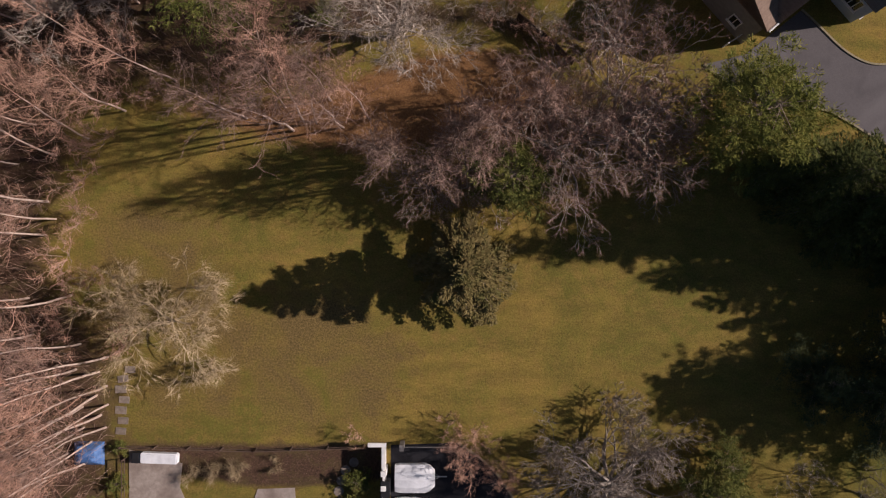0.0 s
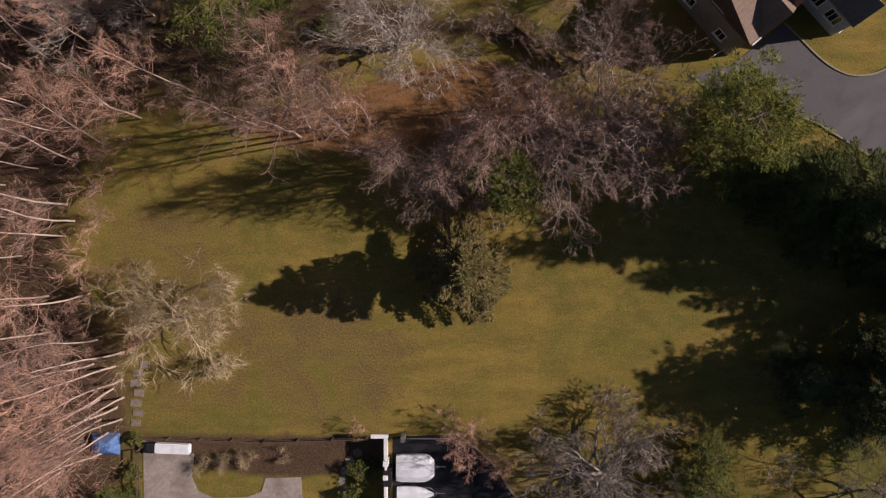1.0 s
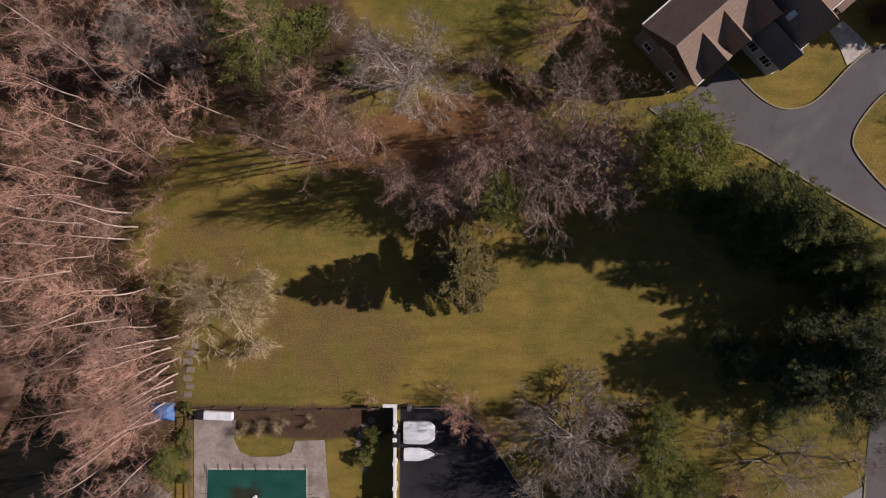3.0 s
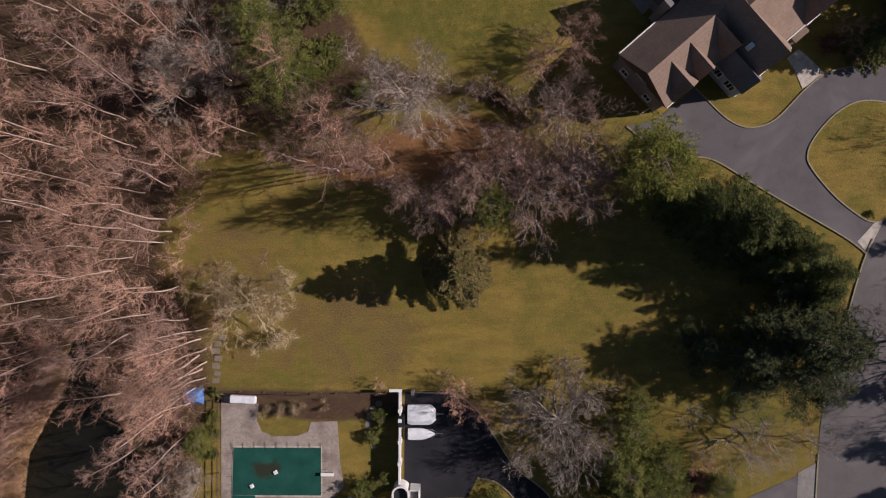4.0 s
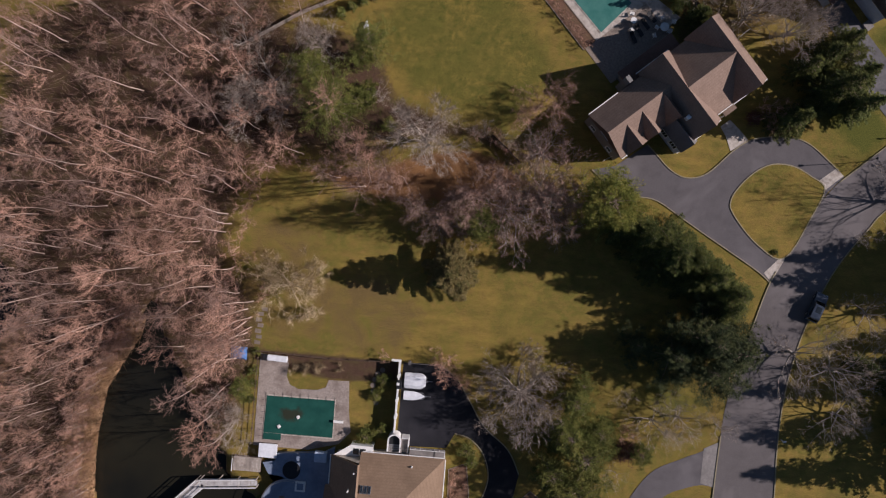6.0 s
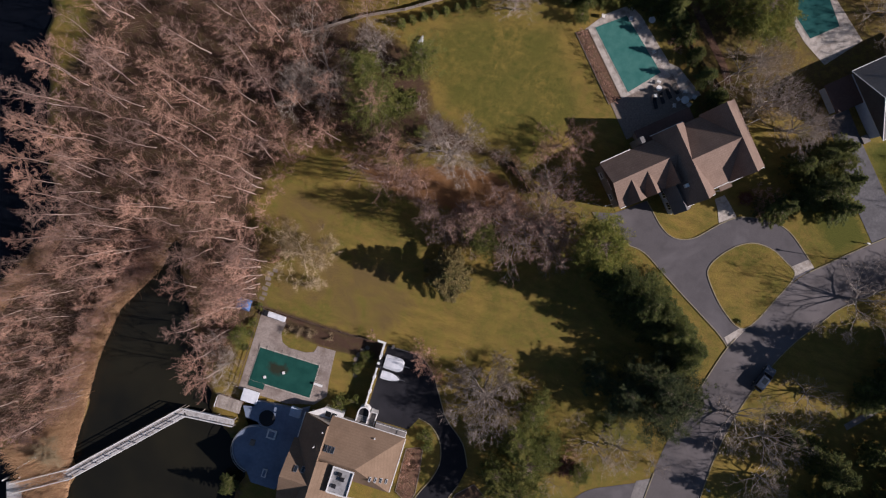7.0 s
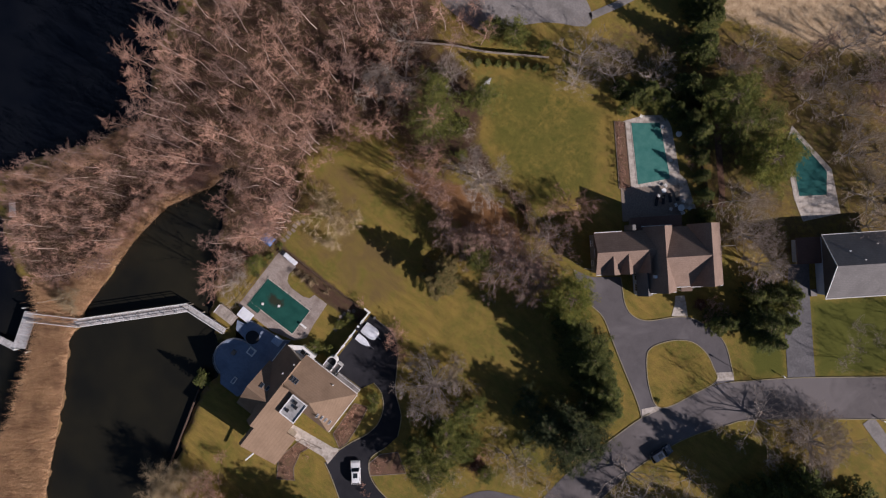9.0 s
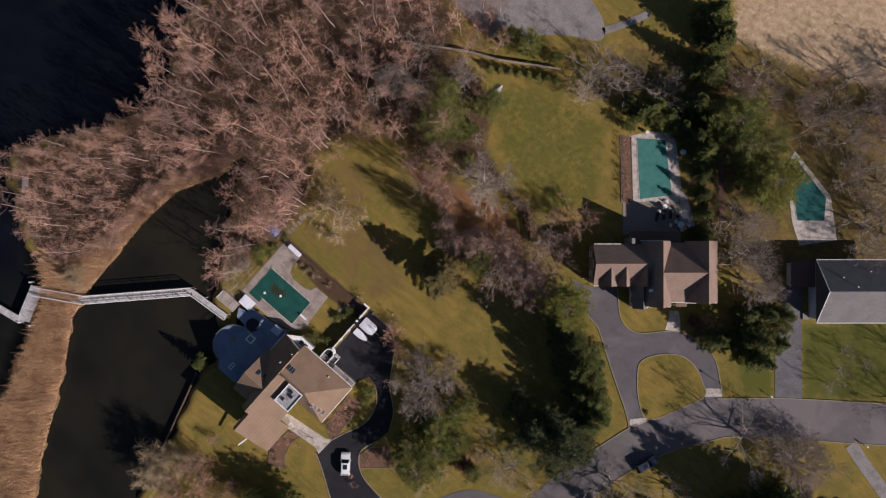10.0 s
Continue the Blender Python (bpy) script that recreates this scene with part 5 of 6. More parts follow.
willow = Kind([make_bare("willow_shrub", 81, "yellow_bark", "tan_twig", "yellow-twigged leafless willow by the water",
                         height=5.5, spread=3.8, clear=0.1, stems=4, limbs=28, rise=0.5, twigs=3000, twig_len=1.0, trunk_r=0.10, droop=0.12, tw=0.013, splay=0.4, forks=3)])
fir = Kind([make_green("conifer", 91 + k, "bark", "needle", "tall dark green conifer", 16.0, 4.3 + 0.5 * k, 30000, 0.19, "cone", slim=0.23) for k in range(3)], "evergreen screen")
far_fir = Kind([make_green("conifer", 95 + k, "bark", "needle", "dark green conifer at the far side of the gardens", 16.0, 4.4 + 0.5 * k, 12000, 0.22, "cone", slim=0.44) for k in range(2)])
pine = Kind([make_green("pine_tree", 101 + k, "bark", "pine_needle", "open-crowned dark pine with layered boughs", 13.5, 4.8, 24000, 0.19, "pine", slim=0.22, low=0.2) for k in range(2)], "evergreen screen")
holly = Kind([make_green("evergreen_tree", 111 + k, "bark", "leaf", "broad olive-green evergreen tree", 8.5, 3.6, 15000, 0.165, "round", slim=0.24) for k in range(3)])
corner_tree = Kind([make_green("evergreen_tree", 118, "bark", "bright_leaf", "large feathery olive-green evergreen beside the driveway", 10.0, 4.3, 34000, 0.15, "round", slim=0.22)])
big_oak = Kind([make_domed("bare_tree", 47 + k, "grey_bark", "grey_twig", "wide domed leafless tree with dense grey branches", height=8.6, radius=7.2, clear=0.16, depth=7, first=17, trunk_r=0.34, twigs=6, twig_len=0.7, wander=0.24, thin=0.015) for k in range(2)])
fan_tree = Kind([make_domed("bare_tree", 171 + k, "grey_bark", "grey_twig", "tall leafless tree with a dense upswept fan of grey branches", height=13.0, radius=5.0, clear=0.10, depth=7, first=7, steep=0.7, trunk_r=0.28, twigs=4, twig_len=1.0, thin=0.014) for k in range(2)])
loose_tree = Kind([make_green("evergreen_tree", 181 + k, "bark", "leaf", "open feathery olive evergreen at the edge of the wood", 13.0, 4.6, 18000, 0.16, "pine", slim=0.22, low=0.3) for k in range(2)])
slim_tree = Kind([make_bare("bare_tree", 57 + k, "bark", "brown_twig", "slender leafless tree with brown twigs",
                            height=12.0, spread=3.6, clear=0.35, limbs=16, rise=1.2, twigs=500, twig_len=1.2, trunk_r=0.18, tw=0.016, lift=0.35, taper=0.8) for k in range(2)])
pink_tree = Kind([make_bare("bare_tree", 67 + k, "bark", "pink_twig", "rounded leafless tree with dense pinkish twigs",
                            height=6.5, spread=4.4, clear=0.12, stems=3, limbs=30, rise=0.8, twigs=2000, twig_len=0.8, trunk_r=0.11, tw=0.013, splay=0.5, forks=2) for k in range(2)])
tussock = Kind([make_bare("ornamental_grass", 87, "yellow_bark", "tan_twig", "dry clump of ornamental grass in a bed", height=1.3, spread=0.8, clear=0.05, stems=6, limbs=18, rise=1.5, twigs=420, twig_len=0.7, trunk_r=0.02, droop=0.1, tw=0.011, splay=0.7, forks=0)])
lawn_tree = Kind([make_green("evergreen_tree", 121, "bark", "dry_leaf", "small conical tree with tan-green leaves standing on the lawn", 10.4, 4.1, 46000, 0.145, "cone", slim=0.30)])
hedge = Kind([make_green("arborvitae", 131, "bark", "leaf", "small clipped arborvitae in a row", 2.6, 0.75, 1200, 0.13, "cone")], "arborvitae row")
low_green = Kind([make_green("evergreen_shrub", 141 + k, "bark", "leaf", "low rounded green shrub", 1.6, 1.3, 2200, 0.12, "round", low=0.0) for k in range(2)])
red_shrub = Kind([make_green("red_shrub", 151, "bark", "red_leaf", "rounded shrub with dull reddish leaves", 2.6, 1.8, 3000, 0.12, "round", low=0.0)])


def dry(x, y, margin=1.0):
    """Whether a place stands clear of the water."""
    X, Y = np.array([x]), np.array([y])
    return max(reach(X, Y, LAKE)[0], reach(X, Y, CHANNEL)[0]) < -margin


def scatter(poly, gap, count, margin=1.0, seed=1, keep=()):
    """Uneven places inside an outline, no two nearer than gap."""
    r = random.Random(seed)
    xs, ys = [p[0] for p in poly], [p[1] for p in poly]
    out = list(keep)
    for _ in range(count * 30):
        x, y = r.uniform(min(xs), max(xs)), r.uniform(min(ys), max(ys))
        if inside(np.array([x]), np.array([y]), poly)[0] and all((x - a) ** 2 + (y - b) ** 2 > gap * gap for a, b in out) and dry(x, y, margin):
            out.append((x, y))
            if len(out) >= count + len(keep):
                break
    return out[len(keep):]


EDGE_BIRCHES = [(-11.9, 11.0), (-16.8, 11.3), (-22.9, 14.5), (-27.3, 11.9), (-35.6, 17.2), (-34.0, 4.1), (-33.3, 2.6), (-34.1, 1.2), (-28.8, -9.3), (-29.6, -10.6), (-28.9, -11.8), (-28.8, -13.4),
                (-29.4, -14.3), (-29.0, -15.4), (-30.2, -16.6), (-29.8, -12.6), (-31.0, -13.6), (-30.6, -18.4), (-31.6, -10.4), (-30.9, -15.4), (-32.2, -17.6), (-10.8, 10.9), (-13.5, 12.2), (-38.8, 2.7), (-39.5, 9.5), (-31.2, -8.2), (-32.0, -4.0), (-36, 19.5), (-30.5, 9.5), (-12.8, 10.2), (-18, 20.4), (-26.1, 21.2), (-8.5, 10.5), (-6.2, 11.2), (-9.6, 12.8), (-14.6, 14.2)]
for x, y in EDGE_BIRCHES:
    birch.put(x, y, rnd.uniform(0.85, 1.08))
for x, y in scatter(WOODS, 2.9, 150, 1.2, 3, EDGE_BIRCHES):
    if (x + 55) ** 2 + (y - 18) ** 2 > 36 and (y < 8 or rnd.random() < (0.7 if x < -36 else 0.5)):
        birch.put(x, y, rnd.uniform(0.72, 1.05))
for x, y in scatter(PENINSULA, 2.8, 62, 0.8, 4):
    birch.put(x, y, rnd.uniform(0.42, 0.72))
for x, y in scatter([(-45, 45), (-31, 40), (-24, 32), (-20, 40), (-28, 52), (-45, 60), (-60, 50), (-66, 34)], 3.4, 34, 1.2, 5):
    birch.put(x, y, rnd.uniform(0.65, 0.9))
for x, y in scatter(WOODS, 2.6, 85, 1.0, 6):
    bush.put(x, y, rnd.uniform(0.8, 1.6))
for x, y in scatter(PENINSULA, 2.4, 45, 0.8, 7):
    bush.put(x, y, rnd.uniform(0.8, 1.4))
# brush hanging over the channel's west bank
for k, (x, y) in enumerate(smooth_line([(-45.6, -11.0), (-47.0, -16.0), (-51.6, -24.8), (-52.7, -34.0), (-52.0, -42.0)], step=8)):
    bush.put(x - rnd.uniform(0.2, 2.6), y + rnd.uniform(-0.6, 0.6), rnd.uniform(0.6, 1.1))
    if k % 2:
        birch.put(x - rnd.uniform(-0.2, 0.6), y, rnd.uniform(0.34, 0.52))

# single trees
for x, y, s in ((9.1, 8.4, 1.0), (14.4, 10.6, 1.1), (11.8, 9.6, 0.8), (2.0, 6.4, 0.62), (-1.0, 5.2, 0.5), (17.4, 9.6, 0.6), (14.3, 17.4, 0.74)):
    maple.put(x, y, s)
for x, y, s in ((42.6, 49.5, 0.6), (2.6, 54.6, 0.5), (25.6, 64.6, 0.6), (39.0, -21.6, 0.6), (35.0, -22.4, 0.6), (-28.2, 25.4, 0.8), (-3.0, 50.5, 0.85), (4.4, 51.6, 0.7), (-1.0, 46.8, 0.65), (44.6, 42.2, 0.9),
                (39.2, 46.4, 0.75), (48.5, 44.5, 0.6), (86.5, 50.5, 0.9), (51.9, 68.2, 0.8), (60.4, 63.8, 0.85), (63.7, 59.3, 0.7), (57, 71, 0.7), (66, 66, 0.8), (61.6, -12.0, 0.95), (63.5, -19.0, 0.8), (66.8, -3.0, 0.7), (11.5, 55.8, 0.6), (45.5, -22.5, 0.4), (-33, 31, 0.75)):
    oak.put(x, y, s)
pale_tree.put(-22.8, -6.1, 1.08)
for x, y, s in ((-31.6, -5.0, 1.1), (-32.4, -1.0, 1.2), (-31.5, 2.6, 1.0), (-31.0, 6.0, 1.2), (-29.4, 9.4, 1.1), (-27.6, -7.6, 1.0), (-30.2, -2.4, 0.8), (-28.4, 12.6, 1.1), (-25.0, 13.6, 1.0), (-20.6, 12.9, 0.9), (-17.0, 13.0, 1.0), (-12.6, 13.4, 0.9)):
    bush.put(x, y, s)
big_oak.put(14.2, -19.8, 1.0)
big_oak.put(81.4, 17.8, 0.95)
for x, y, s in ((-3.9, 18.4, 1.2), (-29.4, -26.4, 0.42), (-26.8, 21.6, 0.8), (-31.6, 20.8, 0.85), (51.0, 39.5, 0.9), (-21.5, 31.5, 0.7)):
    fan_tree.put(x, y, s)
corner_tree.put(24.5, 10.5, 1.1)
loose_tree.put(-18.8, 21.6, 1.0)
loose_tree.put(-21.0, 26.4, 0.8)
loose_tree.put(29.5, 58.0, 0.95)
loose_tree.put(-13.4, 31.4, 0.7)
corner_tree.put(38.4, 55.6, 1.25)
for x, y, s in ((14.3, 25.5, 1.05), (11.2, 23.4, 0.7), (2.4, -16.8, 0.62), (4.6, -18.8, 0.55), (50.6, 25.8, 0.6), (-9.4, -63.4, 0.95), (-5.6, -66.4, 0.9), (-11.6, -70.0, 1.1), (-1.0, -64.0, 0.7), (-4.0, -71.5, 1.0), (3.0, -66.5, 0.9), (-10.6, -57.6, 0.4)):
    pink_tree.put(x, y, s)
for x, y, s in ((-18.6, -18.6, 1.0), (-20.4, -18.9, 1.1), (-17.4, -18.9, 0.8), (-21.6, -19.6, 0.7), (-14.2, -18.4, 0.7)):
    tussock.put(x, y, s)
for x, y, s in ((-3.0, 7.6, 1.0), (0.5, 8.2, 0.95), (3.2, 7.2, 0.9), (-6.0, 8.8, 0.9), (-0.8, 6.2, 0.85), (5.4, 9.6, 1.0), (7.4, 11.4, 0.95), (6.5, 13.2, 0.8), (2.4, 9.4, 0.9)):
    slim_tree.put(x, y, s)
for x, y, s in ((1.0, -15.4, 0.8), (-7.5, -15.9, 0.55), (-2.5, -62.8, 1.2), (-8.8, -62.6, 1.5), (-5.5, -66, 1.2), (2.5, -61, 1.0),
                (7, 19.5, 0.8), (4, 19.8, 0.7), (9.8, 17.8, 0.8), (5.2, -37.8, 0.5), (6.2, -40.2, 0.5), (5.0, -35.5, 0.45), (3.0, -47.6, 0.35), (1.0, -48.4, 0.35), (15.0, -44.6, 0.5), (17, -46, 0.5), (31, -24.5, 0.9), (33, -27.0, 0.7), (26.9, 48.2, 0.5), (28.0, 47.0, 0.5), (9.5, 26.5, 0.6), (50.4, 25.8, 1.3), (49.0, 27.5, 1.0), (7.2, -35.0, 0.4)):
    bush.put(x, y, s)
for x, y, s in ((5.0, -39.3, 0.40), (4.8, -37.1, 0.42), (4.9, -35.1, 0.40), (5.2, -33.4, 0.38), (6.6, -38.4, 0.35), (7.0, -40.6, 0.30), (6.5, -35.5, 0.35), (-0.2, -49.9, 0.30), (0.1, -48.2, 0.30), (0.7, -46.4, 0.30), (2.0, -45.6, 0.28), (0.4, -51.9, 0.30), (2.1, -52.8, 0.32), (15.2, -39.9, 0.35), (16.6, -38.1, 0.40), (16.4, -40.6, 0.35), (11.7, 44.7, 0.52), (12.7, 43.7, 0.52), (13.6, 42.6, 0.52), (14.5, 41.5, 0.52), (15.5, 40.5, 0.52), (16.4, 39.4, 0.52), (17.4, 38.4, 0.52), (18.3, 37.3, 0.52), (19.3, 36.2, 0.52), (20.2, 35.2, 0.52)):
    bush.put(x, y, s)
for x, y, s in ((-30.0, -28.0, 0.95), (-32.0, -25.6, 0.8), (-28.6, -31.5, 0.7), (32.3, 74.1, 0.9), (23.1, 69.0, 0.9), (41.4, 77.4, 0.9), (28, 72, 0.8), (36, 73, 0.9), (47, 76, 1.0), (50, 70, 0.9), (43, 71, 0.8), (18, 66.5, 0.7),
                (55, 74, 1.0), (60, 68, 0.9), (63, 62, 1.0), (57, 66, 0.8), (27, 63, 0.7), (65, 9, 0.6), (10.5, 59.5, 0.7), (30, -19.5, 0.6), (1.3, 21.2, 0.5), (3.4, 20.9, 0.45), (5.6, 20.3, 0.5), (8.2, 19.5, 0.55), (10.4, 18.4, 0.5), (14.0, 20.0, 0.6), (36.8, -19.4, 0.75), (-1.2, 21.6, 0.45), (-8.5, 22.0, 0.55), (-11.8, 24.5, 0.6), (33.8, 74.2, 0.9), (23.2, 67.3, 0.8), (44.9, 74.9, 0.9), (20.5, -36.0, 0.6), (27.8, -36.5, 0.6), (29, -31, 0.7), (37.5, -24.5, 0.7), (12.4, 18.6, 0.5), (42.5, 48.5, 0.8), (76.9, 38.7, 0.75), (76.4, 35.1, 0.75), (74.1, 42.4, 0.7), (80.0, 43.0, 0.6), (80, 17, 0.8), (84, 20.5, 0.8), (78, 9.5, 0.7), (88.5, 22, 0.8), (70.5, 8.8, 0.5)):
    grey_bush.put(x, y, s)
for x, y, s in ((-16.2, -67.6, 1.35), (-12.6, -65.4, 1.0), (-15.0, -71.5, 1.0)):
    willow.put(x, y, s)
willow.put(-54.0, -51.6, 0.8)

# dark tangle of trees between the far gardens and the sand
for k, (x, y) in enumerate(scatter([(18.8, 68.9), (42.0, 91.8), (50.6, 94.8), (59.2, 85.2), (42.4, 74.1), (35.4, 69.6), (22.8, 66.2)], 4.6, 26, 1.0, 12)):
    (oak, maple, slim_tree)[k % 3].put(x, y, rnd.uniform(0.6, 0.85))
for x, y, s in ((52.1, 71.9, 0.80), (61.1, 67.7, 0.80), (46.2, 74.2, 0.70), (59.0, 73.5, 0.90), (43.7, 44.7, 0.70), (42.0, 50.0, 0.60), (43.9, 41.1, 0.60), (48.8, 43.2, 0.60), (70.0, 15.0, 0.95), (55.8, -10.0, 0.90), (94.1, 42.5, 1.00), (-0.8, 45.3, 0.55), (-0.7, 53.7, 0.60)):
    oak.put(x, y, s)
for x, y, s in ((20.1, 57.9, 0.40), (23.1, 55.2, 0.42), (25.6, 52.1, 0.40), (28.5, 49.4, 0.40), (31.0, 46.3, 0.40), (34.0, 43.7, 0.40), (36.4, 40.5, 0.45), (7.9, 75.1, 0.70), (12.5, 71.6, 0.70), (15.1, 66.3, 0.65)):
    far_fir.put(x, y, s)
for x, y, s in ((10.3, 47.3, 0.40), (10.9, 50.4, 0.40), (13.9, 52.0, 0.55), (17.5, 52.7, 0.55), (20.8, 53.2, 0.40), (26.8, 63.7, 0.90), (41.1, 55.3, 0.90)):
    holly.put(x, y, s)
# firs added beyond the teal pool to throw shade over the far lawn
for x, y, s in ((9.9, 50.3, 0.50), (11.6, 52.6, 0.55), (7.1, 50.1, 0.45), (14.9, 53.2, 0.50), (18.5, 53.4, 0.45)):
    far_fir.put(x, y, s)
# the four largest, x 86 to 97, are unseen, added to darken the ground westward
for x, y, s in ((58.0, 30.4, 0.8), (60.8, 28.4, 0.72), (56.2, 36.2, 0.58), (62.0, 33.4, 0.55), (59.4, 38.6, 0.5), (93.0, -4.0, 1.15), (90.0, -12.0, 1.1), (86.0, -17.0, 1.05), (97.0, 3.0, 1.1), (80.0, -9.5, 0.55), (76.5, -1.5, 0.45)):
    far_fir.put(x, y, s)
for x, y, s in ((33.5, 62.1, 0.80), (39.7, 59.4, 0.75)):
    loose_tree.put(x, y, s)

# evergreens
for x, y, s in ((27.2, 6.8, 0.6), (30.4, 6.0, 0.8), (33.9, 4.5, 1.05), (36.8, 2.8, 0.96), (40.5, 1.2, 0.85), (43.2, -1.6, 0.8), (38.0, -0.2, 0.7), (43.6, -4.4, 0.7), (33.0, 1.5, 0.5)):
    fir.put(x, y, s)
# (80.5, -26.4) and (76, -21) are unseen, added to cast pointed shadows
for x, y, s in ((55.6, 28.6, 0.6), (53.4, 33.8, 0.5), (52.4, 25.8, 0.6), (50.4, 24.8, 0.42), (11.4, 71.4, 0.8), (14.9, 65.6, 0.75), (8, 74, 0.7), (21.5, 53.5, 0.55), (17, 58, 0.7), (25, 53, 0.6),
                (80.5, -26.4, 1.1), (76, -21, 0.95), (73, -13.5, 0.85), (-23.2, -47.8, 0.35), (84.5, 9.4, 1.12), (82, 5.6, 1.08), (86.5, 4, 1.1), (79.5, 1.5, 0.85), (90, 7, 1.1), (66, -11, 0.42), (96, 13, 1.0), (93, 9, 0.9)):
    far_fir.put(x, y, s)
for x, y, s in ((40.2, -8.5, 0.96), (44.2, -9.6, 0.95), (36.4, -11.6, 0.76), (31.0, -10.8, 0.5), (42.0, -13.0, 0.8)):
    pine.put(x, y, s)
for x, y, s in ((23.5, -17.6, 0.5), (25.3, 60.4, 1.3), (30.4, 60.6, 0.7), (28.4, 63.0, 0.7), (23.1, 60.6, 0.9), (-14.2, 30.0, 0.55), (-15.8, 45.4, 0.75), (-20, 44, 0.6), (-10, 47.6, 0.4), (5.6, 6.0, 0.9),
                (-29.0, -22.6, 0.45), (20.2, -26.2, 0.6), (57.5, 33.0, 0.5), (33.5, -27.5, 0.5), (10, -57, 1.1), (15, -58.5, 1.2), (4, -60.5, 0.8), (60.5, 36.5, 0.6)):
    holly.put(x, y, s)
lawn_tree.put(1.9, -1.4, 1.08)
for x, y, s in ((22.4, -20.4, 0.75), (24.6, -28.6, 0.95), (21.6, -25.0, 0.9), (19.6, -31.4, 0.85), (23.6, -34.0, 1.05), (26.6, -24.4, 0.7)):
    holly.put(x, y, s, tall=0.95)
for k in range(8):
    hedge.put(-18.8 + 1.66 * k, 37.1 + 1.05 * k, rnd.uniform(0.9, 1.1))
for x, y, s in ((-27.6, -17.0, 0.5), (-27.7, -20.0, 0.6), (-27.8, -22.0, 0.65), (-27.8, -24.5, 0.6), (-9.2, -28.6, 1.2), (-7.0, -27.8, 0.9), (52.4, 5.4, 0.35), (-7.2, -19.8, 0.8), (-8.2, -22.2, 0.8), (-15.0, 23.4, 1.6), (-13.6, 25.0, 1.4), (-9.8, 20.0, 0.9), (17, 52.6, 1.0), (20, 54.5, 1.0), (-25.3, -39.9, 0.35), (6.6, -29.8, 1.0), (7.6, -31.5, 0.8)):
    low_green.put(x, y, s)
for x, y, s in ((31.5, -27.5, 1.0), (47.0, 26.0, 0.7)):
    red_shrub.put(x, y, s)
for kind in (far_fir, fan_tree, loose_tree, pink_tree, tussock, corner_tree, big_oak, slim_tree, birch, maple, oak, pale_tree, bush, grey_bush, willow, fir, pine, holly, lawn_tree, hedge, low_green, red_shrub):
    kind.done()


# ---- reeds and dead brush: too many to count ----
def stalks(poly, count, tall, wide, mat, name, label, seed, lean=(0.0, 0.0), low=0.3, margin=0.3):
    r = np.random.default_rng(seed)
    xs, ys = [p[0] for p in poly], [p[1] for p in poly]
    x, y = r.uniform(max(min(xs), -100), max(xs), count * 4), r.uniform(max(min(ys), -100), max(ys), count * 4)
    ok = inside(x, y, poly) & (np.maximum(reach(x, y, LAKE), reach(x, y, CHANNEL)) < -margin)
    x, y = x[ok][:count], y[ok][:count]
    n = len(x)
    a = r.uniform(0, math.tau, n)
    h = tall * r.uniform(low, 1.0, n)
    tip = np.stack([x + lean[0] * h + r.normal(0, 0.35, n) * h, y + lean[1] * h + r.normal(0, 0.35, n) * h, h * 0.95], 1)
    w = np.stack([np.cos(a), np.sin(a), 0 * a], 1) * wide
    v = np.stack([-np.sin(a), np.cos(a), 0 * a], 1) * wide
    base = np.stack([x, y, np.full(n, -0.15)], 1)
    V = np.stack([base - w, base + w, base + v * 1.5, tip], 1).reshape(-1, 3)
    i = np.arange(n) * 4
    F = np.concatenate([np.stack([i, i + 1, i + 3], 1), np.stack([i + 1, i + 2, i + 3], 1), np.stack([i + 2, i, i + 3], 1)])
    return tagged(new(name, mesh_from(name, V.tolist(), F.tolist(), M[mat])), label, {"reed": "reeds", "grass": "grass", "sapling": "saplings"}.get(mat, "brush"), kind="stuff")


stalks(MARSH, 42000, 2.7, 0.045, "reed", "reeds", "dense dry russet reeds along the channel", 21, (-0.42, -0.22))
stalks([(-79, -41), (-70, -25), (-66, -15), (-63, -14), (-67, -26), (-76, -42)], 6000, 2.2, 0.03, "reed", "reeds", "dry reeds fringing the lake shore", 22)
stalks([(-52, -36), (-51, -48), (-56, -52), (-58, -44)], 5000, 1.6, 0.03, "reed", "reeds", "pale reeds on the point", 23)
stalks(WOODS, 5000, 5.0, 0.018, "sapling", "saplings", "thicket of thin leafless saplings", 31, low=0.2)
stalks(PENINSULA, 8000, 4.0, 0.018, "sapling", "saplings", "thicket of thin leafless saplings on the point", 32, (-0.05, 0.0), low=0.2)
stalks([(-31, 40), (-24, 32), (-20, 40), (-28, 52), (-60, 50), (-66, 34), (-45, 45)], 2500, 5.0, 0.018, "sapling", "saplings", "thicket of thin leafless saplings", 33, low=0.2)
stalks([(-44, -13), (-48, -13), (-54, -24), (-56, -34), (-55, -44), (-51, -45), (-51.6, -34.5), (-50.6, -25)], 9000, 2.8, 0.03, "reed", "reeds", "dry reeds along the channel bank", 34, (-0.1, 0.0), margin=-0.4)
stalks(SAND, 9000, 0.7, 0.03, "brush", "dead_brush", "low dry scrub on pale sand", 35, low=0.2)
stalks(GLADE, 5000, 0.5, 0.014, "brush", "dead_brush", "dead stems in the glade", 36, low=0.1)
stalks(WOODS, 16000, 0.55, 0.014, "brush", "dead_brush", "dead stems and fallen twigs over leaf litter", 24, low=0.1)
stalks(PENINSULA, 9000, 0.9, 0.016, "brush", "dead_brush", "dead stems under the birches", 25, low=0.1)
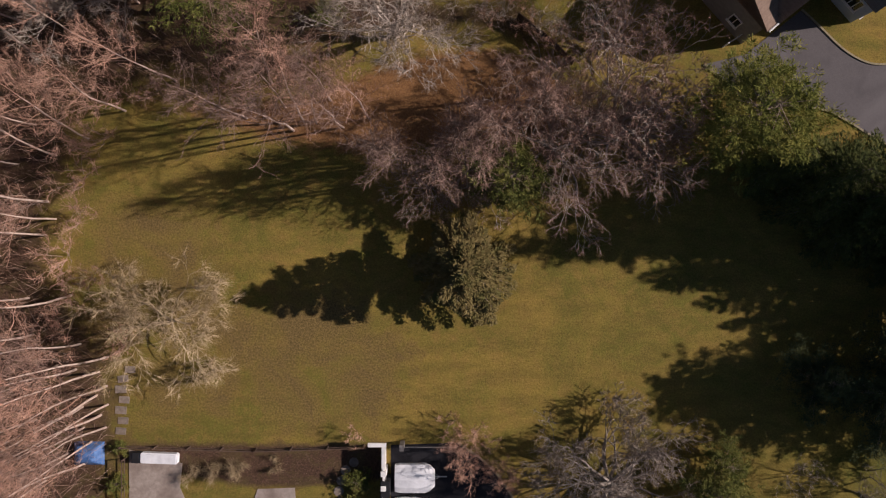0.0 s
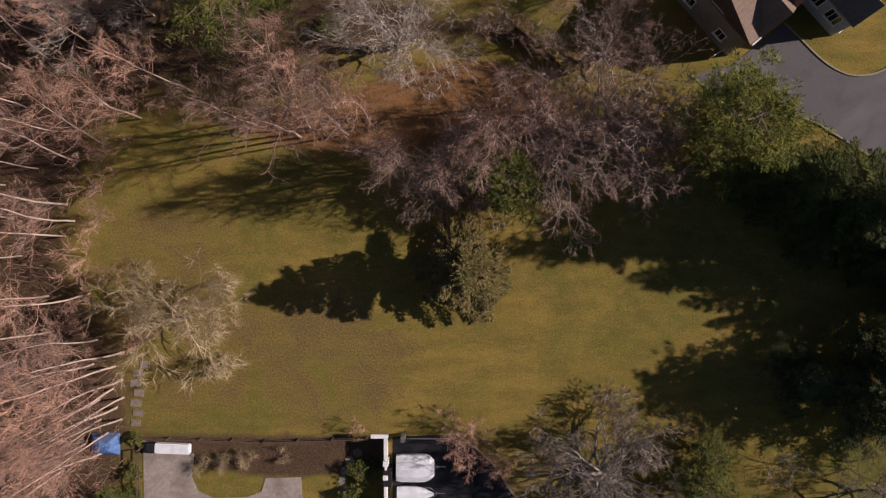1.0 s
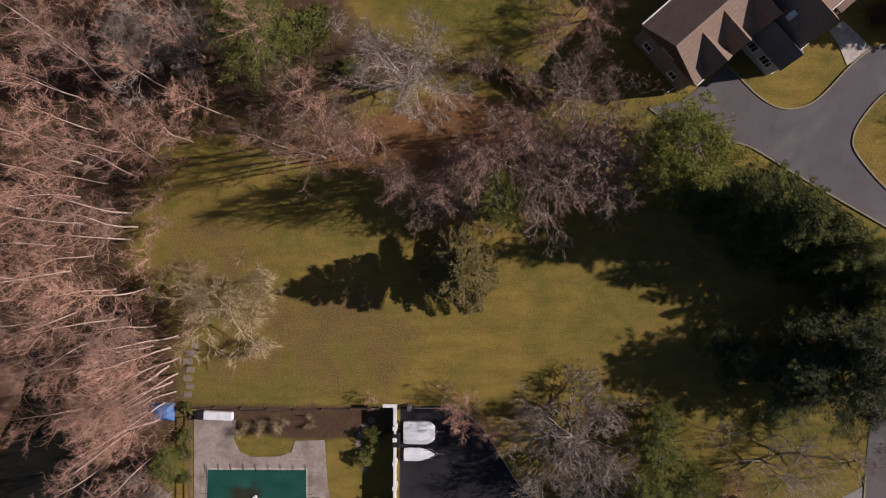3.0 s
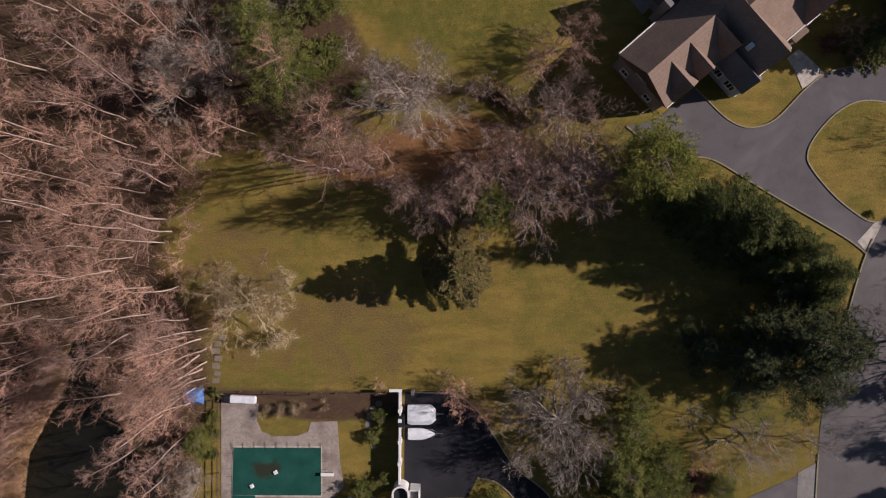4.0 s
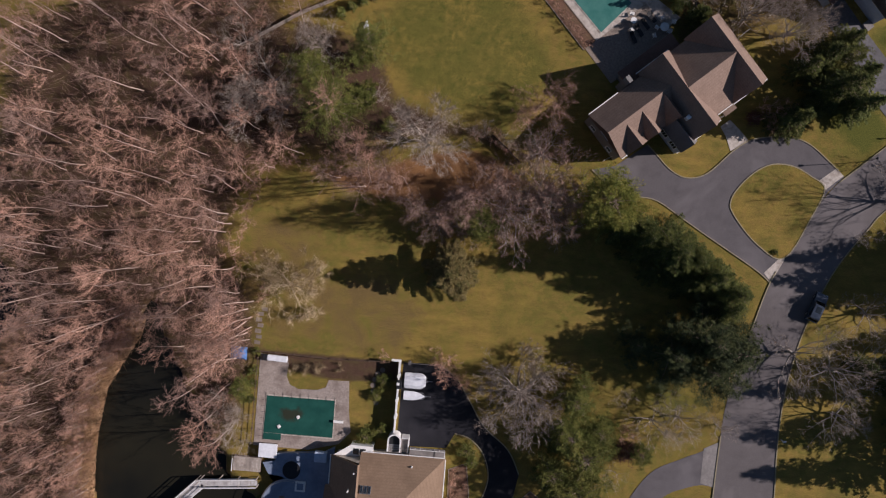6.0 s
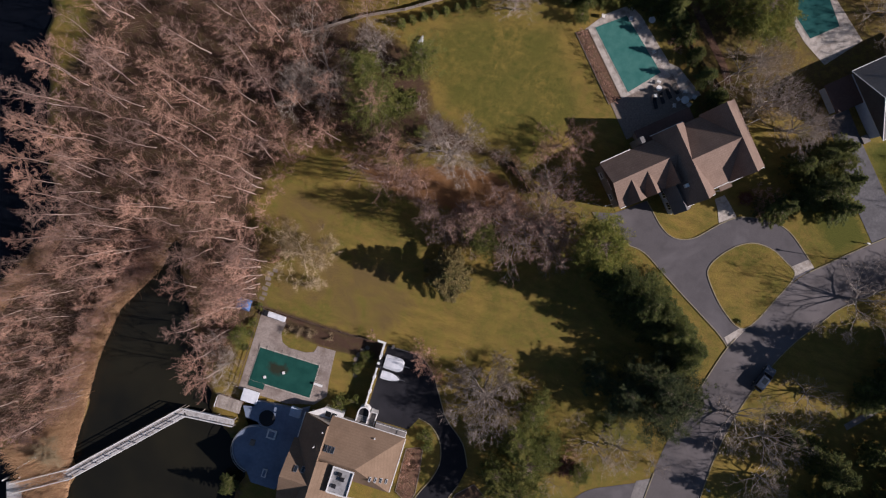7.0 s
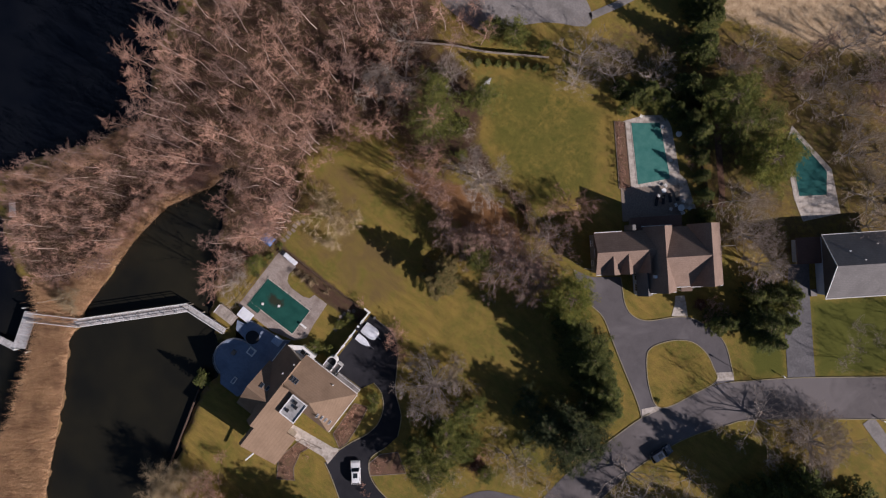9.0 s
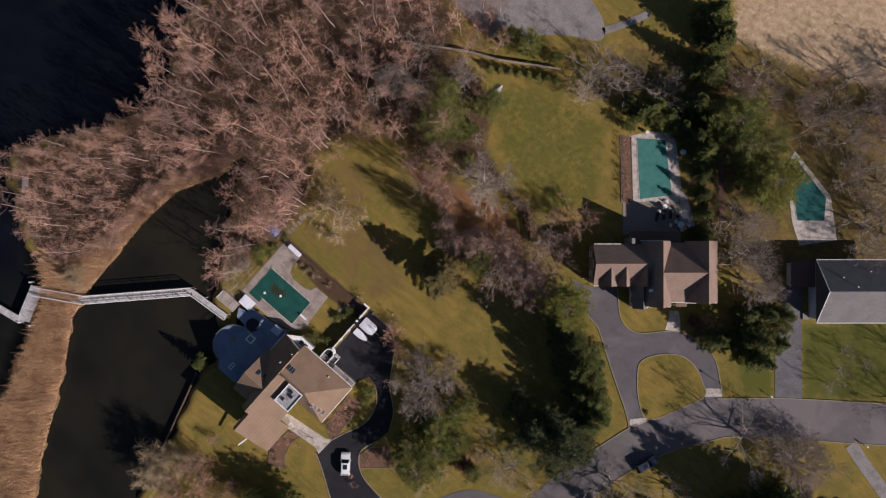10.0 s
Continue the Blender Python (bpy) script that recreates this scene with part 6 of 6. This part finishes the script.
LAWN = [(-27, -16), (-5, -16), (10, -16), (47, -26), (47, -12), (24, 0), (20, 12), (8, 14), (-8, 15), (-24, 12), (-34, 6), (-34, -4)]
stalks(LAWN, 48000, 0.10, 0.022, "grass", "lawn_grass", "short straw and olive lawn grass", 27, low=0.3)
stalks(FAR_LAWN, 9000, 0.12, 0.03, "grass", "lawn_grass", "short straw and olive lawn grass", 28, low=0.3)
stalks(RUST, 9000, 0.22, 0.016, "brush", "dead_brush", "dry russet stems over fallen leaves", 29, low=0.2)
stalks(BEDS, 3500, 0.35, 0.012, "brush", "dead_brush", "dry perennials in a garden bed", 26, low=0.1)


# ---- small things ----
def car(name, at, turn, paint, label, length=4.7, width=1.86, height=1.62):
    t = thing(name, at, label, "car", turn=turn)
    L, W = length / 2, width / 2
    prof = [(-L, 0.35), (-L, 0.85), (-L + 0.15, 1.0), (-L + 0.5, height - 0.06), (-L + 1.0, height), (0.35, height), (1.0, 1.05), (L - 0.35, 0.92), (L, 0.7), (L, 0.35)]
    bm = bmesh.new()
    rows = []
    for x, z in prof:
        w = W * (0.80 if z > 1.1 else 1.0)
        rows.append([bm.verts.new((x, y, zz)) for y, zz in ((-w, z), (-w * 0.6, z + 0.03), (0, z + 0.045), (w * 0.6, z + 0.03), (w, z))])
    for q, s in zip(rows, rows[1:]):
        for k in range(4):
            bm.faces.new((q[k], q[k + 1], s[k + 1], s[k]))
    for side in (0, 4):
        f = [r[side] for r in rows]
        bm.faces.new(f if side else f[::-1])
    bm.faces.new([rows[0][0]] + rows[-1] + rows[0][:0:-1])
    bmesh.ops.recalc_face_normals(bm, faces=bm.faces)
    bmesh.ops.triangulate(bm, faces=[f for f in bm.faces if len(f.verts) > 4])
    body = part("body", bm, M[paint], t)
    ws = bmesh.new()
    ws.faces.new([ws.verts.new(p) for p in ((0.40, -W * 0.70, height + 0.01), (1.0, -W * 0.84, 1.12), (1.0, W * 0.84, 1.12), (0.40, W * 0.70, height + 0.01))])
    bmesh.ops.solidify(ws, geom=ws.faces[:], thickness=-0.05)
    part("windscreen", ws, M["glass"], t)
    rw = bmesh.new()
    rw.faces.new([rw.verts.new(p) for p in ((-L + 0.55, -W * 0.68, height - 0.01), (-L + 0.55, W * 0.68, height - 0.01), (-L + 0.12, W * 0.82, 1.08), (-L + 0.12, -W * 0.82, 1.08))])
    bmesh.ops.solidify(rw, geom=rw.faces[:], thickness=-0.05)
    part("rear_window", rw, M["glass"], t)
    part("sunroof", box(-0.9, -0.45, height + 0.03, 0.1, 0.45, height + 0.06, 0.01), M["glass"], t)
    for s in (-1, 1):
        part("side_window", box(-L + 0.75, s * W * 0.87 - 0.03, 1.08, 0.75, s * W * 0.87 + 0.03, height - 0.22), M["glass"], t)
        part("mirror", box(0.75, s * (W + 0.1) - 0.09, 1.0, 0.95, s * (W + 0.1) + 0.09, 1.15, 0.02), M[paint], t)
        part("headlight", box(L - 0.12, s * W * 0.72 - 0.18, 0.62, L + 0.02, s * W * 0.72 + 0.18, 0.76, 0.02), M["metal"], t)
        for x in (-L + 0.85, L - 0.9):
            wh = part("wheel", tube([(x, s * (W - 0.2), 0.34), (x, s * (W + 0.01), 0.34)], 0.34, 16), M["rubber"], t)
            part("rim", tube([(x, s * (W - 0.05), 0.34), (x, s * (W + 0.025), 0.34)], 0.2, 12), M["metal"], wh)
    return t


car("parked_car", (12.9, -43.8, 0.05), 130.0, "car_white", "white estate car parked on the drive")
car("parked_car", (59.4, -2.7, 0.05), 70.0, "car_blue", "dark blue car parked at the kerb")


def lamp_post(x, y, height):
    t = thing("lamp_post", (x, y, 0), "thin dark garden lamp post", "lamp")
    part("post", tube([(0, 0, -0.2), (0, 0, height - 0.4)], 0.055, 8), M["black"], t)
    part("lantern", tube([(0, 0, height - 0.4), (0, 0, height - 0.1), (0, 0, height)], [0.14, 0.22, 0.05], 8), M["black"], t)


lamp_post(64.3, 20.6, 5.3)


def fence(line, height, label, boards=True, gap=2.4, mat="fence"):
    t = thing("fence", (0, 0, 0), label, "fence")
    for a, b in zip(line, line[1:]):
        A, B = Vector(a), Vector(b)
        L = (B - A).length
        n = max(1, int(L / gap))
        for k in range(n + 1):
            p = A + (B - A) * k / n
            part("post", tube([(*p, -0.2), (*p, height + 0.1)], 0.06, 5), M[mat], t)
        for z in ((0.35, height - 0.15) if boards else (height * 0.5, height)):
            part("rail", tube([(*A, z), (*B, z)], 0.045, 4), M[mat], t)
        if boards:
            m = int(L / 0.6)
            for k in range(m):
                p, q = A + (B - A) * (k + 0.04) / m, A + (B - A) * (k + 0.96) / m
                d = (q - p).normalized()
                s = Vector((-d.y, d.x)) * 0.02
                part("board", slab([tuple(p - s), tuple(q - s), tuple(q + s), tuple(p + s)], 0.05, height + 0.04 * math.sin(k * 2.3)), M[mat], t)
    return t


fence([(-27.4, -16.9), (-16.0, -17.2), (-6.7, -16.9)], 1.1, "low brown rail fence between lawn and pool garden", False)
fence([(6.5, 19.9), (9.0, 17.9), (11.2, 15.9)], 1.5, "brown board fence among shrubs")
fence([(-34.0, 30.6), (-25, 36.5), (-19, 39.5), (-8, 46.6)], 1.4, "weathered board fence behind the arborvitae", mat="wood")
fence([(24.2, 17.4), (28.0, 19.8)], 1.3, "white gate rail beside the garage", False, 1.2, "white")
fence([(-27.2, -18.0), (-27.2, -31.5)], 1.0, "thin pale rail along the terrace edge", False, 2.2, "fence")
fence([(41.5, 36.5), (45.0, 39.7)], 1.4, "pale garden gate rail", False, 1.2, "white")
fence([(28.5, 49.5), (37, 43)], 1.3, "brown board fence between the pools")

# white folding screen lying by the terrace, stones, tarpaulin, garden bits
bench = thing("covered_bench", (-24.2, -17.9, 0.05), "long bench under a crumpled white sheet", "bench", turn=-2)
bm = box(-1.6, -0.45, 0.0, 1.6, 0.45, 0.7, 0.1)
part("sheet", bm, M["white_cloth"], bench)
part("end_box", box(-2.3, -0.45, 0, -1.65, 0.45, 0.7, 0.04), M["black"], bench)
tarp = thing("blue_tarpaulin", (-30.4, -17.6, 0.0), "blue tarpaulin heaped over a woodpile", "tarpaulin")
bm = bmesh.new()
bmesh.ops.create_grid(bm, x_segments=14, y_segments=12, size=1.0)
for v in bm.verts:
    r = max(abs(v.co.x), abs(v.co.y))
    v.co = Vector((v.co.x * 1.3, v.co.y * 1.0, 0.9 * (1 - r ** 3) + 0.10 * noise.noise(Vector((v.co.x * 3, v.co.y * 3, 1))) + 0.02))
part("sheet", bm, M["blue_tarp"], tarp)
for x, y, s in ((-27.5, -11.2, 0.62), (-27.7, -12.1, 0.66), (-27.4, -13.0, 0.6), (-27.7, -13.9, 0.66), (-27.5, -14.8, 0.6), (-26.9, -10.4, 0.6), (-27.7, -15.7, 0.6)):
    st = tagged(new("stepping_stone", from_bm("stepping_stone", box(-s * 0.75, -s / 2, -0.05, s * 0.75, s / 2, 0.06, 0.02), M["stone"])), "square grey stepping stone in the grass", "stone", "stepping stones")
    st.matrix_basis = pose(x, y, 0, 0, 0, rnd.uniform(-8, 8))
covered_boat((-14.75, 34.6, -0.2), 3.2, 1.1, 0.45, "small white covered boat lying on the grass", True, 88, False)
for x, y, r in ((-7.6, -18.4, 0.42), (-8.3, -19.1, 0.45), (-8.7, -20.0, 0.42), (-8.9, -20.9, 0.45), (-8.8, -21.8, 0.42), (-8.5, -22.7, 0.45), (-8.2, -23.6, 0.42)):
    st = tagged(new("flagstone", from_bm("flagstone", tube([(0, 0, -0.05), (0, 0, 0.05)], r, 9), M["stone"])), "round flagstone in a curved garden path", "stone", "flagstones")
    st.matrix_basis = pose(x, y, 0, 0, 0, rnd.uniform(0, 90))


def lounger(x, y, turn):
    t = thing("sun_lounger", (x, y, 0.07), "dark folding lounger on the stone terrace", "lounger", "terrace loungers", turn=turn)
    part("seat", box(-0.9, -0.32, 0.30, 0.45, 0.32, 0.36, 0.02), M["black"], t)
    bk = box(0, -0.32, 0.0, 0.75, 0.32, 0.06, 0.02)
    bmesh.ops.transform(bk, matrix=pose(0.45, 0, 0.32, 0, -35, 0), verts=bk.verts)
    part("backrest", bk, M["black"], t)
    for u, v in ((-0.8, -0.28), (-0.8, 0.28), (0.4, -0.28), (0.4, 0.28)):
        part("leg", tube([(u, v, 0), (u, v, 0.3)], 0.025, 6), M["metal"], t)


for k, (u, v) in enumerate(((45.0, 9.6), (46.4, 9.9), (47.8, 10.2), (49.2, 10.4))):
    (px, py), = turned([(u, v)], 41.6)
    lounger(px, py, 120 + 6 * k)
for x, y in ((69.4, 24.9), (91.0, 30.3)):
    t = thing("mailbox", (x, y, 0), "small mailbox on a post at the kerb", "mailbox")
    part("post", box(-0.06, -0.06, -0.1, 0.06, 0.06, 1.0), M["white"], t)
    part("box", box(-0.3, -0.12, 1.0, 0.3, 0.12, 1.3, 0.05), M["white"], t)
shed = thing("log_pile", (-34.2, 22.0, 0), "pale fallen trunk lying in the wood", "log", turn=60)
part("trunk", tube([(-1.8, 0, 0.3), (0.2, 0.1, 0.4), (1.9, 0, 0.35)], [0.5, 0.55, 0.4], 10), M["grey_bark"], shed)
for x, y in ((-20.2, -26.9), (-23.1, -28.6)):
    fl = tagged(new("cover_weight", from_bm("cover_weight", box(-0.25, -0.25, 0.13, 0.25, 0.25, 0.30, 0.05), M["white"])), "small white weight on the pool cover", "weight")
    fl.matrix_basis = pose(x, y, 0, 0, 0, 30)
dv = thing("diving_board", (-13.6, -27.0, 0.05), "short white diving board at the pool", "diving board")
part("board", box(-1.0, -0.2, 0.45, 0.6, 0.2, 0.52, 0.02), M["white"], dv)
part("stand", box(-0.2, -0.18, 0.0, 0.5, 0.18, 0.45, 0.03), M["metal"], dv)
mb = thing("mailbox", (55.0 + 0.9, -24.0, 0.0), "white mailbox on a post beside the road", "mailbox")
part("post", box(-0.06, -0.06, 0, 0.06, 0.06, 1.0), M["white"], mb)
part("box", box(-0.3, -0.12, 1.0, 0.3, 0.12, 1.3, 0.05), M["white"], mb)


# mulched beds with small shrubs beside the houses
def planting_bed(outline, label, mat="mulch", edge=True):
    t = thing("planting_bed", (0, 0, 0), label, "garden bed", kind="structure")
    part("mulch", slab(outline, -0.1, 0.055), M[mat], t)
    if edge:
        part("edging", ribbon(outline, 0.12, 0.0, 0.13, closed=True), M["stone"], t, "stone edging")


planting_bed([(4.5, -40.7), (4.1, -33.1), (6.8, -31.9), (7.5, -36.2), (7.9, -40.1), (7.3, -42.2)], "brown mulched bed with dry shrubs before the tan house")
planting_bed([(-1.2, -51.5), (0.1, -45.4), (4.5, -44.5), (2.7, -45.3), (1.6, -47.8), (2.4, -51.1), (4.1, -53.0), (1.1, -55.0)], "curved mulched bed bordering a small lawn")
planting_bed([(15.7, -42.8), (14.0, -40.8), (14.6, -38.1), (17.2, -35.5), (21.2, -37.9)], "mulched bed in the bend of the drive")
planting_bed([(10.4, 44.8), (12.3, 46.0), (21.5, 36.2), (19.7, 34.6)], "brick-edged bed with clipped brown shrubs along the pool")


def garden_chair(x, y, turn):
    """A slatted garden chair: seat, backrest, arms and four legs."""
    t = thing("garden_chair", (x, y, 0.07), "white slatted garden chair on the pool deck", "chair", "pool deck chairs", turn=turn)
    for k in range(4):
        part("seat_slat", box(-0.28, -0.27 + 0.14 * k, 0.40, 0.28, -0.15 + 0.14 * k, 0.43), M["white"], t)
    back = box(-0.32, -0.28, 0.42, -0.28, 0.28, 0.95, 0.01)
    part("backrest", back, M["white"], t)
    for v in (-0.30, 0.30):
        part("arm", box(-0.3, v - 0.03, 0.60, 0.25, v + 0.03, 0.64), M["white"], t)
        for u in (-0.26, 0.24):
            part("leg", box(u - 0.025, v - 0.025, 0.0, u + 0.025, v + 0.025, 0.60), M["white"], t)


for x, y, a in ((30.5, 37.7, 20), (30.8, 39.0, 60), (31.5, 40.6, 110), (33.3, 40.1, 170), (32.8, 38.5, 240), (26.9, 38.3, 30), (26.7, 40.8, 80), (24.3, 45.5, 130), (18.8, 49.7, 300), (14.1, 48.8, 10)):
    garden_chair(x, y, a)
for x, y, r in ((22.3, 50.6, 0.60), (31.9, 39.1, 0.70), (27.0, 39.7, 0.50)):
    t = thing("garden_table", (x, y, 0.07), "round white garden table on the pool deck", "table")
    part("tabletop", tube([(0, 0, 0.70), (0, 0, 0.74)], r, 20), M["white"], t)
    part("pedestal", tube([(0, 0, 0), (0, 0, 0.70)], [0.16, 0.05], 8), M["metal"], t)

# white swimming platform on the lake shore and a pole lying on the bank
raft = thing("swimming_platform", (-74.8, -44.7, 0.0), "small white slatted platform at the lake shore", "platform", turn=131.6)
for k in range(7):
    part("board", box(-1.5 + 0.43 * k, -0.65, 0.5, -1.5 + 0.43 * k + 0.36, 0.65, 0.56), M["white"], raft)
for v in (-0.5, 0.5):
    part("beam", box(-1.5, v - 0.06, 0.38, 1.5, v + 0.06, 0.5), M["wood"], raft)
for u, v in ((-1.4, -0.5), (-1.4, 0.5), (1.4, -0.5), (1.4, 0.5)):
    part("post", tube([(u, v, -1.6), (u, v, 0.4)], 0.07, 6), M["wood"], raft)
boom = thing("boom_pole", (0, 0, 0), "long pale pole lying on the reed bank", "pole")
part("pole", tube([(-59.0, -56.3, 0.9), (-55.4, -52.3, 1.0)], 0.12, 8), M["white"], boom)
tagged(new("garden_path", from_bm("garden_path", ribbon([(75.8, -6.6), (79.4, -2.8), (82.6, 0.7)], 1.1, -0.1, 0.05), M["concrete"])), "narrow pale path under dark trees", "path", kind="structure")
